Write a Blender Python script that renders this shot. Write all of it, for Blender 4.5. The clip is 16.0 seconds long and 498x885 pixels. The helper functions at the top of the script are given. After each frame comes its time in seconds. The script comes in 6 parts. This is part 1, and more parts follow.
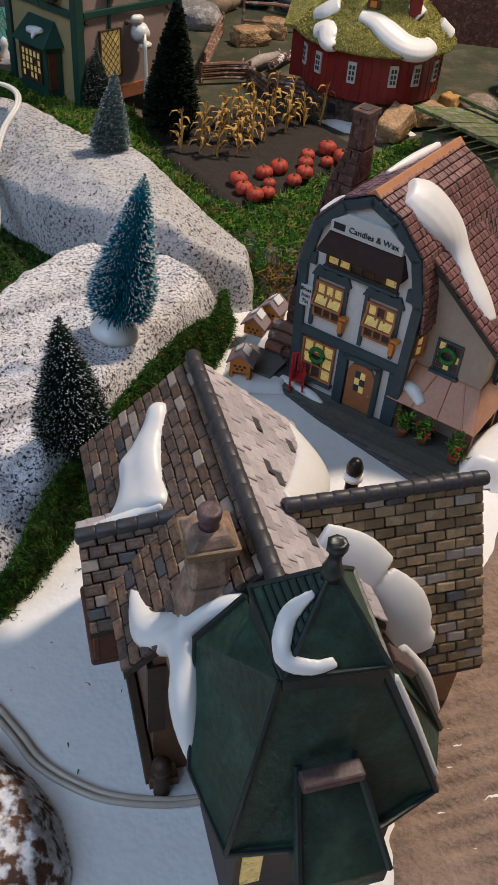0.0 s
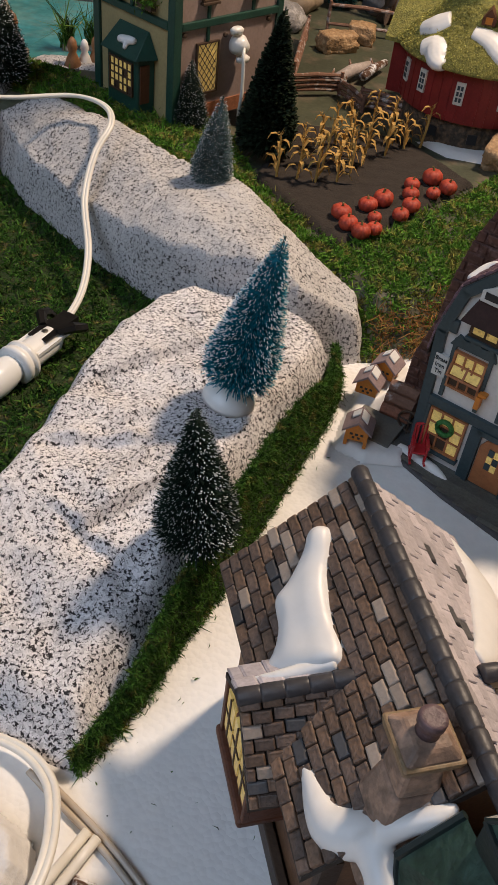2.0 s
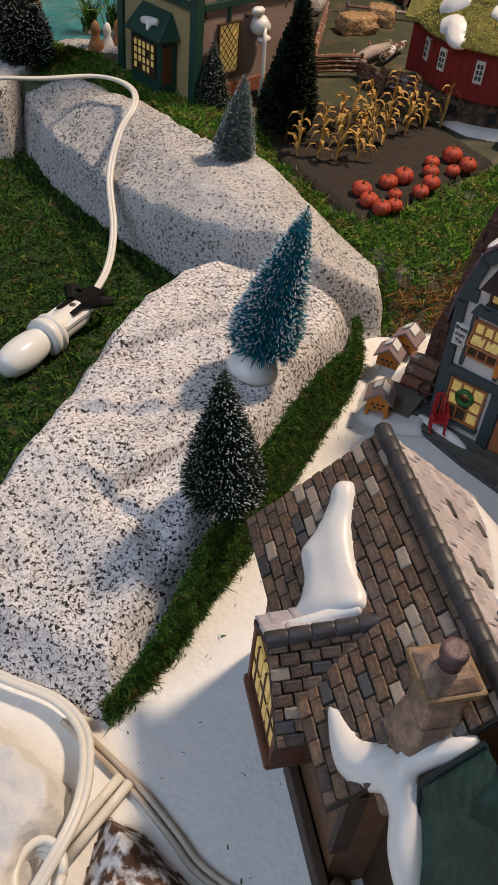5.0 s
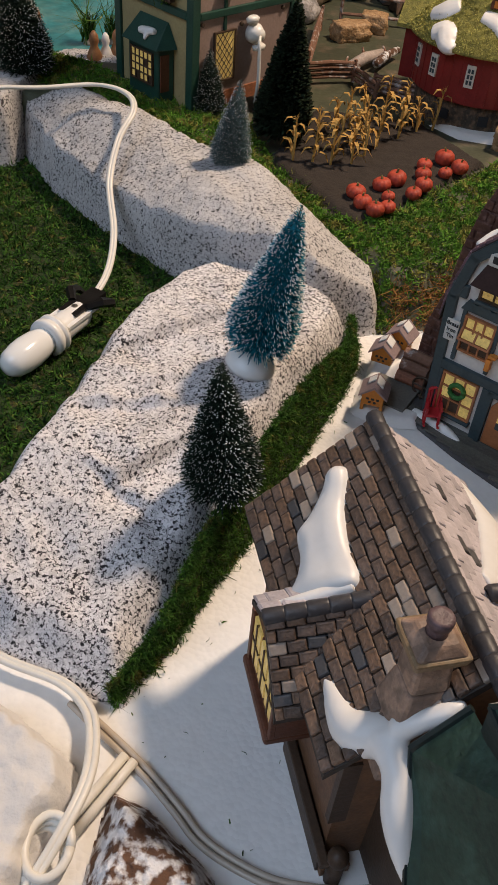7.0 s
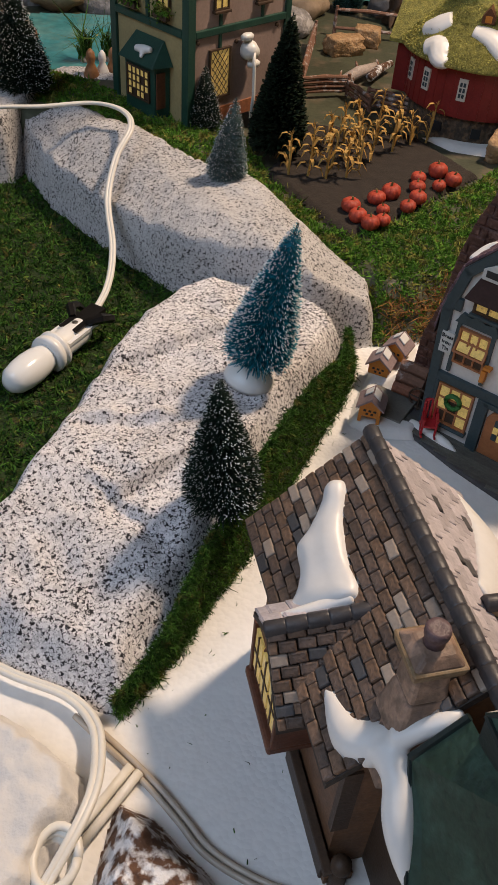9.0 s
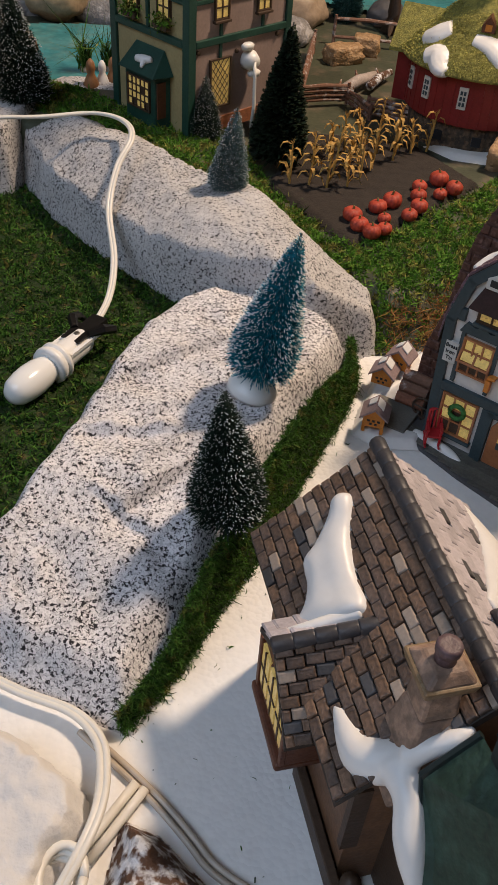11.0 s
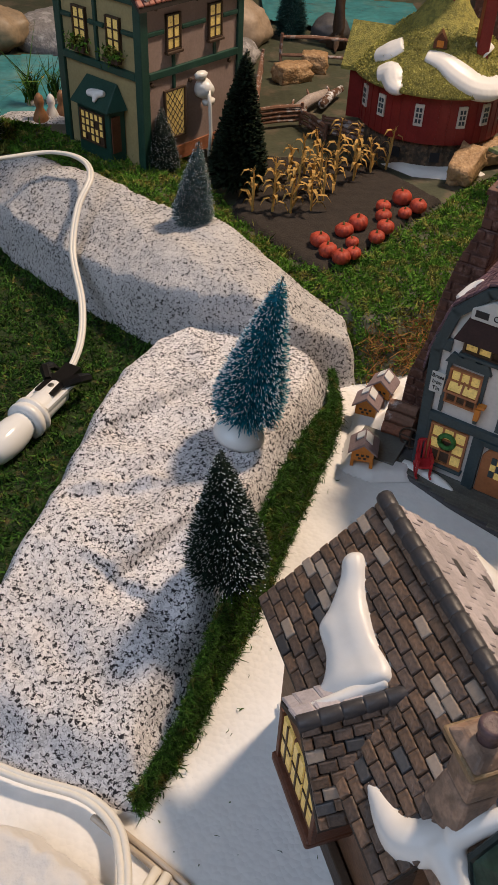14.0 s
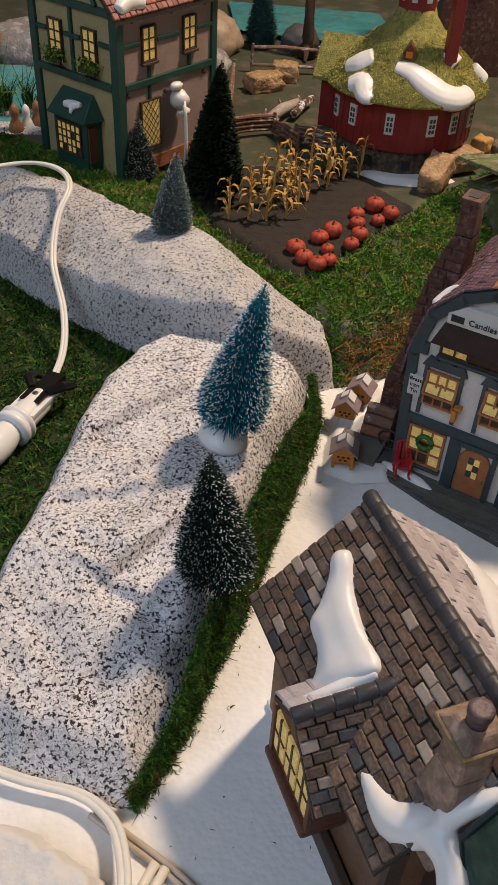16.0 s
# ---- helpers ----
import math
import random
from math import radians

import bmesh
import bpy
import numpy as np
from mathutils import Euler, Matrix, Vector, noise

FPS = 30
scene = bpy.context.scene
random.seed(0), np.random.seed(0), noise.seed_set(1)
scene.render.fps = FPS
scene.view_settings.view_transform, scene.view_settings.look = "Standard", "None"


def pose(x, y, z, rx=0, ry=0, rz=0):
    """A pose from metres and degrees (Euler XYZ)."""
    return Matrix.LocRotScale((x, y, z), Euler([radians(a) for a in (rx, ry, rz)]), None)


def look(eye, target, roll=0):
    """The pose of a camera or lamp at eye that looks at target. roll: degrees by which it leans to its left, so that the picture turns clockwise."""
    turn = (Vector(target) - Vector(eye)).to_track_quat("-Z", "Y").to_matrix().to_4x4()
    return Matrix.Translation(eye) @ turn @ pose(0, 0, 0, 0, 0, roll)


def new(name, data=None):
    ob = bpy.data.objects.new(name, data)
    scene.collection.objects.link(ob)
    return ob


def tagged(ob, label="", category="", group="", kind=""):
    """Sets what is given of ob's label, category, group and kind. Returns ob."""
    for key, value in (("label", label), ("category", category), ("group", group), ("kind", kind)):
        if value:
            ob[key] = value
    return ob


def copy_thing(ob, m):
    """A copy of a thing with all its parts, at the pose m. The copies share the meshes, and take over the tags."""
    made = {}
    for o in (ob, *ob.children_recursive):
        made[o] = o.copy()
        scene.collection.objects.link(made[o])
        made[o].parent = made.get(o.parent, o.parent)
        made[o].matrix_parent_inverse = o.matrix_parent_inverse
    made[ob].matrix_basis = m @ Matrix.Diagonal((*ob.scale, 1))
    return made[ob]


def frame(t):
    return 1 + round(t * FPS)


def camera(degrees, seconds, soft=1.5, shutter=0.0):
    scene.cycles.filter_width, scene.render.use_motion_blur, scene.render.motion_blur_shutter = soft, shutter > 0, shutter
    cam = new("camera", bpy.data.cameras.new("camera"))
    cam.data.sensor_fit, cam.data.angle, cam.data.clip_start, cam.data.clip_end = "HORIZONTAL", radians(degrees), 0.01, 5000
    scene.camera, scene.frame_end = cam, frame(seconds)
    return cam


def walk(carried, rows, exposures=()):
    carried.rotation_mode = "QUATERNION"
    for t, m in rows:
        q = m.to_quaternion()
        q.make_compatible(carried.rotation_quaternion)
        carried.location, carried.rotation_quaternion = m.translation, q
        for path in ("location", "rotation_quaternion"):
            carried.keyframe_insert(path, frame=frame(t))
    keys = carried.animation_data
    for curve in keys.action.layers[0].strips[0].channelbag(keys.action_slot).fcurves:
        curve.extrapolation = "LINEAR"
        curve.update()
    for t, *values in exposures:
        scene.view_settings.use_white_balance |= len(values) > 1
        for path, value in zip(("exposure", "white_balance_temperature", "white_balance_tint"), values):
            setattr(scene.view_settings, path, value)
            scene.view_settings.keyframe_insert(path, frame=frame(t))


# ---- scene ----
cam = camera(32.29, 16.0, soft=0.75)
PATH = [
    (0, (-0.0009, -0.0151, 0.3019), (0.0461, 0.7400, -0.3521), 5.40),
    (0.5, (-0.0147, 0.0117, 0.3079), (0.0264, 0.7626, -0.3513), 6.07),
    (1, (-0.0305, 0.0330, 0.3103), (0.0082, 0.7782, -0.3554), 6.58),
    (1.5, (-0.0434, 0.0467, 0.3096), (-0.0074, 0.7883, -0.3604), 6.78),
    (2, (-0.0547, 0.0480, 0.3067), (-0.0232, 0.7865, -0.3668), 7.18),
    (2.5, (-0.0581, 0.0450, 0.3051), (-0.0301, 0.7813, -0.3709), 7.32),
    (3, (-0.0519, 0.0396, 0.3057), (-0.0267, 0.7732, -0.3734), 7.27),
    (3.5, (-0.0529, 0.0424, 0.3052), (-0.0311, 0.7737, -0.3766), 7.04),
    (4, (-0.0545, 0.0402, 0.3060), (-0.0345, 0.7707, -0.3766), 6.83),
    (4.5, (-0.0564, 0.0387, 0.3052), (-0.0396, 0.7697, -0.3770), 6.43),
    (5, (-0.0570, 0.0329, 0.3046), (-0.0446, 0.7640, -0.3775), 6.11),
    (7.5, (-0.0534, 0.0186, 0.3083), (-0.0433, 0.7583, -0.3646), 5.24),
    (8, (-0.0523, 0.0183, 0.3083), (-0.0414, 0.7601, -0.3622), 5.19),
    (8.5, (-0.0534, 0.0193, 0.3121), (-0.0435, 0.7616, -0.3578), 4.88),
    (9, (-0.0552, 0.0166, 0.3141), (-0.0455, 0.7599, -0.3548), 4.66),
    (11.5, (-0.0596, 0.0228, 0.3139), (-0.0492, 0.7722, -0.3481), 4.43),
    (12, (-0.0628, 0.0272, 0.3166), (-0.0505, 0.7773, -0.3446), 4.63),
    (12.5, (-0.0638, 0.0287, 0.3174), (-0.0515, 0.7800, -0.3425), 4.64),
    (13, (-0.0657, 0.0330, 0.3155), (-0.0506, 0.7849, -0.3436), 4.18),
    (13.5, (-0.0696, 0.0380, 0.3171), (-0.0401, 0.7905, -0.3407), 2.94),
    (14, (-0.0722, 0.0419, 0.3203), (-0.0165, 0.7951, -0.3351), 2.70),
    (14.5, (-0.0733, 0.0422, 0.3217), (-0.0016, 0.7948, -0.3329), 2.65),
    (15, (-0.0791, 0.0354, 0.3277), (0.0032, 0.7882, -0.3254), 2.92),
    (15.5, (-0.0782, 0.0313, 0.3281), (0.0092, 0.7852, -0.3230), 3.19),
    (16, (-0.0790, 0.0345, 0.3255), (0.0095, 0.7900, -0.3236), 3.37),
]
walk(cam, [(t, look(eye, target, roll)) for t, eye, target, roll in PATH],
     [(0.0, -0.11, 5750, 10), (1.2, -0.10, 6350, 12), (16.0, -0.15, 6450, 13)])

# world, lamps, exposure
world = bpy.data.worlds.new("room_air")
scene.world = world
world.use_nodes = True
world.node_tree.nodes["Background"].inputs[0].default_value = (0.55, 0.68, 1.0, 1)
world.node_tree.nodes["Background"].inputs[1].default_value = 0.04


def lamp(name, m, power, colour, size, size_y=None):
    data = bpy.data.lights.new(name, "AREA")
    data.energy, data.color, data.size = power, colour, size
    data.shape = "DISK"
    if size_y:
        data.shape, data.size_y = "RECTANGLE", size_y
    ob = new(name, data)
    ob.matrix_world = m
    return ob


# a warm room lamp over the far right end of the table, and daylight from a window to the left
lamp("room_lamp", look((0.55, 0.81, 1.20), (-0.03, 0.32, 0.03)), 22.5, (1.0, 0.775, 0.56), 0.15)
lamp("window_daylight", look((-0.95, -0.45, 1.50), (0.0, 0.40, 0.0)), 20.0, (0.60, 0.77, 1.0), 1.5, 1.2)


# ---------------------------------------------------------------- materials
def mat(name, colour, rough=0.6, vary=0.25, scale=60.0, bump=0.15, fine=600.0, metal=0.0, rand=0.0, island=0.0,
        other=None, other_at=0.6, spec=0.4, glow=None, glow_power=0.0, depth=0.0006):
    """A procedural surface: broad stains and fine grain, a second colour in patches, relief from the fine grain."""
    m = bpy.data.materials.new(name)
    m.use_nodes = True
    nt = m.node_tree
    bsdf = nt.nodes["Principled BSDF"]
    add, link = nt.nodes.new, nt.links.new
    co = add("ShaderNodeTexCoord")
    n1, n2 = add("ShaderNodeTexNoise"), add("ShaderNodeTexNoise")
    n1.inputs["Scale"].default_value, n1.inputs["Detail"].default_value = scale, 4
    n2.inputs["Scale"].default_value, n2.inputs["Detail"].default_value = fine, 3
    link(co.outputs["Object"], n1.inputs["Vector"])
    link(co.outputs["Object"], n2.inputs["Vector"])
    mixf = add("ShaderNodeMath")
    mixf.operation = "ADD"
    link(n1.outputs["Fac"], mixf.inputs[0])
    link(n2.outputs["Fac"], mixf.inputs[1])
    ramp = add("ShaderNodeMapRange")
    ramp.inputs[1].default_value, ramp.inputs[2].default_value = 0.6, 1.4
    ramp.inputs[3].default_value, ramp.inputs[4].default_value = 1 - vary, 1 + vary
    link(mixf.outputs[0], ramp.inputs[0])
    value = ramp.outputs[0]
    if rand or island:
        src = add("ShaderNodeObjectInfo").outputs["Random"] if rand else add("ShaderNodeNewGeometry").outputs["Random Per Island"]
        r2 = add("ShaderNodeMapRange")
        r2.inputs[3].default_value, r2.inputs[4].default_value = 1 - (rand or island), 1 + (rand or island)
        link(src, r2.inputs[0])
        mul = add("ShaderNodeMath")
        mul.operation = "MULTIPLY"
        link(value, mul.inputs[0])
        link(r2.outputs[0], mul.inputs[1])
        value = mul.outputs[0]
    base = add("ShaderNodeMix")
    base.data_type = "RGBA"
    base.inputs[6].default_value = (*colour, 1)
    base.inputs[7].default_value = (*(other or colour), 1)
    if other:
        n3 = add("ShaderNodeTexNoise")
        n3.inputs["Scale"].default_value, n3.inputs["Detail"].default_value = scale * 1.7, 5
        link(co.outputs["Object"], n3.inputs["Vector"])
        r3 = add("ShaderNodeMapRange")
        r3.inputs[1].default_value, r3.inputs[2].default_value = other_at - 0.06, other_at + 0.06
        link(n3.outputs["Fac"], r3.inputs[0])
        link(r3.outputs[0], base.inputs[0])
    else:
        base.inputs[0].default_value = 0
    hsv = add("ShaderNodeHueSaturation")
    link(base.outputs[2], hsv.inputs["Color"])
    link(value, hsv.inputs["Value"])
    link(hsv.outputs[0], bsdf.inputs["Base Color"])
    bsdf.inputs["Roughness"].default_value, bsdf.inputs["Metallic"].default_value = rough, metal
    bsdf.inputs["Specular IOR Level"].default_value = spec
    if bump:
        b = add("ShaderNodeBump")
        b.inputs["Strength"].default_value, b.inputs["Distance"].default_value = bump, depth
        link(mixf.outputs[0], b.inputs["Height"])
        link(b.outputs[0], bsdf.inputs["Normal"])
    if glow:
        bsdf.inputs["Emission Color"].default_value = (*glow, 1)
        bsdf.inputs["Emission Strength"].default_value = glow_power
    return m


def speckled(name, white, dark, cell, amount, rough=0.85, bump=0.5):
    """White-painted foam rock with grey and dark sand grains."""
    m = mat(name, white, rough, 0.16, 60, 0, 1400)
    nt = m.node_tree
    bsdf = nt.nodes["Principled BSDF"]
    add, link = nt.nodes.new, nt.links.new
    co = add("ShaderNodeTexCoord")
    colour = [n for n in nt.nodes if n.bl_idname == "ShaderNodeHueSaturation"][0].outputs[0]
    big = add("ShaderNodeTexNoise")
    big.inputs["Scale"].default_value, big.inputs["Detail"].default_value = 26, 3
    link(co.outputs["Object"], big.inputs["Vector"])
    grains = []
    for k, (scale, shift, tone, soft) in enumerate(((cell * 0.8, 0.0, tuple(0.72 * w + 0.28 * d for w, d in zip(white, dark)), 0.05), (cell, 0.045, dark, 0.025))):
        v = add("ShaderNodeTexNoise")
        v.inputs["Scale"].default_value, v.inputs["Detail"].default_value, v.inputs["Roughness"].default_value, v.inputs["Distortion"].default_value = scale, 3.0, 0.7, 0.6
        shifted = add("ShaderNodeVectorMath")
        shifted.inputs[1].default_value = (3.1 * k, 1.7 * k, 0.4 * k)
        link(co.outputs["Object"], shifted.inputs[0])
        link(shifted.outputs[0], v.inputs["Vector"])
        s = add("ShaderNodeMath")
        s.operation = "MULTIPLY_ADD"
        link(big.outputs["Fac"], s.inputs[0])
        s.inputs[1].default_value = 0.12
        link(v.outputs["Fac"], s.inputs[2])
        r = add("ShaderNodeMapRange")
        r.inputs[1].default_value, r.inputs[2].default_value = amount + shift - 0.03, amount + shift - 0.03 + soft
        link(s.outputs[0], r.inputs[0])
        mx = add("ShaderNodeMix")
        mx.data_type = "RGBA"
        link(r.outputs[0], mx.inputs[0])
        link(colour, mx.inputs[6])
        mx.inputs[7].default_value = (*tone, 1)
        colour = mx.outputs[2]
        grains.append(v)
    link(colour, bsdf.inputs["Base Color"])
    b = add("ShaderNodeBump")
    b.inputs["Strength"].default_value, b.inputs["Distance"].default_value = bump, 0.0009
    link(grains[0].outputs["Fac"], b.inputs["Height"])
    link(b.outputs[0], bsdf.inputs["Normal"])
    return m


def beaded(name, colour):
    """Expanded-foam sheet with a skin of small beads under white paint."""
    m = mat(name, colour, 0.55, 0.06, 18, 0, 200)
    nt = m.node_tree
    add, link = nt.nodes.new, nt.links.new
    co = add("ShaderNodeTexCoord")
    v = add("ShaderNodeTexVoronoi")
    v.inputs["Scale"].default_value = 420
    n = add("ShaderNodeTexNoise")
    n.inputs["Scale"].default_value, n.inputs["Detail"].default_value = 30, 4
    for node in (v, n):
        link(co.outputs["Object"], node.inputs["Vector"])
    mul = add("ShaderNodeMath")
    mul.operation = "MULTIPLY"
    link(v.outputs["Distance"], mul.inputs[0])
    link(n.outputs["Fac"], mul.inputs[1])
    b = add("ShaderNodeBump")
    b.invert = True
    b.inputs["Strength"].default_value, b.inputs["Distance"].default_value = 0.38, 0.0012
    link(mul.outputs[0], b.inputs["Height"])
    link(b.outputs[0], nt.nodes["Principled BSDF"].inputs["Normal"])
    return m


SNOW = beaded("foam_snow", (0.82, 0.81, 0.79))
GLAZE = mat("glazed_snow", (0.76, 0.75, 0.73), 0.40, 0.04, 40, 0.1, 250, spec=0.5)
GRAVEL = speckled("speckled_rock", (0.77, 0.745, 0.75), (0.020, 0.018, 0.021), 640, 0.586, 0.85, 0.8)
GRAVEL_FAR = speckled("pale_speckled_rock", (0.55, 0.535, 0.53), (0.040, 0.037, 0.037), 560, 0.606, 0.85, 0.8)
TURF = mat("moss_bed", (0.022, 0.040, 0.009), 0.95, 0.5, 90, 0.8, 500, other=(0.10, 0.075, 0.03), other_at=0.62, depth=0.002)
MOSS = mat("moss", (0.036, 0.092, 0.012), 0.85, 0.5, 90, 0, 300, island=0.75, other=(0.13, 0.125, 0.03), other_at=0.62, spec=0.2)
MOSS_BRIGHT = mat("bright_moss", (0.075, 0.175, 0.018), 0.85, 0.45, 60, 0, 300, island=0.6, other=(0.21, 0.20, 0.045), other_at=0.56, spec=0.2)
STRAW = mat("dry_moss", (0.27, 0.13, 0.04), 0.85, 0.3, 60, 0, 300, island=0.5, spec=0.2)
TERRACE = mat("painted_terrace", (0.062, 0.068, 0.042), 0.55, 0.35, 25, 0.3, 300, other=(0.12, 0.10, 0.068), other_at=0.58)
SOIL = mat("dark_soil", (0.030, 0.023, 0.018), 0.9, 0.4, 150, 0.9, 900, depth=0.001)
ROAD = mat("brown_track", (0.27, 0.195, 0.15), 0.85, 0.35, 60, 0.9, 500, depth=0.0012)
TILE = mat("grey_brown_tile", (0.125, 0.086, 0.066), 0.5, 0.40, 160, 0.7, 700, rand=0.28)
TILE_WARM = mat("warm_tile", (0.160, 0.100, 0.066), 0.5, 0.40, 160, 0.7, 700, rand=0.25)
TILE_PALE = mat("pale_tile", (0.33, 0.265, 0.215), 0.5, 0.15, 200, 0.3, 900, rand=0.15)
TILE_DARK = mat("slate_tile", (0.075, 0.072, 0.074), 0.5, 0.2, 200, 0.3, 900, rand=0.3)
# roof tile for slopes facing the lamp: its light is mixed into the pale mauve-grey
TILE_LIT_MAUVE = mat("lit_slope_mauve_tile", (0.45, 0.41, 0.43), 0.5, 0.2, 200, 0.3, 900, island=0.22)
TILE_BROWN = mat("brown_tile_slope", (0.26, 0.175, 0.095), 0.55, 0.25, 200, 0.35, 900, island=0.45, other=(0.32, 0.235, 0.14), other_at=0.62)
ROOF_BED = mat("roof_mortar", (0.040, 0.032, 0.027), 0.7, 0.3, 200, 0.3, 900)
SLAB = mat("plum_brown_slab", (0.085, 0.055, 0.05), 0.5, 0.4, 200, 0.4, 700)
RIDGE = mat("dark_ridge_tile", (0.048, 0.046, 0.05), 0.45, 0.25, 150, 0.25, 700)
STONE = mat("tan_stone", (0.20, 0.135, 0.10), 0.55, 0.4, 120, 0.6, 500, other=(0.32, 0.21, 0.15), other_at=0.55)
GREEN_ROOF = mat("dark_green_roof", (0.016, 0.039, 0.025), 0.55, 0.45, 60, 0.6, 420, other=(0.026, 0.058, 0.040), other_at=0.56, depth=0.0009)
GREEN_DARK = mat("black_green_trim", (0.012, 0.022, 0.022), 0.4, 0.3, 90, 0.2, 500)
TIMBER = mat("red_brown_timber", (0.115, 0.042, 0.022), 0.5, 0.35, 120, 0.3, 700)
TIMBER_DARK = mat("dark_timber", (0.06, 0.036, 0.022), 0.55, 0.35, 120, 0.3, 700)
PLANK_WALL = mat("brown_plank_wall", (0.17, 0.088, 0.045), 0.55, 0.35, 90, 0.3, 600)
TAN_WALL = mat("tan_wall", (0.34, 0.20, 0.11), 0.55, 0.25, 90, 0.2, 600)
GLOWING = mat("lit_window", (0.62, 0.48, 0.15), 0.35, 0.35, 260, 0.2, 900, glow=(1.0, 0.66, 0.20), glow_power=0.17, other=(0.20, 0.11, 0.03), other_at=0.66)
PLASTER = mat("white_plaster", (0.60, 0.585, 0.56), 0.55, 0.10, 70, 0.2, 500)
TEAL = mat("blue_grey_timber", (0.036, 0.058, 0.067), 0.45, 0.22, 120, 0.2, 600)
SHINGLE = mat("red_brown_shingle", (0.17, 0.080, 0.072), 0.5, 0.25, 180, 0.3, 800, island=0.28)
SHINGLE_MAUVE = mat("mauve_shingle", (0.13, 0.075, 0.095), 0.5, 0.25, 180, 0.3, 800, island=0.28)
COPPER = mat("copper_tone_paint", (0.44, 0.205, 0.105), 0.42, 0.18, 90, 0.15, 500)
BRICK = mat("dark_red_brick", (0.088, 0.038, 0.027), 0.55, 0.4, 150, 0.9, 420, other=(0.15, 0.082, 0.066), other_at=0.58)
DECK = mat("grey_plank", (0.115, 0.112, 0.098), 0.6, 0.25, 120, 0.3, 700, rand=0.2)
DOOR = mat("orange_brown_door", (0.34, 0.135, 0.055), 0.45, 0.2, 160, 0.2, 700)
RED = mat("barn_red", (0.20, 0.018, 0.016), 0.5, 0.22, 90, 0.25, 600)
RED_TOY = mat("bright_red_paint", (0.42, 0.025, 0.03), 0.35, 0.1, 90, 0.1, 600)
THATCH = mat("olive_straw_roof", (0.30, 0.27, 0.065), 0.8, 0.35, 160, 0.9, 900, other=(0.20, 0.19, 0.05), other_at=0.52, depth=0.0012)
WHITE = mat("white_plastic", (0.80, 0.79, 0.76), 0.32, 0.03, 40, 0.02, 200, spec=0.5)
CORD = mat("ivory_cord", (0.76, 0.73, 0.66), 0.38, 0.05, 60, 0.03, 300, spec=0.5)
CLEAR_CORD = mat("clear_tan_cord", (0.50, 0.43, 0.35), 0.25, 0.12, 60, 0.03, 300, spec=0.6)
BLACK_METAL = mat("black_spring_steel", (0.022, 0.02, 0.019), 0.38, 0.2, 120, 0.1, 600, metal=0.6)
STEEL = mat("screw_steel", (0.5, 0.48, 0.45), 0.3, 0.1, 120, 0.05, 600, metal=1.0)
GHOUSE_GREEN = mat("dark_green_frame", (0.014, 0.055, 0.04), 0.45, 0.22, 90, 0.2, 600)
GHOUSE_WALL = mat("ochre_plaster", (0.33, 0.27, 0.13), 0.6, 0.15, 80, 0.25, 500)
GHOUSE_WALL2 = mat("mauve_plaster", (0.30, 0.225, 0.20), 0.6, 0.15, 80, 0.25, 500)
RED_TILE = mat("red_clay_tile", (0.24, 0.085, 0.06), 0.55, 0.2, 160, 0.3, 700, island=0.3)
NEEDLE = mat("dark_bristle", (0.012, 0.026, 0.017), 0.7, 0.2, 90, 0, 400, island=0.4, spec=0.2)
NEEDLE_BLUE = mat("teal_bristle", (0.010, 0.20, 0.28), 0.6, 0.2, 90, 0, 400, island=0.4, spec=0.3)
NEEDLE_GREY = mat("frosted_bristle", (0.10, 0.155, 0.155), 0.7, 0.2, 90, 0, 400, island=0.5, spec=0.2)
LEAF_DARK = mat("dark_leaf", (0.016, 0.028, 0.014), 0.6, 0.3, 90, 0, 400, island=0.6, spec=0.3)
FROST = mat("frost_tip", (0.78, 0.80, 0.80), 0.7, 0.05, 90, 0, 400)
WIRE = mat("twisted_wire", (0.10, 0.12, 0.11), 0.4, 0.2, 300, 0, 700, metal=0.7)
CORN = mat("dry_corn", (0.42, 0.25, 0.065), 0.7, 0.25, 150, 0, 600, island=0.35)
PUMPKIN = mat("red_orange_pumpkin", (0.40, 0.055, 0.028), 0.6, 0.3, 190, 0.4, 600, rand=0.12)
STEM = mat("pumpkin_stem", (0.15, 0.12, 0.04), 0.7, 0.2, 200, 0.1, 700)
WATER = mat("teal_resin_water", (0.06, 0.27, 0.29), 0.12, 0.3, 25, 0.25, 120, other=(0.09, 0.27, 0.27), other_at=0.56, spec=0.6)
ROCK = mat("brown_rock", (0.22, 0.17, 0.12), 0.75, 0.35, 60, 0.6, 400, other=(0.32, 0.27, 0.22), other_at=0.55, depth=0.0015)
RUBBLE = mat("dark_rubble", (0.13, 0.085, 0.05), 0.75, 0.5, 110, 0.9, 400, other=(0.055, 0.042, 0.03), other_at=0.50, depth=0.002)
ROCK_GREY = mat("grey_rock", (0.23, 0.215, 0.205), 0.8, 0.35, 60, 0.7, 400, other=(0.36, 0.34, 0.33), other_at=0.55, depth=0.0018)
ROCK_WARM = mat("tan_block_rock", (0.36, 0.22, 0.11), 0.6, 0.3, 120, 0.8, 500, other=(0.46, 0.30, 0.16), other_at=0.55, depth=0.0015)
BIRCH = mat("snowy_bark", (0.11, 0.055, 0.032), 0.8, 0.35, 110, 0.9, 300, other=(0.72, 0.72, 0.74), other_at=0.50, depth=0.002)
LOG = mat("weathered_log", (0.20, 0.105, 0.07), 0.75, 0.3, 90, 0.6, 500, other=(0.45, 0.40, 0.38), other_at=0.60)
GINGER = mat("ginger_wall", (0.56, 0.20, 0.03), 0.5, 0.15, 160, 0.15, 700)
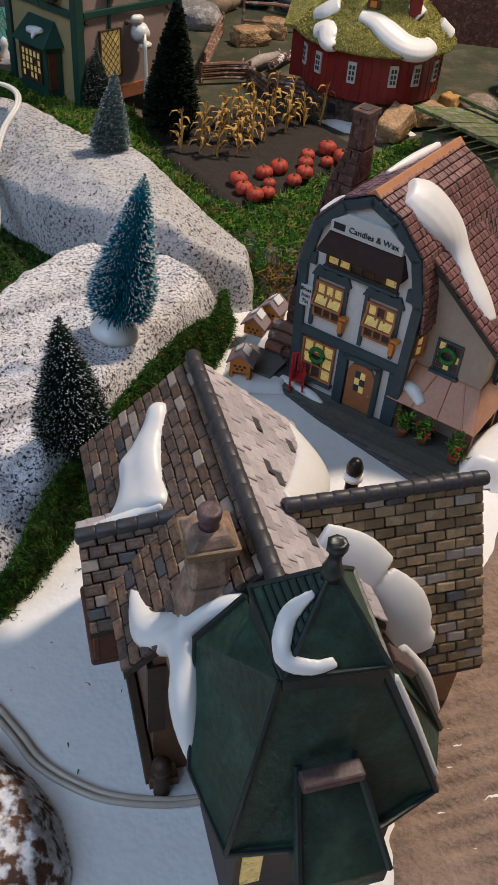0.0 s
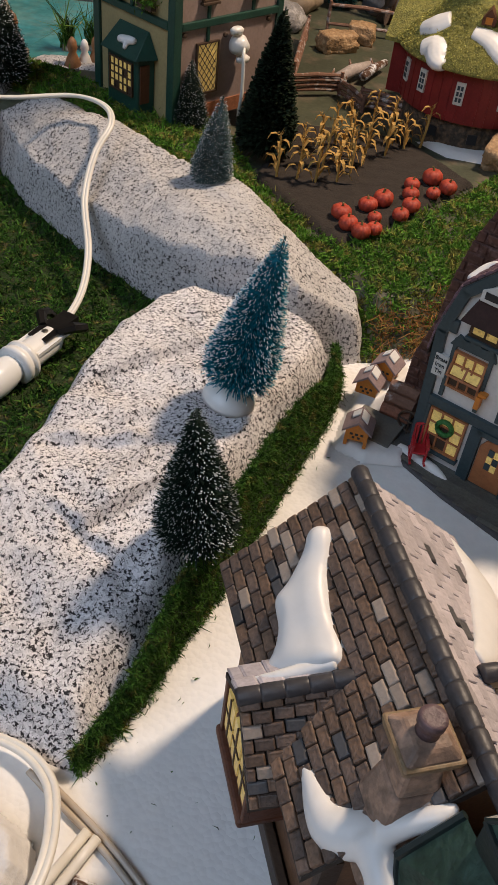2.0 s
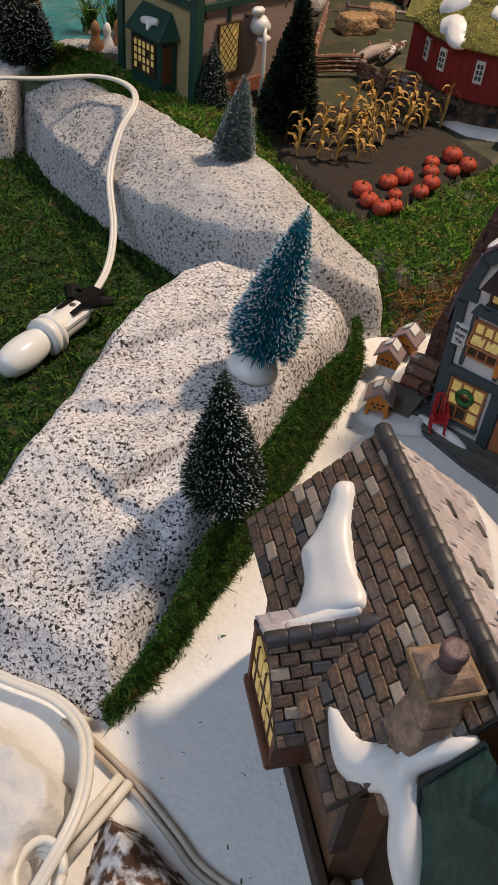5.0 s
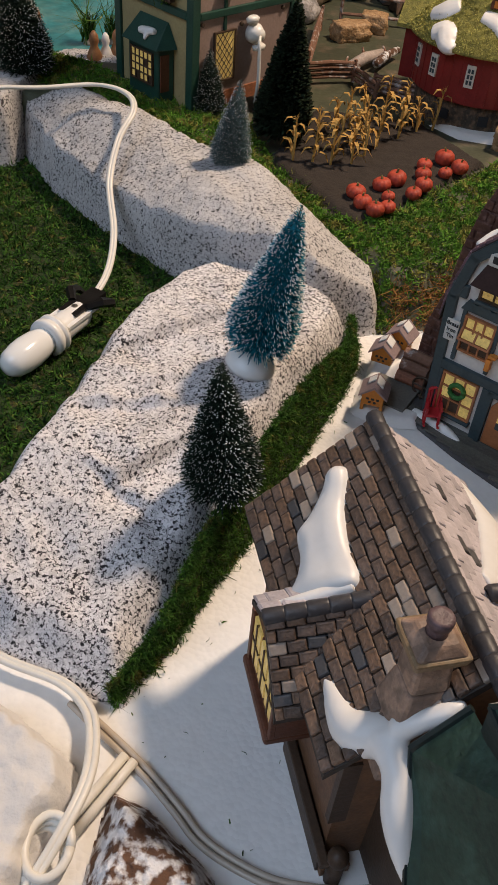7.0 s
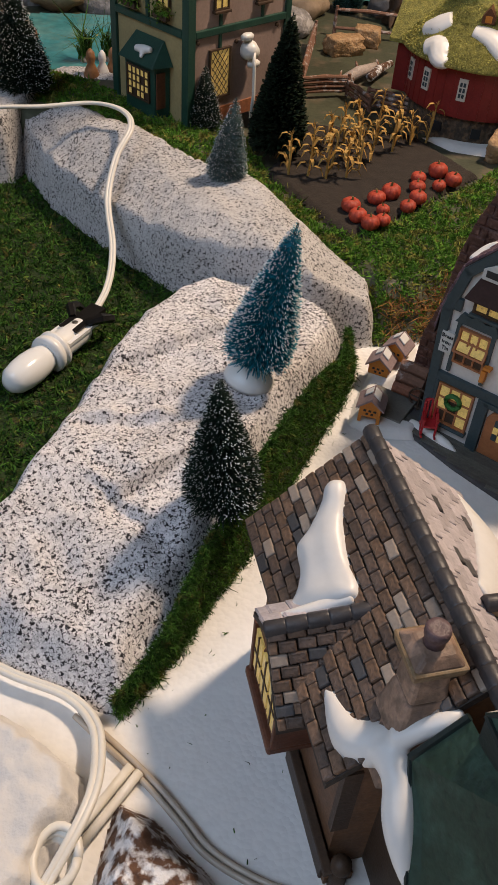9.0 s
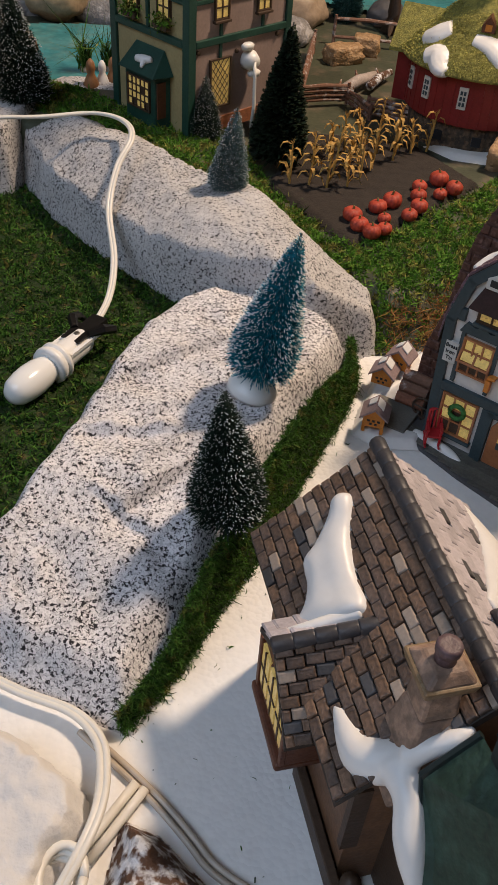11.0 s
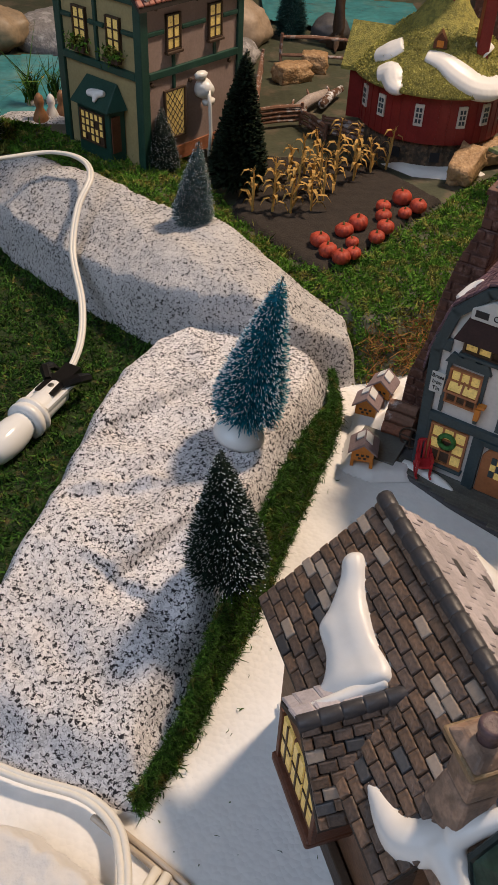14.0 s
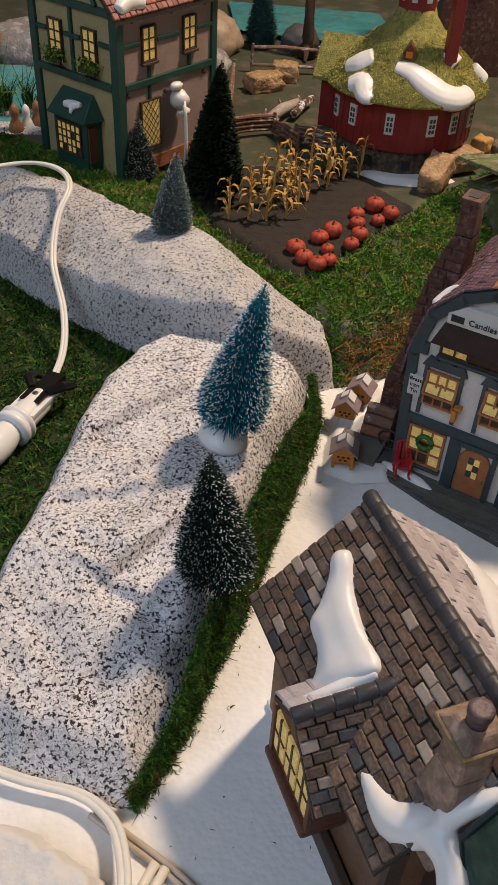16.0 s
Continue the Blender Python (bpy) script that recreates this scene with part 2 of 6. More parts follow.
CERAMIC_SNOW = mat("ceramic_snow", (0.74, 0.73, 0.71), 0.4, 0.06, 60, 0.15, 300)
GREEN_PAINT = mat("wreath_green", (0.03, 0.14, 0.03), 0.55, 0.35, 300, 0.6, 900)
MOSSY_PLANK = mat("mossy_plank", (0.09, 0.115, 0.04), 0.75, 0.3, 90, 0.5, 400, other=(0.19, 0.165, 0.12), other_at=0.55, rand=0.3)
SIGN = mat("sign_cream", (0.55, 0.56, 0.54), 0.5, 0.08, 90, 0.05, 500)
INK = mat("sign_ink", (0.02, 0.022, 0.025), 0.5, 0.1, 90, 0, 500)
WALL_PAINT = mat("room_wall_paint", (0.48, 0.44, 0.39), 0.8, 0.06, 3, 0.05, 60)
WOOD_FLOOR = mat("room_floor_wood", (0.20, 0.12, 0.07), 0.5, 0.2, 8, 0.1, 60)


# ---------------------------------------------------------------- mesh tools
class Build:
    """Collects corners and faces of one mesh."""

    def __init__(self):
        self.v, self.f = [], []

    def add(self, verts, faces, m=None):
        n = len(self.v)
        self.v += [tuple(m @ Vector(p)) if m else tuple(p) for p in verts]
        self.f += [tuple(i + n for i in f) for f in faces]
        return self

    def box(self, x0, x1, y0, y1, z0, z1, m=None):
        return self.add([(x0, y0, z0), (x1, y0, z0), (x1, y1, z0), (x0, y1, z0), (x0, y0, z1), (x1, y0, z1), (x1, y1, z1), (x0, y1, z1)],
                        [(3, 2, 1, 0), (4, 5, 6, 7), (0, 1, 5, 4), (1, 2, 6, 5), (2, 3, 7, 6), (3, 0, 4, 7)], m)

    def prism(self, poly, y0, y1, m=None):
        """A profile in x and z, from y0 to y1."""
        k = len(poly)
        return self.add([(x, y0, z) for x, z in poly] + [(x, y1, z) for x, z in poly],
                        [tuple(range(k)), tuple(range(2 * k - 1, k - 1, -1))] + [(i, i + k, (i + 1) % k + k, (i + 1) % k) for i in range(k)], m)

    def slab(self, poly, z0, z1, m=None):
        """A plan in x and y, from z0 to z1."""
        k = len(poly)
        return self.add([(x, y, z0) for x, y in poly] + [(x, y, z1) for x, y in poly],
                        [tuple(range(k - 1, -1, -1)), tuple(range(k, 2 * k))] + [(i, (i + 1) % k, (i + 1) % k + k, i + k) for i in range(k)], m)

    def hull(self, low, high, m=None):
        """Two rings with as many corners each, joined and capped."""
        k = len(low)
        return self.add(list(low) + list(high), [tuple(range(k - 1, -1, -1)), tuple(range(k, 2 * k))] +
                        [(i, (i + 1) % k, (i + 1) % k + k, i + k) for i in range(k)], m)

    def lathe(self, profile, seg=16, m=None):
        k = len(profile)
        vs = [(r * math.cos(2 * math.pi * s / seg), r * math.sin(2 * math.pi * s / seg), z) for s in range(seg) for r, z in profile]
        fs = [(s * k + i, (s + 1) % seg * k + i, (s + 1) % seg * k + i + 1, s * k + i + 1) for s in range(seg) for i in range(k - 1)]
        fs += [tuple(s * k for s in range(seg))[::-1], tuple(s * k + k - 1 for s in range(seg))]
        return self.add(vs, fs, m)

    def tube(self, path, r, seg=8, flat=1.0):
        path = [Vector(p) for p in path]
        rings = []
        for i, p in enumerate(path):
            d = (path[min(i + 1, len(path) - 1)] - path[max(i - 1, 0)]).normalized()
            side = d.cross(Vector((0, 0, 1)))
            side = side.normalized() if side.length > 1e-4 else Vector((1, 0, 0))
            up = side.cross(d)
            ri = r[i] if isinstance(r, (list, tuple)) else r
            rings.append([p + side * ri * flat * math.cos(2 * math.pi * s / seg) + up * ri * math.sin(2 * math.pi * s / seg) for s in range(seg)])
        vs = [q for ring in rings for q in ring]
        fs = [(i * seg + s, i * seg + (s + 1) % seg, (i + 1) * seg + (s + 1) % seg, (i + 1) * seg + s) for i in range(len(path) - 1) for s in range(seg)]
        fs += [tuple(range(seg))[::-1], tuple((len(path) - 1) * seg + s for s in range(seg))]
        return self.add(vs, fs)

    def mesh(self, name, material, bevel=0.0, smooth=False):
        me = bpy.data.meshes.new(name)
        me.from_pydata(self.v, [], self.f)
        if bevel or not smooth:
            bm = bmesh.new()
            bm.from_mesh(me)
            bmesh.ops.recalc_face_normals(bm, faces=bm.faces)
            if bevel:
                bmesh.ops.bevel(bm, geom=[e for e in bm.edges if e.is_manifold and e.calc_face_angle(0) > 0.5], offset=bevel, segments=2, profile=0.5, affect="EDGES", clamp_overlap=True)
            bm.to_mesh(me)
            bm.free()
        if smooth:
            me.shade_smooth()
        me.materials.append(material)
        return me


def part(name, b, material, parent=None, label="", bevel=0.0, smooth=False, m=None):
    ob = new(name, b.mesh(name, material, bevel, smooth))
    if parent is not None:
        ob.parent = parent
    if m is not None:
        ob.matrix_basis = m
    return tagged(ob, label)


def thing(name, m, label, category, group="", kind=""):
    ob = new(name)
    ob.empty_display_size = 0.01
    ob.matrix_basis = m
    return tagged(ob, label, category, group, kind)


def smoothstep(a):
    a = np.clip(a, 0, 1)
    return a * a * (3 - 2 * a)


def inside(poly, X, Y):
    """The distance from the edge of a plan, above 0 within it."""
    best, odd = np.full(X.shape, 1e9), np.zeros(X.shape, bool)
    for (ax, ay), (bx, by) in zip(poly, poly[1:] + poly[:1]):
        ex, ey = bx - ax, by - ay
        h = np.clip(((X - ax) * ex + (Y - ay) * ey) / (ex * ex + ey * ey), 0, 1)
        best = np.minimum(best, np.hypot(X - ax - h * ex, Y - ay - h * ey))
        odd ^= ((ay > Y) != (by > Y)) & (X < ax + (Y - ay) * ex / (ey if abs(ey) > 1e-12 else 1e-12))
    return np.where(odd, best, -best)


def wobble(X, Y, scale, seed=0.0):
    """Smooth random relief between about -1 and 1."""
    flat = [noise.noise((x * scale + seed, y * scale - seed, seed)) for x, y in zip(X.ravel(), Y.ravel())]
    return np.array(flat).reshape(X.shape)


def mound(outline, step, height, skirt=0.006):
    """A grid over a plan; height(X, Y, D) gives its top, D being the distance from the plan's edge."""
    xs, ys = [p[0] for p in outline], [p[1] for p in outline]
    X, Y = np.meshgrid(np.arange(min(xs) - skirt, max(xs) + skirt, step), np.arange(min(ys) - skirt, max(ys) + skirt, step))
    D = inside(outline, X, Y)
    Z = height(X, Y, D)
    keep = D > -skirt
    index = np.full(X.shape, -1)
    index[keep] = np.arange(keep.sum())
    b = Build()
    b.v = list(zip(X[keep].tolist(), Y[keep].tolist(), Z[keep].tolist()))
    q = np.stack([index[:-1, :-1], index[:-1, 1:], index[1:, 1:], index[1:, :-1]], -1).reshape(-1, 4)
    b.f = [tuple(r) for r in q[(q >= 0).all(1)].tolist()]
    return b


def tufts(points, normals, length, width, lie=0.6, seed=1):
    """Bent moss strands: two faces each."""
    rng = np.random.default_rng(seed)
    P, N = np.asarray(points, float), np.asarray(normals, float)
    k = len(P)
    turn = rng.normal(size=(k, 3))
    d = N * (1 - lie) + turn * lie * 0.6
    d /= np.linalg.norm(d, axis=1, keepdims=True)
    side = np.cross(d, rng.normal(size=(k, 3)))
    side /= np.linalg.norm(side, axis=1, keepdims=True)
    L = length * rng.uniform(0.5, 1.3, (k, 1))
    W = width * rng.uniform(0.6, 1.3, (k, 1))
    bend = rng.normal(size=(k, 3)) * 0.35
    bend[:, 2] -= 0.15
    mid, tip = P + d * L * 0.55, P + (d + bend) * L
    vs = np.stack([P - side * W * 0.5, P + side * W * 0.5, mid + side * W * 0.5, mid - side * W * 0.5, tip], 1).reshape(-1, 3)
    b = Build()
    b.v = vs.tolist()
    b.f = [f for i in range(0, 5 * k, 5) for f in ((i, i + 1, i + 2, i + 3), (i + 3, i + 2, i + 4))]
    return b



# ---------------------------------------------------------------- setting
b = Build()
b.box(-2.2, 2.2, -2.0, 3.0, -0.80, -0.75)
tagged(part("floor", b, WOOD_FLOOR), "brown wooden floor of the room", "floor", kind="structure")
for name, box in (("wall_north", (-2.2, 2.2, 3.0, 3.1, -0.75, 1.75)), ("wall_south", (-2.2, 2.2, -2.1, -2.0, -0.75, 1.75)),
                  ("wall_west", (-2.3, -2.2, -2.0, 3.0, -0.75, 1.75)), ("wall_east", (2.2, 2.3, -2.0, 3.0, -0.75, 1.75))):
    tagged(part(name, Build().box(*box), WALL_PAINT), "plain beige painted room wall", "wall", kind="structure")
tagged(part("ceiling", Build().box(-2.3, 2.3, -2.1, 3.1, 1.75, 1.80), WALL_PAINT), "plain painted room ceiling", "ceiling", kind="structure")

ground = part("ground", Build().box(-0.9, 0.9, -0.35, 1.6, -0.02, 0.0), SNOW)
tagged(ground, "white beaded foam sheet painted as snow", "snow ground", kind="structure")
table = thing("table", pose(0, 0.6, -0.75), "large wooden display table under the village", "table")
part("tabletop", Build().box(-0.95, 0.95, -1.0, 1.05, 0.70, 0.73), TIMBER_DARK, table, bevel=0.004)
for x in (-0.88, 0.88):
    for y in (-0.92, 0.97):
        part("leg", Build().box(x - 0.03, x + 0.03, y - 0.03, y + 0.03, 0, 0.70), TIMBER_DARK, table)

# the brown wheel-worn track beside the cottage
TRACK = [(0.062, -0.05), (0.070, 0.125), (0.098, 0.205), (0.137, 0.262), (0.152, 0.300), (0.235, 0.345), (0.42, 0.36), (0.42, -0.05)]


def track_top(X, Y, D):
    across = X * 0.30 - Y * 0.95
    ruts = np.sin(across * 2 * math.pi / 0.0075 + 0.6 * wobble(X, Y, 40, 3.0))
    patch = smoothstep((wobble(X, Y, 18, 5.0) + 0.25) / 0.4)
    return 0.0025 * smoothstep((D + 0.003) / 0.008) + 0.0013 * ruts * patch * smoothstep((0.24 - Y) / 0.05) + 0.0005 * wobble(X, Y, 160, 2.0) - 0.0012


tagged(part("road", mound(TRACK, 0.0018, track_top, 0.004), ROAD, smooth=True), "brown earth road strip with pressed wheel ridges", "road", kind="structure")

# grass mat in the hollow behind the near hill
MAT_PLAN = [(-0.60, 0.20), (-0.18, 0.20), (-0.12, 0.36), (-0.05, 0.47), (-0.08, 0.55), (-0.22, 0.68), (-0.60, 0.80)]
tagged(part("grass_mat", mound(MAT_PLAN, 0.004, lambda X, Y, D: 0.013 * smoothstep((D + 0.006) / 0.012) + 0.0015 * wobble(X, Y, 45, 1.0), 0.006), TURF, smooth=True),
       "dark green moss mat lying in the hollow", "moss", kind="structure")

# raised land at the back: moss bank on its front, yard and pond on top
TERRACE_PLAN = [(-0.60, 0.74), (-0.25, 0.655), (-0.155, 0.612), (-0.07, 0.545), (-0.01, 0.497), (0.022, 0.462), (0.062, 0.474), (0.112, 0.520), (0.21, 0.655),
                (0.36, 0.80), (0.60, 0.90), (0.75, 1.50), (-0.75, 1.50)]


def terrace_top(X, Y, D):
    high = smoothstep((-0.045 - X) / 0.06) * smoothstep((0.80 - Y) / 0.07)
    wide = 0.012 + 0.028 * smoothstep((X + 0.03) / 0.05)
    z = (0.030 + 0.027 * high) * smoothstep((D + 0.004) / wide)
    return z + 0.0012 * wobble(X, Y, 50, 7.0) * smoothstep((0.07 - D) / 0.03) - 0.002


tagged(part("terrace", mound(TERRACE_PLAN, 0.004, terrace_top), TERRACE, smooth=True), "olive and grey painted raised yard at the back", "ground", kind="structure")

FIELD = [(-0.050, 0.636), (0.008, 0.548), (0.035, 0.575), (0.113, 0.661), (0.070, 0.728), (-0.016, 0.738)]
tagged(part("field", mound(FIELD, 0.003, lambda X, Y, D: 0.028 + 0.0045 * smoothstep((D + 0.003) / 0.006) + 0.0006 * wobble(X, Y, 120, 4.0), 0.004), SOIL, smooth=True),
       "dark brown soil of a small vegetable field", "soil", kind="structure")
POND = [(-0.50, 0.80), (-0.28, 0.765), (-0.215, 0.775), (-0.175, 0.80), (-0.150, 0.86), (-0.155, 0.965), (-0.24, 0.985), (-0.50, 0.93)]
tagged(part("pond", mound(POND, 0.004, lambda X, Y, D: 0.0335 + 0.0008 * wobble(X, Y, 60, 9.0) + 0 * D, 0.0), WATER, smooth=True), "rippled teal resin pond", "water", kind="structure")
STREAM = [(0.0, 1.13), (0.09, 1.09), (0.20, 1.11), (0.20, 1.22), (0.0, 1.26)]
tagged(part("stream", mound(STREAM, 0.004, lambda X, Y, D: 0.0335 + 0.0008 * wobble(X, Y, 60, 9.0) + 0 * D, 0.0), WATER, smooth=True), "pale teal resin stream behind the yard", "water", kind="structure")

# near hill of speckled foam rock
HILL = [(-0.093, 0.197), (-0.066, 0.255), (-0.043, 0.313), (-0.033, 0.341), (-0.020, 0.367), (-0.008, 0.388), (0.006, 0.425), (0.004, 0.448), (-0.024, 0.468),
        (-0.058, 0.480), (-0.083, 0.480), (-0.108, 0.462), (-0.126, 0.434), (-0.138, 0.398), (-0.150, 0.345), (-0.168, 0.288), (-0.205, 0.245), (-0.160, 0.222), (-0.128, 0.208)]


# sharp creases of the rock: two ends, depth, width
CREASES = [(-0.114, 0.379, -0.074, 0.409, 0.0041, 0.008), (-0.128, 0.329, -0.094, 0.333, 0.0034, 0.007), (-0.103, 0.288, -0.076, 0.313, 0.0044, 0.008),
           (-0.119, 0.290, -0.092, 0.272, 0.0027, 0.007), (-0.107, 0.340, -0.090, 0.352, 0.0024, 0.006), (-0.099, 0.309, -0.085, 0.322, 0.0027, 0.006)]


def hill_top(X, Y, D):
    rise = 0.018 + 0.026 * smoothstep((Y - 0.20) / 0.12)
    z = rise * smoothstep((D + 0.004) / 0.022) ** 0.75
    fold = np.zeros_like(X)
    for ax, ay, bx, by, deep, wide in CREASES:
        ex, ey = bx - ax, by - ay
        h = np.clip(((X - ax) * ex + (Y - ay) * ey) / (ex * ex + ey * ey), 0, 1)
        dx, dy = X - ax - h * ex, Y - ay - h * ey
        s = (dy * ex - dx * ey) / math.hypot(ex, ey)
        fall = np.exp(-(dx * dx + dy * dy) / (wide * wide))
        fold += deep * fall * np.tanh(s / 0.0011)
    return z + fold * smoothstep(D / 0.012) + (0.0020 * wobble(X, Y, 28, 11.0) + 0.0018 * wobble(X, Y, 75, 12.0) + 0.0004 * wobble(X, Y, 220, 13.0) - 0.0042 * np.abs(wobble(X, Y, 42, 15.0))) * smoothstep(D / 0.01) - 0.001


hill = part("rocky_hill", mound(HILL, 0.0016, hill_top), GRAVEL, smooth=True)
tagged(hill, "white foam rock hill covered with black specks", "hill")

FAR_HILL = [(-0.243, 0.662), (-0.236, 0.640), (-0.205, 0.590), (-0.145, 0.525), (-0.100, 0.485), (-0.060, 0.462), (-0.020, 0.452), (0.022, 0.466), (0.024, 0.498), (-0.010, 0.512),
            (-0.066, 0.562), (-0.110, 0.592), (-0.148, 0.628), (-0.19, 0.652)]


def far_top(X, Y, D):
    # a line along the front foot, from which the top slopes up to the back
    back = (Y - 0.590) * 0.64 + (X + 0.205) * 0.77
    top = 0.046 + 0.022 * smoothstep(back / 0.050)
    top = top * (1 - 0.60 * smoothstep((X + 0.055) / 0.085))
    edge = np.clip((D + 0.0020 + 0.0022 * wobble(X, Y, 60, 25.0)) / 0.0075, 0, 1)
    z = top * edge ** 0.8
    facet = np.maximum(wobble(X, Y, 17, 21.0), wobble(X, Y, 19, 24.0)) - 0.25
    return z + (0.0085 * facet + 0.0016 * wobble(X, Y, 70, 23.0) + 0.0009 * wobble(X, Y, 150, 22.0)) * smoothstep(D / 0.006) - 0.001


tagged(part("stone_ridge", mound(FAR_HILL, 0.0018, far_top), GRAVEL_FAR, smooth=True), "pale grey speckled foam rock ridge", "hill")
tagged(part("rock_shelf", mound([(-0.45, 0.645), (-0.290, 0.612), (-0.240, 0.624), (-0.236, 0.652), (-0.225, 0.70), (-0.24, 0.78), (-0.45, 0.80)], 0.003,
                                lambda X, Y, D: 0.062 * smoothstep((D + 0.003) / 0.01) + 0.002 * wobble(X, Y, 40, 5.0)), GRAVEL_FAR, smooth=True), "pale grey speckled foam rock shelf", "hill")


# moss
def scatter(plan, n, seed, top, tight=0.0):
    rng = np.random.default_rng(seed)
    xs, ys = [p[0] for p in plan], [p[1] for p in plan]
    X, Y = rng.uniform(min(xs), max(xs), n * 3), rng.uniform(min(ys), max(ys), n * 3)
    D = inside(plan, X, Y)
    ok = D > tight
    X, Y, D = X[ok][:n], Y[ok][:n], D[ok][:n]
    return np.stack([X, Y, top(X, Y, D)], 1)


UP = np.array([0.0, 0.0, 1.0])
rng = np.random.default_rng(5)
# strip up the flank of the near hill
OUTER = [(-0.0955, 0.1960), (-0.0760, 0.2260), (-0.063, 0.256), (-0.048, 0.284), (-0.033, 0.321), (-0.018, 0.358), (-0.002, 0.396), (0.009, 0.428), (0.010, 0.452)]
INNER = [(-0.0975, 0.1985), (-0.0800, 0.2240), (-0.0672, 0.2535), (-0.0560, 0.2815), (-0.0450, 0.3140), (-0.0320, 0.3460), (-0.0165, 0.3770), (-0.0020, 0.4040), (0.0030, 0.4420)]


def along(line, s):
    line = np.array(line)
    s = np.clip(s, 0, 0.9999) * (len(line) - 1)
    i = s.astype(int)
    return line[i] + (line[i + 1] - line[i]) * (s - i)[:, None]


n = 42000
s, w = rng.uniform(0, 1, n), rng.uniform(0, 1, n) ** 0.9
o, i = along(OUTER, s), along(INNER, s)
o = o + rng.normal(size=o.shape) * 0.0012
high = (0.008 + 0.031 * smoothstep(s / 0.28)) * (1 - 0.35 * smoothstep((s - 0.7) / 0.3))
lift = smoothstep(w * 1.15) * high
P = np.column_stack([o + (i - o) * w[:, None], lift + rng.uniform(0, 0.002, n)])
clump = 0.0016 * wobble(P[:, 0] + P[:, 2], P[:, 1], 190, 71.0) + 0.0012 * wobble(P[:, 0] + P[:, 2], P[:, 1], 420, 72.0)
P += clump[:, None] * np.array([[0.8, -0.5, 0.5]])
out = np.array([0.86, -0.51, 0.25])
strip = tufts(P, np.tile(out / np.linalg.norm(out), (n, 1)), 0.0031, 0.00045, 0.93, 2)
tagged(part("moss_bank", strip, MOSS), "dark green dried moss glued along the hill's flank", "moss", kind="stuff")
bed = Build()
for k in range(40):
    t = np.array([k / 40, (k + 1) / 40])
    a, c = along(OUTER, t), along(INNER, t)
    h = (0.008 + 0.031 * smoothstep(t / 0.28)) * (1 - 0.35 * smoothstep((t - 0.7) / 0.3))
    bed.add([(a[0][0], a[0][1], 0), (a[1][0], a[1][1], 0), ((a[1][0] + c[1][0]) / 2, (a[1][1] + c[1][1]) / 2, h[1] * 0.60), ((a[0][0] + c[0][0]) / 2, (a[0][1] + c[0][1]) / 2, h[0] * 0.60),
             (c[1][0], c[1][1], h[1] * 0.99), (c[0][0], c[0][1], h[0] * 0.99)], [(0, 1, 2, 3), (3, 2, 4, 5)])
tagged(part("moss_backing", bed, TURF), "dark backing under the moss bank", "moss", kind="stuff")

n = 62000
P = scatter([(-0.30, 0.24), (-0.165, 0.24), (-0.14, 0.36), (-0.11, 0.46), (-0.08, 0.50), (-0.14, 0.545), (-0.24, 0.655), (-0.32, 0.66)], n, 11, lambda X, Y, D: 0.0130 + 0.0022 * wobble(X, Y, 130, 14.0) + 0.0016 * wobble(X, Y, 45, 1.0))
tagged(part("moss_mat_strands", tufts(P, np.tile(UP, (len(P), 1)), 0.0044, 0.0009, 0.93, 12), MOSS), "deep green moss strands covering the hollow", "moss", kind="stuff")


def bank_top(X, Y, D):
    return terrace_top(X, Y, inside(TERRACE_PLAN, X, Y))


BANK = [(0.018, 0.464), (0.062, 0.474), (0.112, 0.520), (0.21, 0.655), (0.36, 0.80), (0.36, 0.87), (0.20, 0.735), (0.125, 0.672), (0.115, 0.655), (0.036, 0.572), (0.008, 0.548),
        (-0.048, 0.640), (-0.075, 0.690), (-0.10, 0.700), (-0.12, 0.66), (-0.16, 0.695), (-0.24, 0.76), (-0.29, 0.745), (-0.24, 0.68), (-0.19, 0.665), (-0.146, 0.622), (-0.10, 0.582), (-0.06, 0.550), (-0.01, 0.502)]
P = scatter(BANK, 92000, 21, bank_top)
P[:, 2] += 0.0040 * wobble(P[:, 0], P[:, 1], 75, 61.0) + 0.0022 * wobble(P[:, 0], P[:, 1], 210, 62.0) + 0.0012
N = np.tile(UP + np.array([0.35, -0.35, 0]), (len(P), 1))
low = (P[:, 2] < 0.022) & (P[:, 0] > 0.030) & (P[:, 0] < 0.110)
dry = low & (np.random.default_rng(3).uniform(size=len(P)) < 0.60)
tagged(part("bank_moss", tufts(P[~dry], N[~dry], 0.0044, 0.0009, 0.90, 22), MOSS_BRIGHT), "bright green moss along the bank of the yard", "moss", kind="stuff")
tagged(part("dry_moss", tufts(P[dry], N[dry], 0.0085, 0.0006, 0.90, 23), STRAW), "straw brown dry moss at the foot of the bank", "moss", kind="stuff")


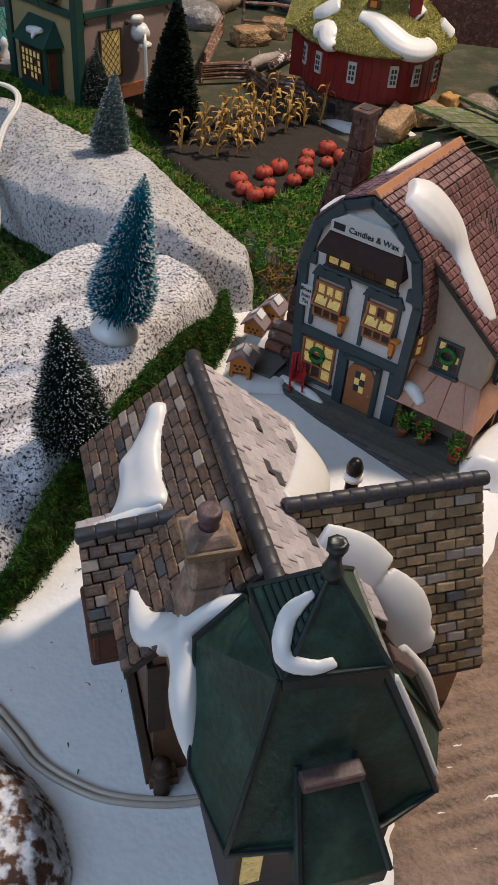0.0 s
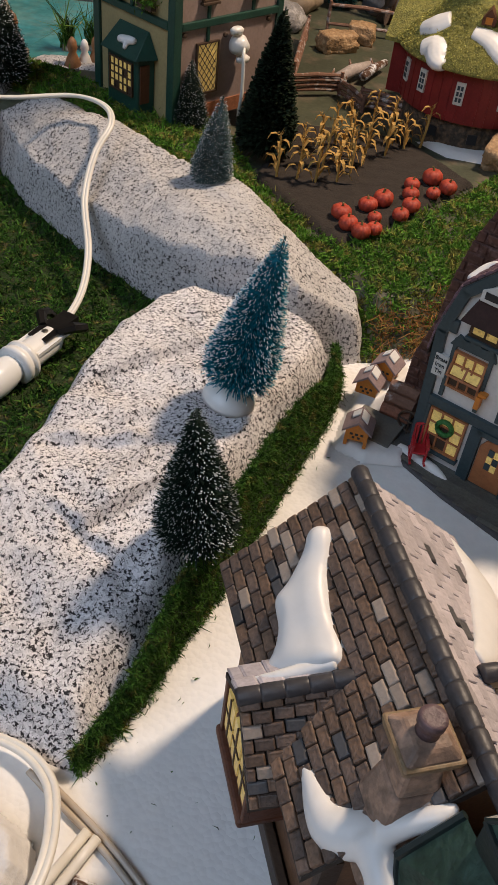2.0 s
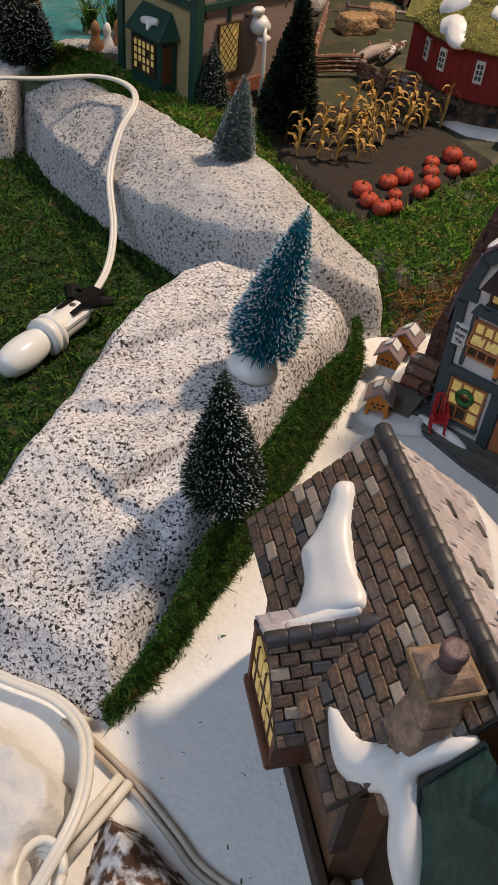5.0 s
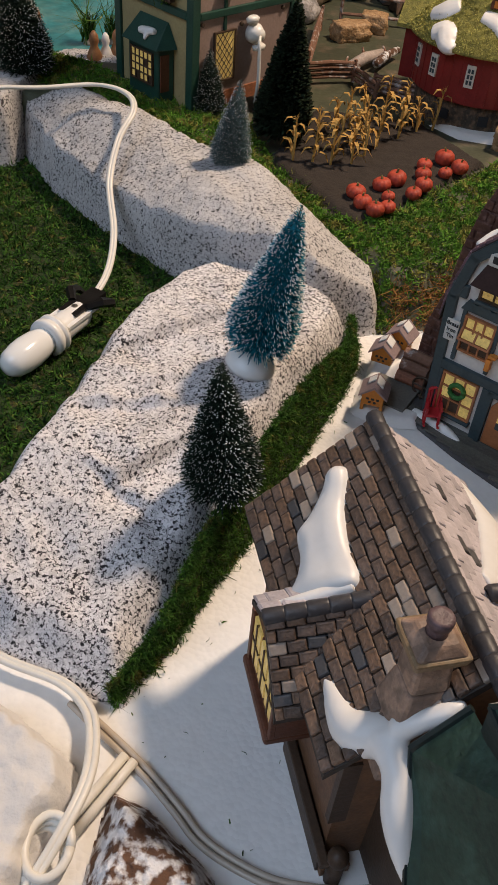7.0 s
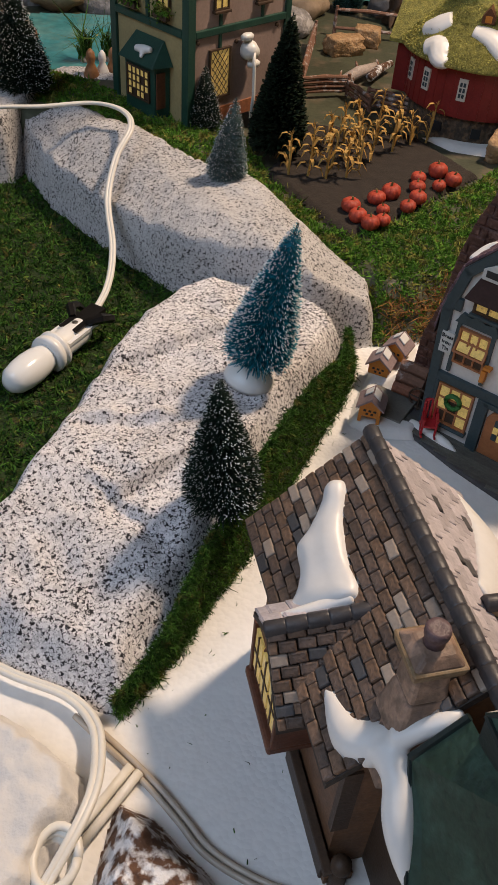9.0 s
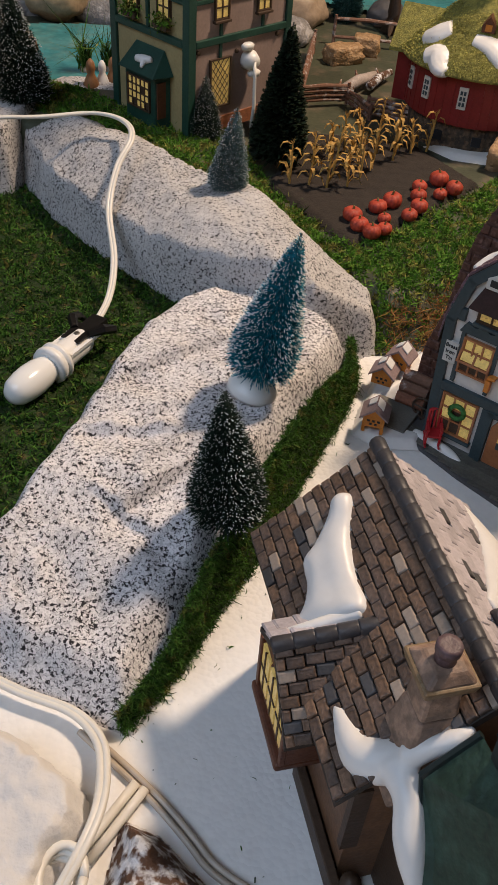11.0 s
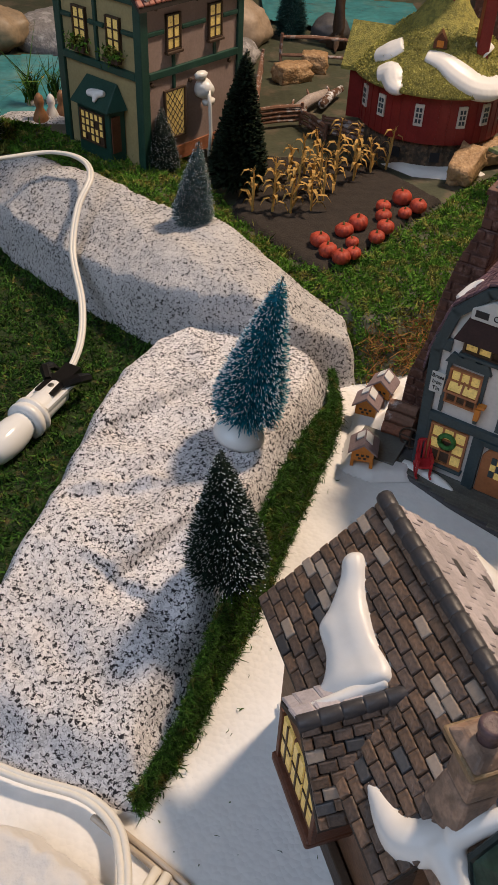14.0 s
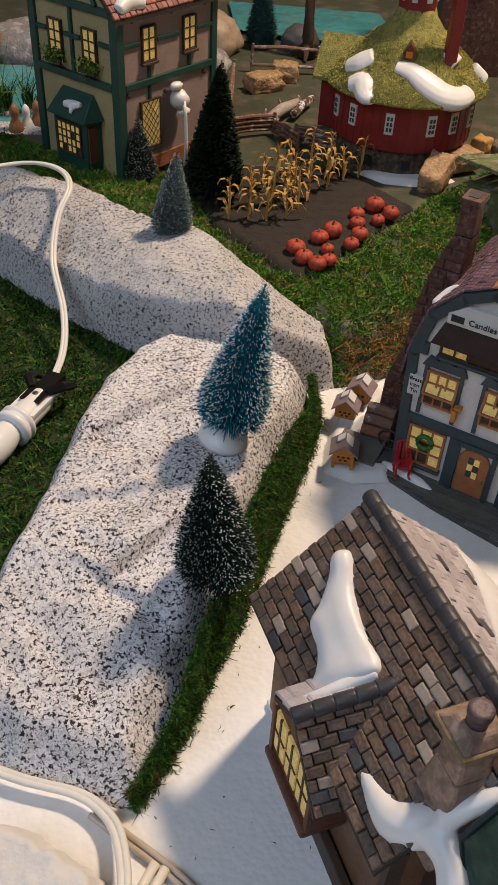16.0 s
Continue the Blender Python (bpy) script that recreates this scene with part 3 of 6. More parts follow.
# ---------------------------------------------------------------- bottle-brush trees
def brush_tree(name, m, height, radius, needle, tips, label, base_r=0.0, density=1.0, snow=1.0, seed=1, leafy=False, lift=0.001, flake=1.0):
    """A cone of bristles round a wire; the bristles end in frost. With base_r it stands on a moulded foot."""
    t = thing(name, m, label, "tree", "bottle-brush trees")
    rng = np.random.default_rng(seed)
    z0 = 0.0155 if base_r else lift
    part("trunk", Build().tube([(0, 0, 0.0), (0, 0, z0 + height * 0.5), (0, 0, z0 + height)], [0.0011, 0.0009, 0.0005], 6), WIRE, t)
    if base_r:
        part("base", Build().lathe([(base_r, 0), (base_r * 1.0, 0.0020), (base_r * 0.86, 0.0050), (base_r * 0.5, 0.0085), (base_r * 0.30, 0.0105)], 28), WHITE, t, "white plastic snow-mound foot", smooth=True)
    k = int(8600 * density)
    s = 1 - np.sqrt(rng.uniform(0, 1, k))
    s = np.clip(s, 0, 0.995)
    a = rng.uniform(0, 2 * math.pi, k)
    prof = radius * (1 - s) ** 0.82 * np.minimum(1, 0.72 + s * 3.5) * rng.uniform(0.84, 1.05, k) + 0.0008
    z = z0 + s * height
    dirs = np.stack([np.cos(a), np.sin(a), rng.normal(0.10, 0.22, k)], 1)
    c = np.stack([np.zeros(k), np.zeros(k), z], 1)
    e = c + dirs * prof[:, None]
    side = np.stack([-np.sin(a), np.cos(a), rng.normal(0, 0.8, k)], 1)
    side /= np.linalg.norm(side, axis=1, keepdims=True)
    w = radius * (0.022 if not leafy else 0.075)
    start = c + dirs * prof[:, None] * 0.25
    vs = np.stack([start - side * w * 0.35, start + side * w * 0.35, e + side * w * 0.5, e - side * w * 0.5], 1).reshape(-1, 3)
    b = Build()
    b.v, b.f = vs.tolist(), [(q, q + 1, q + 2, q + 3) for q in range(0, 4 * k, 4)]
    part("crown", b, needle, t, "dense stiff bristles")
    # a dark heart keeps light from passing through
    part("heart", Build().lathe([(radius * 0.62, z0), (radius * 0.60, z0 + height * 0.15), (radius * 0.05, z0 + height * 0.92)], 14), needle, t)
    if tips:
        pick = rng.uniform(size=k) < 0.24 * snow
        b = Build()
        for q in e[pick]:
            r = radius * flake * rng.uniform(0.009, 0.021)
            x, y, zz = q
            ax = Vector((x, y, 0.002)).normalized() * r * 1.7
            b.add([(x - r, y, zz), (x, y, zz + r), (x + r, y, zz), (x, y, zz - r), (x + ax.x, y + ax.y, zz), (x - ax.x, y - ax.y, zz)],
                  [(0, 1, 4), (1, 2, 4), (2, 3, 4), (3, 0, 4), (1, 0, 5), (2, 1, 5), (3, 2, 5), (0, 3, 5)])
        part("frost", b, tips, t, "white frosted bristle tips")
    return t


def leaning(foot, top):
    """A pose at the foot whose z axis points at the top."""
    d = Vector(top) - Vector(foot)
    return Matrix.Translation(foot) @ d.to_track_quat("Z", "Y").to_matrix().to_4x4(), d.length


m, h = leaning((-0.0608, 0.2765, 0.036), (-0.0648, 0.2830, 0.1065))
brush_tree("bottle_brush_tree", m, h - 0.010, 0.0182, NEEDLE, FROST, "dark green bottle-brush tree with frosted tips on the hill", seed=3, snow=1.2, lift=0.010)
m, h = leaning((-0.0535, 0.3655, 0.0435), (-0.0367, 0.3670, 0.1320))
brush_tree("bottle_brush_tree", m, h - 0.0155, 0.0185, NEEDLE_BLUE, FROST, "teal blue frosted bottle-brush tree on a white foot", 0.0130, 1.3, 1.0, seed=4, flake=1.6)
m, h = leaning((-0.0780, 0.5495, 0.064), (-0.0732, 0.5560, 0.1140))
brush_tree("bottle_brush_tree", m, h, 0.0140, NEEDLE_GREY, FROST, "small grey-green frosted bottle-brush tree on the stone ridge", density=0.8, snow=1.2, seed=5)
m, h = leaning((-0.045, 0.667, 0.040), (-0.040, 0.668, 0.135))
brush_tree("cone_tree", m, h, 0.0235, LEAF_DARK, None, "tall dark green leafy cone tree beside the field", density=0.9, seed=6, leafy=True)
m, h = leaning((-0.099, 0.655, 0.055), (-0.100, 0.657, 0.098))
brush_tree("bottle_brush_tree", m, h, 0.0130, NEEDLE, FROST, "small dark snow-tipped tree beside the green house", density=0.6, snow=0.9, seed=7)
m, h = leaning((-0.243, 0.690, 0.060), (-0.248, 0.693, 0.142))
brush_tree("bottle_brush_tree", m, h, 0.0240, NEEDLE, FROST, "dark snow-flecked tree by the pond", density=0.9, snow=1.0, seed=8)
m, h = leaning((0.030, 1.08, 0.030), (0.030, 1.08, 0.115))
brush_tree("bottle_brush_tree", m, h, 0.020, mat("deep_teal_bristle", (0.010, 0.055, 0.055), 0.7, 0.2, 90, 0, 400, island=0.4), None, "plain deep teal bottle-brush tree by the stream", density=0.6, seed=9)
m, h = leaning((0.285, 0.84, 0.030), (0.285, 0.84, 0.135))
brush_tree("bottle_brush_tree", m, h, 0.028, NEEDLE_GREY, FROST, "grey frosted bottle-brush tree beside the barn", density=0.8, snow=0.8, seed=10)


# ---------------------------------------------------------------- roofs
def shingle_mesh(w, l, t):
    """One tile: a slightly domed, chamfered slab; x across, y down the slope, z out of the roof."""
    b = Build()
    b.hull([(-w / 2, 0, 0), (w / 2, 0, 0), (w / 2, l, 0), (-w / 2, l, 0)], [(-w / 2 * 0.93, 0.0, t * 0.45), (w / 2 * 0.93, 0.0, t * 0.45), (w / 2 * 0.93, l * 0.96, t * 0.7), (-w / 2 * 0.93, l * 0.96, t * 0.7)])
    b.hull([(-w / 2 * 0.93, 0.0, t * 0.45), (w / 2 * 0.93, 0.0, t * 0.45), (w / 2 * 0.93, l * 0.96, t * 0.7), (-w / 2 * 0.93, l * 0.96, t * 0.7)], [(-w / 2 * 0.72, 0.0, t * 0.6), (w / 2 * 0.72, 0.0, t * 0.6), (w / 2 * 0.72, l * 0.82, t), (-w / 2 * 0.72, l * 0.82, t)])
    return b


def stone_tile(w, l, t):
    """One brick-shaped roof stone with clipped corners and a rounded top."""
    def ring(g, z):
        x, y0, y1, c = w / 2 - g, g, l - g, 0.07 * l
        return [(-x + c, y0, z), (x - c, y0, z), (x, y0 + c, z), (x, y1 - c, z), (x - c, y1, z), (-x + c, y1, z), (-x, y1 - c, z), (-x, y0 + c, z)]
    v = ring(0, -0.0004) + ring(0, t * 0.55) + ring(0.06 * l, t * 0.88) + ring(0.17 * l, t)
    f = [tuple(range(24, 32))]
    for k in range(3):
        f += [(k * 8 + i, k * 8 + (i + 1) % 8, k * 8 + 8 + (i + 1) % 8, k * 8 + 8 + i) for i in range(8)]
    return Build().add(v, f)


def frame_of(origin, across, down):
    """A roof plane's pose: x across, y down the slope, z outwards."""
    x, y = Vector(across).normalized(), Vector(down).normalized()
    z = x.cross(y)
    m = Matrix((x, y, z)).transposed().to_4x4()
    return Matrix.Translation(origin) @ m


def tiles(parent, plane, width, length, cols, rows, pick, seed, keep=None, joined="", thick=0.0011, lapped=False):
    """Rows of tiles with broken joints. pick gives each tile's material; joined: the name of one mesh for each material instead; lapped: thin overlapping slates."""
    rnd = random.Random(seed)
    w, l = width / cols, length / rows
    shapes, builds = {}, {}
    for r in range(rows):
        shift = 0.5 * (r % 2)
        for c in range(cols + (r % 2)):
            x, y = (c + 0.5 - shift) * w, r * l
            if keep and not keep(x, y + l / 2):
                continue
            x = min(max(x, w * 0.28), width - w * 0.28)
            half = r % 2 and c in (0, cols)
            ww = w * (0.50 if half else 1.0)
            if lapped:
                k = plane @ pose(x + rnd.uniform(-0.05, 0.05) * w, y - l * 0.10, 0.0004, rnd.uniform(-2, 4), rnd.uniform(-2, 2), rnd.uniform(-2.5, 2.5))
            else:
                k = plane @ pose(x + rnd.uniform(-0.04, 0.04) * w, y + 0.04 * l, 0.0002 + rnd.uniform(0, 0.0004), rnd.uniform(-2, 3), rnd.uniform(-3, 3), rnd.uniform(-3, 3))
            m = pick(rnd)
            usual = m if not builds else next(iter(builds.values()))[0]
            if joined and m is usual:
                b = builds.setdefault(m.name, (m, Build()))[1]
                s = shingle_mesh(ww * rnd.uniform(0.97, 1.05), l * 1.12, thick) if lapped else stone_tile(ww * rnd.uniform(0.91, 0.96), l * rnd.uniform(0.88, 0.94), thick)
                b.add(s.v, s.f, k)
            else:
                key = (bool(half), m, 1 if lapped else rnd.randrange(3))
                if key not in shapes:
                    shapes[key] = stone_tile(ww * (0.92, 0.95, 0.965)[key[2]], l * (0.95, 0.91, 0.93)[key[2]], thick).mesh("tile", m)
                ob = new("tile", shapes[key])
                ob.parent, ob.matrix_basis = parent, k
    for m, b in builds.values():
        ob = part(joined, b, m, parent)
        tagged(ob, kind="stuff")


def snow_patch(parent, plane, outline, thick, name="snow_patch"):
    """A smooth rounded pad of glazed snow lying on a roof plane."""
    def top(X, Y, D):
        return 0.0012 + thick * np.sqrt(np.clip(1 - (1 - np.clip(D / (thick * 1.6), 0, 1)) ** 2, 0, 1)) * (1 + 0.25 * wobble(X, Y, 90, 2.0)) - 0.003 * (D < 0)
    b = mound(outline, 0.0006, top, 0.0007)
    ob = part(name, b, GLAZE, parent, "white glazed snow", smooth=True, m=plane)
    soften = ob.modifiers.new("soften", "SMOOTH")
    soften.factor, soften.iterations = 0.5, 10
    return ob


def rounded(points, steps=5):
    """A closed smooth line through a few points."""
    out, k = [], len(points)
    for i in range(k):
        p0, p1, p2, p3 = (Vector((*points[(i + j - 1) % k], 0)) for j in range(4))
        for s in range(steps):
            t = s / steps
            q = 0.5 * (2 * p1 + (p2 - p0) * t + (2 * p0 - 5 * p1 + 4 * p2 - p3) * t * t + (3 * p1 - p0 - 3 * p2 + p3) * t ** 3)
            out.append((q.x, q.y))
    return out


def ridge_tiles(parent, a, c, r, count, material=None):
    """Half-round ridge tiles from a to c."""
    a, c = Vector(a), Vector(c)
    for i in range(count):
        p, q = a.lerp(c, i / count), a.lerp(c, (i + 1.08) / count)
        part("ridge_tile", Build().tube([p, p.lerp(q, 0.12), p.lerp(q, 0.85), q], [r * 0.95, r * 1.06, r, r * 0.9], 10), material or RIDGE, parent, smooth=True)


# ---------------------------------------------------------------- stone cottage
# local axes: x towards the hill, y along the ridge towards the camera, z up; the ridge's far end is the origin
COT = Matrix(((-0.965, 0.262, 0, -0.008), (-0.262, -0.965, 0, 0.250), (0, 0, 1, 0), (0, 0, 0, 1)))
cottage = thing("stone_cottage", COT, "ceramic cottage with stone tile roofs and a dark green tower roof", "model house")
EAVE, RZ, EZ = 0.0438, 0.1112, 0.0722
b = Build().prism([(-0.034, 0), (0.034, 0), (0.034, EZ + 0.004), (0, RZ - 0.006), (-0.034, EZ + 0.004)], 0.004, 0.100)
part("wall", b, PLANK_WALL, cottage)
part("plinth", Build().box(-0.036, 0.0345, 0.0, 0.100, 0, 0.004), CERAMIC_SNOW, cottage, bevel=0.002)
for sx in (1, -1):
    b = Build().prism([(0, RZ), (sx * EAVE, EZ), (sx * EAVE, EZ - 0.003), (0, RZ - 0.004)], -0.002, 0.104)
    part("roof", b, ROOF_BED, cottage)
slope = math.hypot(EAVE, RZ - EZ)


def mixed(rnd):
    q = rnd.random()
    return TILE_PALE if q < 0.085 else TILE_DARK if q < 0.20 else TILE_WARM if q < 0.5 else TILE


left_roof = frame_of((0, 0.104, RZ), (0, -1, 0), (EAVE, 0, EZ - RZ))
right_roof = frame_of((0, -0.002, RZ), (0, 1, 0), (-EAVE, 0, EZ - RZ))
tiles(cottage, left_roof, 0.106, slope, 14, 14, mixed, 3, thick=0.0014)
# right slope in the paler tile, lamp light painted into its colour
tiles(cottage, right_roof, 0.106, slope, 14, 12, lambda r: TILE_LIT_MAUVE if r.random() > 0.05 else TILE_DARK, 4, joined="tile_slope", thick=0.0008, lapped=True)
ridge_tiles(cottage, (0, -0.003, RZ + 0.0008), (0, 0.112, RZ + 0.0008), 0.0030, 17)
snow_patch(cottage, left_roof, rounded([(0.0960, 0.0195), (0.0925, 0.0155), (0.0870, 0.0170), (0.0781, 0.0215), (0.0690, 0.0240), (0.0612, 0.0255), (0.0550, 0.0250), (0.0485, 0.0265), (0.0478, 0.0330), (0.0500, 0.0410), (0.0545, 0.0520), (0.0575, 0.0600), (0.0605, 0.0590), (0.0610, 0.0500), (0.0680, 0.0440), (0.0785, 0.0420), (0.0830, 0.0350), (0.0900, 0.0270), (0.0945, 0.0240)]), 0.0046)

# dormer over a timber window box; its ridge falls a little towards the front
DO, DI = Vector((0.0515, 0.0575, 0.0862)), Vector((0.0150, 0.0612, 0.0945))
part("window_bay", Build().box(0.034, 0.0490, 0.0395, 0.0735, 0.038, 0.066), TIMBER, cottage, bevel=0.001)
part("bay_sill", Build().box(0.034, 0.0515, 0.0385, 0.0735, 0.0345, 0.0388), TIMBER, cottage, bevel=0.0012)
part("bay_gable", Build().prism([(0.0405, 0.066), (0.0735, 0.066), (0.0575, 0.0835), (0.0430, 0.074)], 0.018, 0.0485, Matrix(((0, 1, 0, 0), (1, 0, 0, 0), (0, 0, 1, 0), (0, 0, 0, 1)))), TIMBER, cottage)
for k in (-1, 0, 1):
    y = 0.0565 + k * 0.0100
    part("pane", Build().box(0.0485, 0.0496, y - 0.0042, y + 0.0042, 0.044, 0.066), GLOWING, cottage, "glowing yellow leaded pane")
    part("glazing_bar", Build().box(0.0490, 0.0500, y - 0.0005, y + 0.0005, 0.044, 0.066).box(0.0490, 0.0500, y - 0.0042, y + 0.0042, 0.0545, 0.0555), TIMBER_DARK, cottage)
for y in (0.0405, 0.0725):
    part("corner_post", Build().box(0.0480, 0.0502, y - 0.0012, y + 0.0012, 0.0385, 0.068), TIMBER, cottage, bevel=0.0004)
SLOPE_NEAR, SLOPE_FAR = Vector((0, 0.0215, -0.0245)), Vector((0, -0.0150, -0.0100))
for fall in (SLOPE_NEAR, SLOPE_FAR):
    ring = [DO, DI, DI + fall, DO + fall]
    part("dormer_roof", Build().hull([(p.x, p.y, p.z - 0.0028) for p in ring], [tuple(p) for p in ring]), ROOF_BED, cottage)
run = (DI - DO).length
tiles(cottage, frame_of(DI, DO - DI, SLOPE_NEAR) if frame_of(DI, DO - DI, SLOPE_NEAR).col[2].z > 0 else frame_of(DO, DI - DO, SLOPE_NEAR), run, SLOPE_NEAR.length, 6, 8, mixed, 7, thick=0.0016)
# the dormer's far slope shares that lightened, lit-side tile colour
tiles(cottage, frame_of(DI, DO - DI, SLOPE_FAR) if frame_of(DI, DO - DI, SLOPE_FAR).col[2].z > 0 else frame_of(DO, DI - DO, SLOPE_FAR), run, SLOPE_FAR.length, 5, 2, lambda r: TILE_LIT_MAUVE, 8, joined="tile_slope", thick=0.0012, lapped=True)
ridge_tiles(cottage, DO + Vector((0.0008, 0, 0.0002)), DO.lerp(DI, 0.92), 0.0027, 5)
# chimney
part("chimney", Build().hull([(0.0065, 0.088, 0.074), (0.0310, 0.088, 0.074), (0.0310, 0.110, 0.074), (0.0065, 0.110, 0.074)],
                             [(0.0110, 0.0895, 0.1030), (0.0230, 0.0895, 0.1030), (0.0230, 0.1015, 0.1030), (0.0110, 0.1015, 0.1030)])
     .hull([(0.0110, 0.0895, 0.1030), (0.0230, 0.0895, 0.1030), (0.0230, 0.1015, 0.1030), (0.0110, 0.1015, 0.1030)],
           [(0.0115, 0.0895, 0.1165), (0.0220, 0.0895, 0.1165), (0.0220, 0.0995, 0.1165), (0.0115, 0.0995, 0.1165)]), STONE, cottage, bevel=0.0015)
part("chimney_cap", Build().hull([(0.0092, 0.0868, 0.1198), (0.0246, 0.0868, 0.1198), (0.0246, 0.1020, 0.1198), (0.0092, 0.1020, 0.1198)],
                                 [(0.0122, 0.0898, 0.1232), (0.0216, 0.0898, 0.1232), (0.0216, 0.0992, 0.1232), (0.0122, 0.0992, 0.1232)]), STONE, cottage, "tan stone slab", bevel=0.0010)
part("cap_edge", Build().hull([(0.0094, 0.0870, 0.1158), (0.0244, 0.0870, 0.1158), (0.0244, 0.1018, 0.1158), (0.0094, 0.1018, 0.1158)],
                              [(0.0086, 0.0862, 0.1200), (0.0252, 0.0862, 0.1200), (0.0252, 0.1027, 0.1200), (0.0086, 0.1027, 0.1200)]), TILE_BROWN, cottage, "dark brown stone edge", bevel=0.0008)
part("chimney_pot", Build().lathe([(0.0032, 0.1225), (0.0029, 0.1252), (0.0030, 0.1264), (0.0036, 0.1269), (0.0037, 0.1290), (0.0033, 0.1298), (0.002, 0.1296)], 18, pose(0.0169, 0.0945, 0)), mat("plum_pot", (0.11, 0.07, 0.075), 0.5, 0.3, 300, 0.4, 900), cottage, "dull plum round pot", smooth=True)

# wing towards the shop
WY, WZ, WX = 0.069, 0.098, -0.090
part("wing_wall", Build().prism([(WY - 0.028, 0), (WY + 0.028, 0), (WY + 0.028, 0.038), (WY, WZ - 0.006), (WY - 0.028, 0.038)], WX + 0.004, -0.02,
                                Matrix(((0, 1, 0, 0), (1, 0, 0, 0), (0, 0, 1, 0), (0, 0, 0, 1)))), TAN_WALL, cottage)
for sy in (-1, 1):
    part("wing_roof", Build().prism([(WY, WZ), (WY + sy * 0.034, 0.035), (WY + sy * 0.034, 0.032), (WY, WZ - 0.005)], WX, -0.006, Matrix(((0, 1, 0, 0), (1, 0, 0, 0), (0, 0, 1, 0), (0, 0, 0, 1)))), ROOF_BED, cottage)
wing_front = frame_of((-0.006, WY, WZ), (-1, 0, 0), (0, 0.034, 0.035 - WZ))
if wing_front.col[2].z < 0:
    wing_front = frame_of((WX, WY, WZ), (1, 0, 0), (0, 0.034, 0.035 - WZ))
tiles(cottage, wing_front, 0.084, 0.0716, 11, 18, lambda r: TILE_BROWN if r.random() > 0.10 else TILE_PALE if r.random() > 0.25 else TILE_DARK, 12, joined="tile_slope", thick=0.0014)
wing_back = frame_of((-0.006, WY, WZ), (-1, 0, 0), (0, -0.034, 0.035 - WZ))
if wing_back.col[2].z < 0:
    wing_back = frame_of((WX, WY, WZ), (1, 0, 0), (0, -0.034, 0.035 - WZ))
tiles(cottage, wing_back, 0.084, 0.0716, 11, 15, lambda r: TILE_BROWN, 13, joined="tile_slope")
ridge_tiles(cottage, (-0.0156, WY, WZ + 0.001), (WX - 0.001, WY, WZ + 0.001), 0.0028, 13)

# tower: steep green roof, a pyramid cap with a finial, a shed dormer
def shell(faces, drop):
    """Roof faces with a soffit under them."""
    b = Build()
    for f in faces:
        k = len(f)
        b.add(list(f) + [(x, y, z - drop) for x, y, z in f], [tuple(range(k)), tuple(range(2 * k - 1, k - 1, -1))] + [(i, (i + 1) % k, (i + 1) % k + k, i + k) for i in range(k)])
    return b


def draped_snow(parent, strands, name="snow_patch", out=None, flat=0.5):
    """Thick glazed snow lying over edges: strands of (place, radius), melted together; flattened along the direction out."""
    b = Build()
    for line in strands:
        pts = [Vector((*p, r)) for p, r in line]
        pts = [pts[0]] + pts + [pts[-1]]
        fine = []
        for i in range(1, len(pts) - 2):
            p0, p1, p2, p3 = pts[i - 1:i + 3]
            for s in range(4):
                t = s / 4
                fine.append(0.5 * (2 * p1 + (p2 - p0) * t + (2 * p0 - 5 * p1 + 4 * p2 - p3) * t * t + (3 * p1 - p0 - 3 * p2 + p3) * t ** 3))
        fine.append(pts[-1])
        first = len(b.v)
        b.tube([q.xyz for q in fine], [max(q.w, 0.0008) for q in fine], 14)
        if out:
            n = Vector(out).normalized()
            for i in range(first, len(b.v)):
                v = Vector(b.v[i])
                c = min((q.xyz for q in fine), key=lambda p: (p - v).length_squared)
                b.v[i] = tuple(v - n * ((v - c).dot(n) * (1 - flat)))
    ob = part(name, b, GLAZE, parent, "white glazed snow", smooth=True)
    melt = ob.modifiers.new("melt", "REMESH")
    melt.mode, melt.voxel_size, melt.use_smooth_shade = "VOXEL", 0.0008, True
    soften = ob.modifiers.new("soften", "SMOOTH")
    soften.factor, soften.iterations = 0.5, 12
    return ob


GA, GA2, GL, GR = (0.0235, 0.110, 0.0920), (0.0088, 0.109, 0.1070), (0.0085, 0.1405, 0.1110), (-0.0195, 0.1430, 0.1120)
GC, GE, GF, GG, GB = (0.0250, 0.160, 0.0620), (-0.012, 0.1655, 0.0610), (-0.0405, 0.1560, 0.0610), (-0.0505, 0.1370, 0.0605), (-0.0350, 0.1240, 0.0890)
GM = (0.0305, 0.137, 0.0690)
part("tower_wall", Build().slab([(-0.034, 0.100), (0.020, 0.100), (0.020, 0.156), (-0.034, 0.150)], 0, 0.066), TIMBER_DARK, cottage)
part("tower_roof", shell([(GA, GA2, GL), (GA, GL, GC, GM)], 0.003), GREEN_ROOF, cottage, "dark green painted slates")
part("tower_roof", shell([(GL, GR, GF, GE, GC)], 0.003), GREEN_ROOF, cottage, "dark green painted slates")
part("tower_roof", shell([(GR, GB, GG, GF)], 0.003), GREEN_ROOF, cottage, "dark green painted slates")
part("hip_rib", Build().tube([GL, (0.0175, 0.152, 0.0865), GC], 0.0009, 6), GREEN_DARK, cottage)
part("hip_rib", Build().tube([GR, (-0.0305, 0.150, 0.0865), GF], [0.0018, 0.0014, 0.0012], 6), GREEN_DARK, cottage)
part("hip_rib", Build().tube([GA, GA2], 0.0013, 6), GREEN_DARK, cottage)
part("eave_edge", Build().tube([GA, GM, GC], 0.0007, 6), GREEN_DARK, cottage)
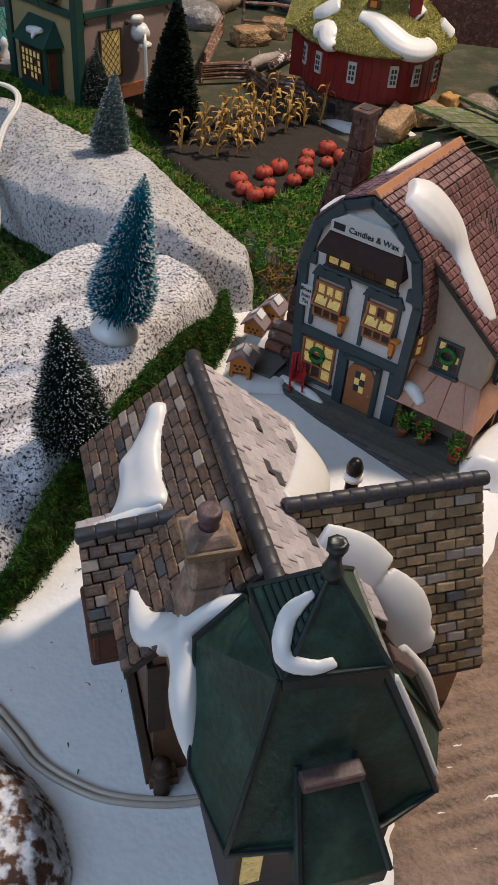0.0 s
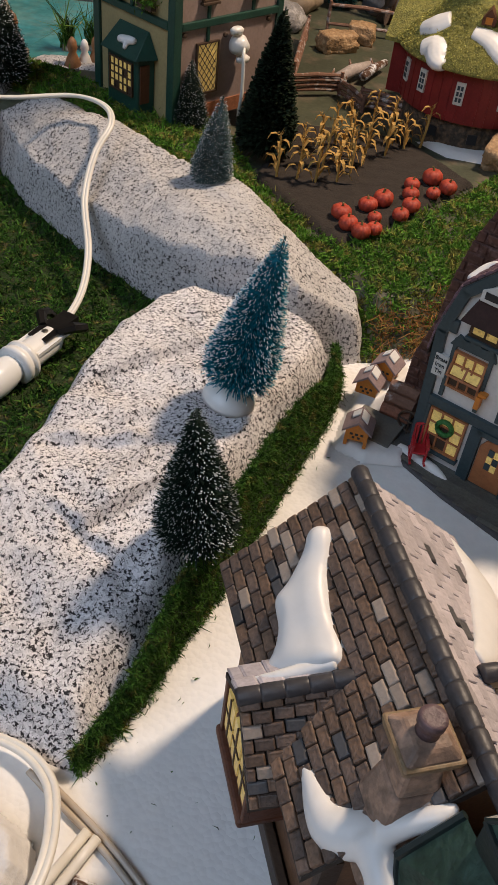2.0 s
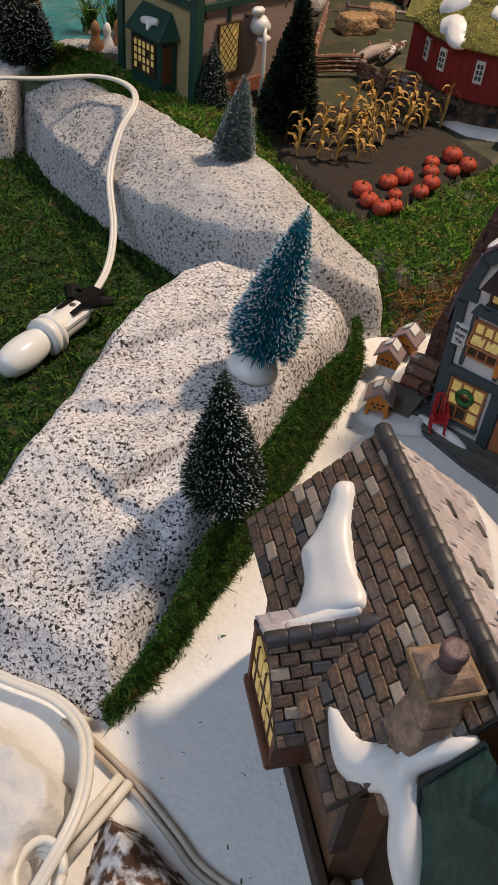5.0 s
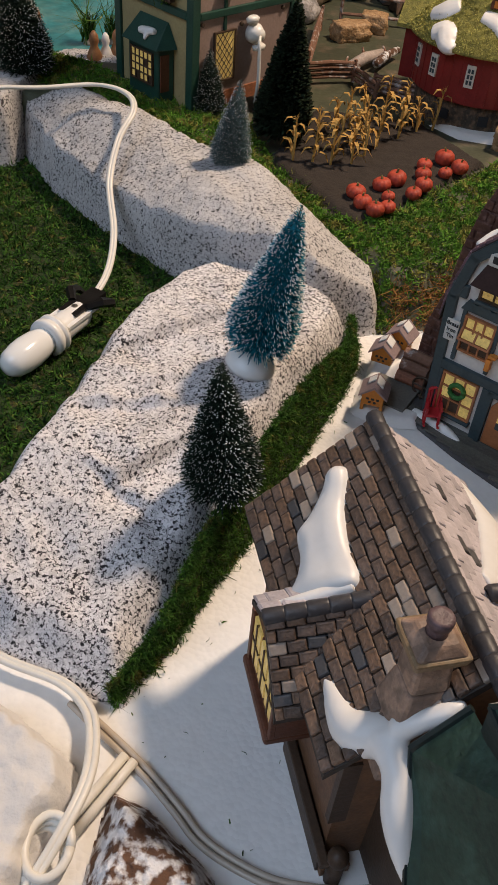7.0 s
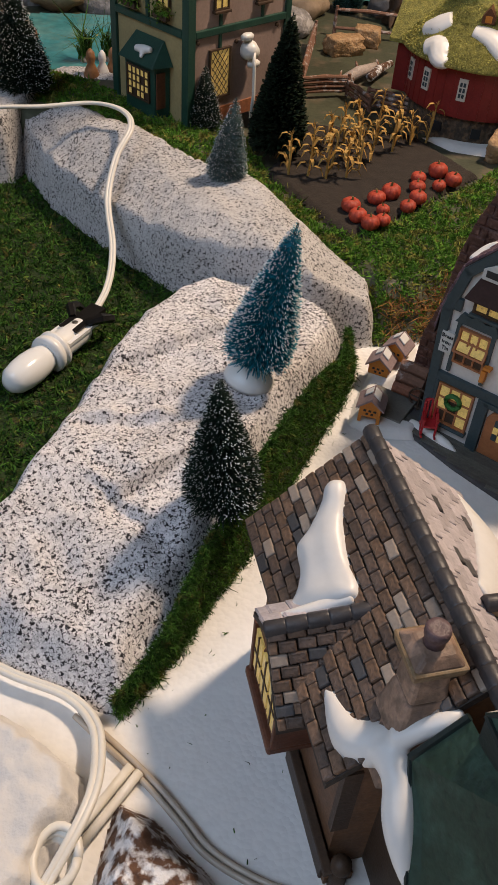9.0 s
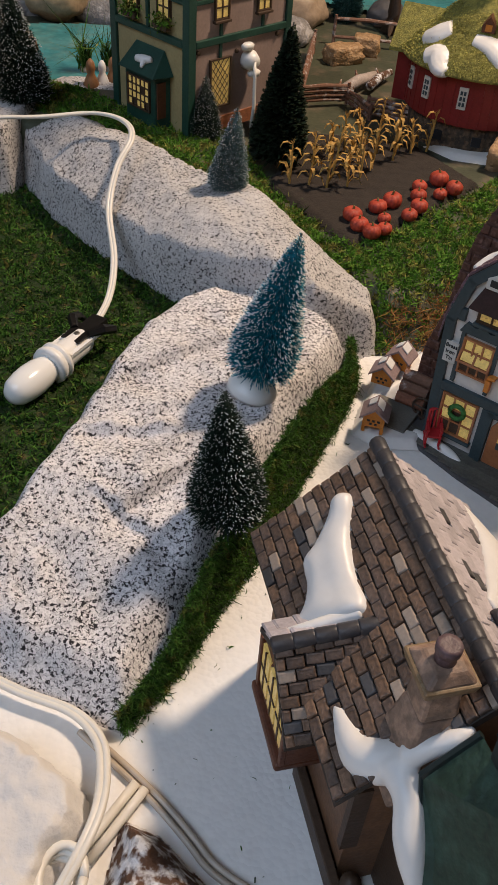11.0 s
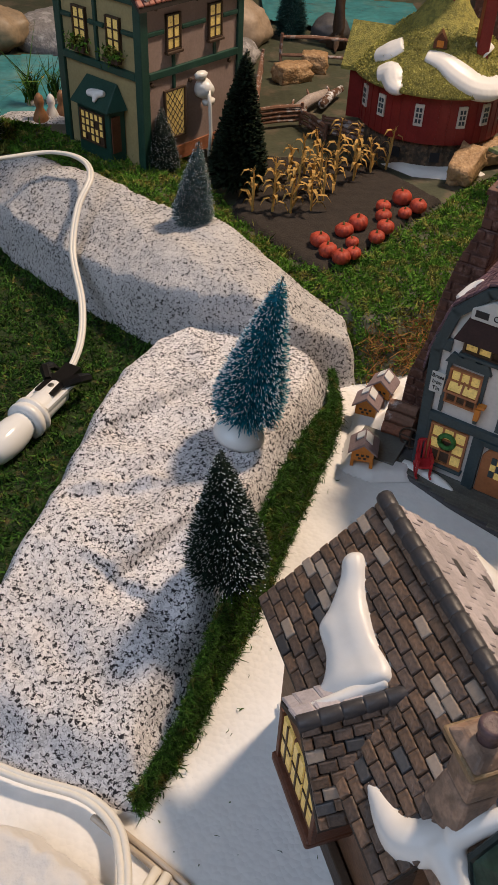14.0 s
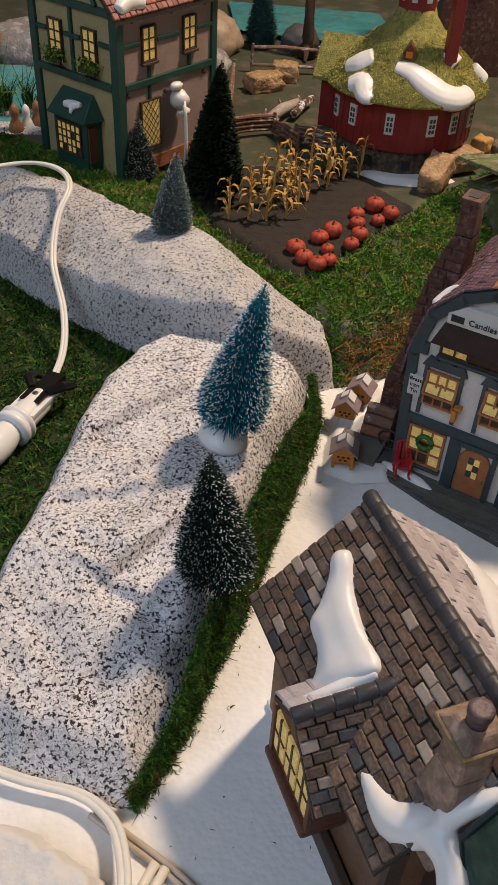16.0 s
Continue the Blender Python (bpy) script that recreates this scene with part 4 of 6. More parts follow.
part("eave_edge", Build().tube([GC, GE, GF], 0.0007, 6), GREEN_DARK, cottage)
part("side_gable_cap", Build().box(-0.006, 0.006, -0.0032, 0.0032, -0.001, 0.0015, Matrix.Translation((-0.0275, 0.138, 0.1050)) @ pose(0, 0, 0, 0, -48, 0)), SLAB, cottage, "dull plum-brown ridge slab", bevel=0.0006)
part("hip_rib", Build().tube([(-0.033, 0.1385, 0.098), GG], 0.0013, 6), GREEN_DARK, cottage)
CB = [(0.0105, 0.1160, 0.1200), (0.0080, 0.1420, 0.1135), (-0.0200, 0.1450, 0.1150), (-0.0200, 0.1150, 0.1190)]
AP = (-0.0066, 0.1285, 0.1385)
part("cap_base", Build().hull([(x * 0.93, y, z - 0.012) for x, y, z in CB], CB), GREEN_DARK, cottage)
b = Build().add(CB + [AP], [(3, 2, 1, 0), (0, 1, 4), (1, 2, 4), (2, 3, 4), (3, 0, 4)])
part("tower_cap", b, GREEN_ROOF, cottage, "dark green hipped slate cap")
for q in CB:
    part("cap_rib", Build().tube([AP, q], 0.0008, 6), GREEN_DARK, cottage)
for k in range(4):
    part("cap_eave", Build().tube([CB[k], CB[(k + 1) % 4]], 0.0009, 6), GREEN_DARK, cottage)
for r in range(7):
    f0 = Vector(AP).lerp(Vector(CB[0]), 0.25 + 0.10 * r)
    f1 = Vector(AP).lerp(Vector(CB[1]), 0.25 + 0.10 * r)
    part("slate_course", Build().tube([f0, f1], 0.0006, 5), GREEN_DARK, cottage)
part("finial", Build().lathe([(0.0030, -0.0040), (0.0031, -0.0012), (0.0024, 0.0006), (0.0018, 0.0026), (0.0018, 0.0058), (0.0028, 0.0066), (0.0029, 0.0088), (0.0024, 0.0094), (0.0014, 0.0090)], 7, pose(*AP)), GREEN_DARK, cottage, "weathered dark metal finial", smooth=True)


def mixp(*w):
    return tuple(sum((Vector(p) * k for k, p in w), Vector()) + Vector((0.0010, 0.0010, 0.0008)))


draped_snow(cottage, [[(mixp((0.74, AP), (0.06, CB[0]), (0.20, CB[1])), 0.0014), (mixp((0.52, AP), (0.20, CB[0]), (0.28, CB[1])), 0.0025), (mixp((0.32, AP), (0.28, CB[0]), (0.40, CB[1])), 0.0031),
                       (mixp((0.11, AP), (0.12, CB[0]), (0.77, CB[1])), 0.0030), (mixp((0.10, AP), (0.66, CB[1]), (0.24, CB[2])), 0.0025), (mixp((0.13, AP), (0.42, CB[1]), (0.45, CB[2])), 0.0018)]], out=(0.55, 0.6, 0.6), flat=0.5)
draped_snow(cottage, [[((-0.0400, 0.0000, 0.0750), 0.0040), ((-0.0440, 0.0120, 0.0715), 0.0075), ((-0.0440, 0.0240, 0.0720), 0.0100), ((-0.0370, 0.0400, 0.0790), 0.0095), ((-0.0270, 0.0550, 0.0885), 0.0070), ((-0.0190, 0.0620, 0.0960), 0.0030)]], out=(-0.7, 0, 0.71), flat=0.4)
draped_snow(cottage, [[((-0.0270, 0.0770, 0.0900), 0.0060), ((-0.0390, 0.0810, 0.0820), 0.0095), ((-0.0480, 0.0850, 0.0740), 0.0090)], [((-0.0480, 0.0860, 0.0720), 0.0080), ((-0.0560, 0.0910, 0.0630), 0.0105), ((-0.0620, 0.0965, 0.0520), 0.0085), ((-0.0690, 0.0985, 0.0490), 0.0034)]], out=(0, 0.88, 0.47), flat=0.34)
draped_snow(cottage, [[((0.0480, 0.0500, 0.0820), 0.0010), ((0.0400, 0.0525, 0.0860), 0.0020), ((0.0300, 0.0535, 0.0890), 0.0026), ((0.0220, 0.0550, 0.0930), 0.0026)]])
# snow over the joint of the two roofs
draped_snow(cottage, [[((0.0365, 0.0772, 0.0795), 0.0014), ((0.0358, 0.0830, 0.0795), 0.0032), ((0.0350, 0.0900, 0.0790), 0.0052), ((0.0330, 0.0960, 0.0795), 0.0068), ((0.0270, 0.1000, 0.0830), 0.0070), ((0.0225, 0.1040, 0.0880), 0.0050)],
                      [((0.0245, 0.1030, 0.0900), 0.0042), ((0.0190, 0.1045, 0.0955), 0.0032), ((0.0130, 0.1055, 0.1000), 0.0030), ((0.0075, 0.1052, 0.1025), 0.0014)],
                      [((0.0265, 0.1030, 0.0850), 0.0062), ((0.0265, 0.1120, 0.0850), 0.0048), ((0.0285, 0.1210, 0.0790), 0.0050), ((0.0292, 0.1290, 0.0730), 0.0034), ((0.0288, 0.1360, 0.0675), 0.0012)]])
# thin snow along the right-hand hips
draped_snow(cottage, [[((-0.0225, 0.1440, 0.1085), 0.0016), ((-0.0300, 0.1480, 0.0900), 0.0022), ((-0.0400, 0.1540, 0.0665), 0.0014)]])
draped_snow(cottage, [[((-0.0330, 0.1300, 0.0985), 0.0018), ((-0.0420, 0.1310, 0.0830), 0.0030), ((-0.0500, 0.1330, 0.0640), 0.0020)]])
part("shed_dormer", Build().hull([(-0.0160, 0.148, 0.060), (0.0055, 0.148, 0.060), (0.0072, 0.173, 0.050), (-0.0192, 0.173, 0.050)],
                                 [(-0.0114, 0.148, 0.0905), (0.0040, 0.148, 0.0905), (0.0072, 0.173, 0.0580), (-0.0192, 0.173, 0.0580)]), GREEN_ROOF, cottage, bevel=0.0006)
part("dormer_cap", Build().box(-0.0125, 0.0052, 0.1540, 0.1595, 0.0850, 0.0885), SLAB, cottage, "dull plum-brown ridge slab", bevel=0.0008)
for x0, x1 in ((-0.0118, -0.0192), (0.0044, 0.0072)):
    part("dormer_rib", Build().tube([(x0, 0.152, 0.0870), (x1, 0.173, 0.0585)], 0.0011, 6), GREEN_DARK, cottage)
part("pane", Build().box(0.012, 0.018, 0.1555, 0.1570, 0.030, 0.048), GLOWING, cottage)
# low porch along the hill side
part("porch_floor", Build().box(0.026, 0.0365, 0.060, 0.106, 0.0, 0.005), PLANK_WALL, cottage)
part("porch_rail", Build().box(0.0350, 0.0385, 0.058, 0.108, 0.0115, 0.0145), TIMBER_DARK, cottage, bevel=0.0005)
part("porch_panel", Build().box(0.0352, 0.0376, 0.058, 0.104, 0.0, 0.0118), TIMBER_DARK, cottage, bevel=0.0004)
part("newel_post", Build().lathe([(0.0030, 0), (0.0030, 0.012), (0.0022, 0.013), (0.0036, 0.016), (0.0036, 0.019), (0.001, 0.021)], 12, pose(0.0325, 0.1075, 0)), TIMBER_DARK, cottage, smooth=True)
part("eave_brace", Build().box(0.030, 0.036, 0.098, 0.101, 0.03, 0.068), TIMBER_DARK, cottage)
part("stove_pipe", Build().lathe([(0.0026, 0.045), (0.0026, 0.0775), (0.0026, 0.0805), (0.0033, 0.0810), (0.0034, 0.0835), (0.0022, 0.0865), (0.0008, 0.0872)], 14, pose(-0.0550, 0.0395, 0)), BLACK_METAL, cottage, smooth=True)
part("pipe_snow", Build().lathe([(0.0027, 0.0770), (0.0038, 0.0775), (0.0039, 0.0795), (0.0028, 0.0802)], 14, pose(-0.0550, 0.0395, 0)), GLAZE, cottage, "ring of white snow", smooth=True)
part("pipe_snow", Build().lathe([(0.0027, 0.0600), (0.0046, 0.0610), (0.0046, 0.0640), (0.0028, 0.0655)], 14, pose(-0.0550, 0.0395, 0)), GLAZE, cottage, "ring of white snow", smooth=True)


def window_unit(parent, m, w, h, cols, rows, frame_mat, dark=0.25, seed=0, sill=None, pane=None, leaded=False):
    """A window on a wall: m has x across, z up and -y out of the wall, at the middle of its foot."""
    rnd = random.Random(seed)
    t = 0.0011
    b = Build().box(-w / 2 - t, -w / 2, -0.0016, 0.001, -t, h + t).box(w / 2, w / 2 + t, -0.0016, 0.001, -t, h + t).box(-w / 2, w / 2, -0.0016, 0.001, h, h + t).box(-w / 2, w / 2, -0.0016, 0.001, -t, 0)
    win = part("window", b, frame_mat, parent, m=m)
    for c in range(cols):
        for r in range(rows):
            x0, z0 = -w / 2 + w * c / cols, h * r / rows
            g = 0.0004
            if leaded:
                continue
            part("pane", Build().box(x0 + g, x0 + w / cols - g, -0.0006, 0.0006, z0 + g, z0 + h / rows - g), TIMBER_DARK if rnd.random() < dark else (pane or GLOWING), win)
    if leaded:
        part("pane", Build().box(-w / 2, w / 2, -0.0004, 0.0006, 0, h), pane or GLOWING, win)
        k = 4
        for q in range(-k, 2 * k):
            for s in (1, -1):
                # diagonal lead strips kept within the opening
                pts = []
                for j in range(13):
                    z = h * j / 12
                    x = -w / 2 + w * q / k + s * z * 0.8
                    if -w / 2 <= x <= w / 2:
                        pts.append((x, -0.0008, z))
                if len(pts) > 1:
                    part("lead_strip", Build().tube([pts[0], pts[-1]], 0.00035, 4), TIMBER_DARK, win)
    else:
        bars = Build()
        for c in range(1, cols):
            x = -w / 2 + w * c / cols
            bars.box(x - 0.0005, x + 0.0005, -0.0013, 0.0006, 0, h)
        for r in range(1, rows):
            bars.box(-w / 2, w / 2, -0.0012, 0.0006, h * r / rows - 0.0005, h * r / rows + 0.0005)
        if bars.v:
            part("glazing_bar", bars, frame_mat, win)
    if sill:
        part("sill", Build().box(-w / 2 - 0.002, w / 2 + 0.002, -0.003, 0.001, -0.003, -t), sill, win, bevel=0.0004)
    return win


def words(text, parent, m, size, name="lettering", depth=0.0002):
    data = bpy.data.curves.new(name, "FONT")
    data.body, data.size, data.extrude, data.align_x, data.align_y = text, size, depth, "CENTER", "CENTER"
    data.materials.append(INK)
    ob = new(name, data)
    ob.parent, ob.matrix_basis = parent, m
    return ob


UPRIGHT = pose(0, 0, 0, 90, 0, 0)

# ---------------------------------------------------------------- candle shop
# local axes: x along the front, y to the back, z up
shop = thing("candle_shop", pose(0.046, 0.389, 0, 0, 0, -36), "ceramic timber-framed candle shop with lit windows and gambrel roof", "model house")
C0, PK = 0.0325, 0.127
GAM = [(0.000, 0.0), (0.065, 0.0), (0.0675, 0.080), (0.0615, 0.104), (0.0475, 0.119), (C0, 0.126), (0.0175, 0.119), (0.0035, 0.104), (-0.0025, 0.080)]
part("wall", Build().prism(GAM, 0.0, 0.085), PLASTER, shop)
# frame timbers along the gable's edge and floors
for (x0, z0), (x1, z1) in zip(GAM[1:] + GAM[:1], GAM[2:] + GAM[:2]):
    if z0 < 0.001 and z1 < 0.001:
        continue
    d = Vector((x1 - x0, 0, z1 - z0))
    a = math.degrees(math.atan2(d.z, d.x))
    part("timber", Build().box(-0.001, d.length + 0.001, -0.0024, 0.002, -0.0015, 0.0040, Matrix.Translation((x0, 0, z0)) @ pose(0, 0, 0, 0, -a, 0)), TEAL, shop, bevel=0.0005)
for z in (0.0375,):
    part("timber", Build().box(0.0, 0.066, -0.0022, 0.002, z, z + 0.0055), TEAL, shop, bevel=0.0005)
for x0, x1 in ((-0.003, 0.006), (0.059, 0.068)):
    part("timber_block", Build().box(x0, x1, -0.0021, 0.002, 0.081, 0.088), TEAL, shop, bevel=0.0005)
# sign under the peak
sign = part("sign", Build().prism([(0.012, 0.1035), (0.053, 0.1035), (0.053, 0.1090), (0.044, 0.1150), (0.021, 0.1150), (0.012, 0.1090)], -0.0030, 0.0), SIGN, shop, "cream sign board with dark letters", bevel=0.0004)
words("Candles & Wax", sign, Matrix.Translation((0.0368, -0.0033, 0.1074)) @ UPRIGHT, 0.0044)
part("bar", Build().box(0.0140, 0.0205, -0.0033, -0.0028, 0.1055, 0.1090), INK, sign)
# dark pent roof over a strip of attic panes
pent = Build().hull([(0.0075, -0.0075, 0.0925), (0.0575, -0.0075, 0.0925), (0.0575, 0.001, 0.0925), (0.0075, 0.001, 0.0925)],
                    [(0.0115, -0.001, 0.1035), (0.0535, -0.001, 0.1035), (0.0535, 0.001, 0.1035), (0.0115, 0.001, 0.1035)])
part("pent_roof", pent, mat("dark_brown_pent", (0.040, 0.018, 0.014), 0.8, 0.3, 150, 0.4, 700), shop, "dark brown pent roof", bevel=0.0005)
window_unit(shop, Matrix.Translation((0.0325, 0, 0.0845)), 0.040, 0.0085, 6, 1, TIMBER_DARK, 0.6, 6, TEAL)
# first-floor casements, opened at the top
for cx, sd in ((0.0165, 11), (0.0475, 12)):
    window_unit(shop, Matrix.Translation((cx, -0.0005, 0.0530)), 0.0150, 0.0190, 3, 3, DOOR, 0.55, sd)
    part("window_surround", Build().box(cx - 0.0105, cx - 0.0085, -0.0018, 0.001, 0.045, 0.079).box(cx + 0.0085, cx + 0.0105, -0.0018, 0.001, 0.045, 0.079)
         .prism([(cx - 0.012, 0.0755), (cx + 0.012, 0.0755), (cx + 0.009, 0.0815), (cx + 0.004, 0.0800), (cx, 0.0825), (cx - 0.004, 0.0800), (cx - 0.009, 0.0815)], -0.0020, 0.001), TEAL, shop)
    window_unit(shop, Matrix.Translation((cx, -0.0030, 0.0600)) @ pose(0, 0, 0, -26, 0, 0), 0.0155, 0.0155, 2, 2, DOOR, 0.0, 3)
    part("candle_rack", Build().box(cx + 0.009, cx + 0.0115, -0.0045, -0.001, 0.0490, 0.0560).box(cx + 0.0095, cx + 0.0135, -0.0045, -0.001, 0.0570, 0.0585), GINGER, shop, "hanging pale candles")
tin = part("trade_sign", Build().box(-0.0005, 0.0065, -0.0026, -0.0010, 0.0555, 0.0680), SIGN, shop, "small cream trade sign")
for k, text in enumerate(("Brass", "Iron", "Tin")):
    words(text, tin, Matrix.Translation((0.003, -0.0028, 0.0655 - 0.0036 * k)) @ UPRIGHT, 0.0031)
# ground floor
win = window_unit(shop, Matrix.Translation((0.0150, -0.0005, 0.0125)), 0.0185, 0.0230, 3, 3, DOOR, 0.5, 21, TEAL)
ring = [(0.0 + 0.0040 * math.cos(a), -0.0022, 0.0155 + 0.0040 * math.sin(a)) for a in np.linspace(0, 2 * math.pi, 15)]
part("wreath", Build().tube(ring, 0.0014, 7), GREEN_PAINT, win, "green wreath", smooth=True)
for x in (0.0, 0.0275, 0.0590):
    part("timber", Build().box(x, x + 0.0045, -0.0022, 0.002, 0.0, 0.0375), TEAL, shop, bevel=0.0005)
door = part("door", Build().prism([(0.0345, 0.004), (0.0515, 0.004), (0.0515, 0.028), (0.0490, 0.0325), (0.0430, 0.0345), (0.0370, 0.0325), (0.0345, 0.028)], -0.0016, 0.002), DOOR, shop, "orange-brown arched door", bevel=0.0005)
part("door_frame", Build().box(0.0315, 0.0340, -0.0032, 0.001, 0.004, 0.0375).box(0.0520, 0.0545, -0.0032, 0.001, 0.004, 0.0375).box(0.0315, 0.0545, -0.0032, 0.001, 0.0350, 0.0380), TEAL, shop)
for c in range(2):
    for r in range(3):
        part("pane", Build().box(0.0400 + 0.0032 * c, 0.0428 + 0.0032 * c, -0.0022, -0.001, 0.0165 + 0.0044 * r, 0.0205 + 0.0044 * r), GLOWING if (c + r) % 2 else TEAL, door)
part("door_knob", Build().lathe([(0.0006, 0), (0.0009, 0.0006), (0.0004, 0.0012)], 8, Matrix.Translation((0.0495, -0.0016, 0.0165)) @ pose(0, 0, 0, 90, 0, 0)), STEEL, door)
# gambrel roof: upper and lower slopes each side, with joined shingles
prof = [(-0.0055, 0.066), (-0.0040, 0.081), (0.0022, 0.1055), (0.0165, 0.1210), (C0, 0.1285), (0.0485, 0.1210), (0.0628, 0.1055), (0.0690, 0.081), (0.0705, 0.066)]
for k in range(8):
    (x0, z0), (x1, z1) = prof[k], prof[k + 1]
    part("roof", Build().prism([(x0, z0), (x1, z1), (x1, z1 - 0.003), (x0, z0 - 0.003)], -0.0015 if k not in (3, 4) else 0.0, 0.090), ROOF_BED, shop)
    hi, lo = ((x1, z1), (x0, z0)) if k < 4 else ((x0, z0), (x1, z1))
    if k < 4:
        plane = frame_of((hi[0], 0.090, hi[1]), (0, -1, 0), (lo[0] - hi[0], 0, lo[1] - hi[1]))
    else:
        plane = frame_of((hi[0], -0.0015, hi[1]), (0, 1, 0), (lo[0] - hi[0], 0, lo[1] - hi[1]))
    if plane.col[2].z < -0.01:
        plane = frame_of((hi[0], -0.0015, hi[1]), (0, 1, 0), (lo[0] - hi[0], 0, lo[1] - hi[1])) if k < 4 else frame_of((hi[0], 0.090, hi[1]), (0, -1, 0), (lo[0] - hi[0], 0, lo[1] - hi[1]))
    ln = math.hypot(x1 - x0, z1 - z0)
    tiles(shop, plane, 0.0915, ln, 24, max(2, round(ln / 0.0042)), lambda r: SHINGLE_MAUVE if k < 4 else SHINGLE, 40 + k, joined="shingle_slope", thick=0.0009)
part("ridge_cap", Build().prism([(C0 - 0.0042, 0.1275), (C0, 0.1312), (C0 + 0.0042, 0.1275), (C0, 0.1285)], -0.002, 0.0915), COPPER, shop, "copper-coloured ridge cap", bevel=0.0004)
# roof snow
draped_snow(shop, [[((0.0400, 0.0180, 0.1265), 0.0100), ((0.0455, 0.0215, 0.1210), 0.0155), ((0.0530, 0.0270, 0.1145), 0.0160), ((0.0610, 0.0310, 0.1070), 0.0130), ((0.0690, 0.0310, 0.0985), 0.0085), ((0.0780, 0.0280, 0.0900), 0.0085), ((0.0880, 0.0240, 0.0815), 0.0085), ((0.0970, 0.0210, 0.0745), 0.0050)]], out=(0.7, 0, 0.71), flat=0.5)
draped_snow(shop, [[((0.022, 0.030, 0.1260), 0.0014), ((0.024, 0.055, 0.1265), 0.0030), ((0.026, 0.080, 0.1275), 0.0022)]])
draped_snow(shop, [[((0.002, 0.004, 0.1065), 0.0022), ((0.006, 0.012, 0.1110), 0.0026), ((0.010, 0.014, 0.1150), 0.0014)]])
# big brick chimney on the hill side
ch = Build()
stages = [(0.0, -0.0240, 0.006, 0.024, 0.056), (0.040, -0.0225, 0.006, 0.024, 0.054), (0.066, -0.0155, 0.006, 0.024, 0.050), (0.092, -0.0135, 0.006, 0.025, 0.048), (0.114, -0.0090, 0.006, 0.026, 0.045),
          (0.132, -0.0028, 0.0066, 0.0300, 0.0425), (0.150, -0.0024, 0.0062, 0.0305, 0.0420)]
rings = [[(x0, y0, z), (x1, y0, z), (x1, y1, z), (x0, y1, z)] for z, x0, x1, y0, y1 in stages]
for low, top in zip(rings, rings[1:]):
    ch.hull(low, top)
part("chimney", ch, BRICK, shop, "tapered dark red brick chimney", bevel=0.001)
part("chimney_rim", Build().box(-0.0034, 0.0072, 0.0296, 0.0430, 0.1485, 0.1515), BRICK, shop, bevel=0.0005)
course = random.Random(17)
for (z0, xa, _, ya, yb), (z1, xc, _, yc, yd) in zip(stages, stages[1:]):
    n = max(2, round((z1 - z0) / 0.0058))
    for k in range(n):
        f0, f1 = (k + 0.08) / n, (k + 0.90) / n
        x0, y0 = xa + (xc - xa) * (k + 0.5) / n, ya + (yc - ya) * (k + 0.5) / n
        wide = 0.0060 - x0
        cuts = sorted([0.0, 1.0] + [course.uniform(0.15, 0.85) for _ in range(max(1, round(wide / 0.010)))])
        for u0, u1 in zip(cuts, cuts[1:]):
            if u1 - u0 < 0.12:
                continue
            part("brick", Build().box(x0 + wide * u0 + 0.0005, x0 + wide * u1 - 0.0005, y0 - 0.0006 - course.uniform(0, 0.0004), y0 + 0.001, z0 + (z1 - z0) * f0, z0 + (z1 - z0) * f1), BRICK, shop, bevel=0.0005)
part("flue", Build().box(-0.0008, 0.0046, 0.0330, 0.0396, 0.1510, 0.1518), TILE_DARK, shop)
# lean-to with wreath windows and a copper porch roof
part("lean_to_wall", Build().prism([(0.064, 0.0), (0.1040, 0.0), (0.1040, 0.066), (0.064, 0.096)], 0.013, 0.062), mat("tan_grey_plaster", (0.33, 0.27, 0.21), 0.55, 0.12, 70, 0.2, 500), shop)
part("lean_to_roof", Build().prism([(0.064, 0.1020), (0.1080, 0.0660), (0.1080, 0.0630), (0.064, 0.0985)], 0.009, 0.066), ROOF_BED, shop)
plane = frame_of((0.064, 0.065, 0.1020), (0, -1, 0), (0.0440, 0, -0.0360))
tiles(shop, plane, 0.056, 0.0557, 14, 12, lambda r: SHINGLE, 61, joined="shingle_slope", thick=0.0009)
for cx, sd in ((0.083, 31),):
    win = window_unit(shop, Matrix.Translation((cx, 0.0135, 0.0425)), 0.0125, 0.0165, 3, 3, TEAL, 0.35, sd, TEAL)
    part("wreath", Build().tube([(x - 0.0, y, z - 0.006) for x, y, z in ring], 0.0013, 7), GREEN_PAINT, win, "green wreath", smooth=True)
win = window_unit(shop, Matrix.Translation((0.105, 0.036, 0.0400)) @ pose(0, 0, 0, 0, 0, 90), 0.0150, 0.0165, 3, 3, TEAL, 0.35, 33, TEAL)
part("wreath", Build().tube([(x, y, z - 0.006) for x, y, z in ring], 0.0013, 7), GREEN_PAINT, win, "green wreath", smooth=True)
window_unit(shop, Matrix.Translation((0.0665, 0.006, 0.0480)) @ pose(0, 0, 0, 0, 0, 60), 0.0080, 0.0120, 2, 2, DOOR, 0.2, 35)
pr = Build().hull([(0.060, -0.003, 0.0225), (0.1125, -0.003, 0.0225), (0.1125, 0.066, 0.0225), (0.060, 0.066, 0.0225)], [(0.066, 0.0125, 0.0400), (0.1048, 0.0125, 0.0400), (0.1048, 0.062, 0.0400), (0.066, 0.062, 0.0400)])
part("porch_roof", pr, COPPER, shop, "copper-coloured hipped porch roof", bevel=0.0006)
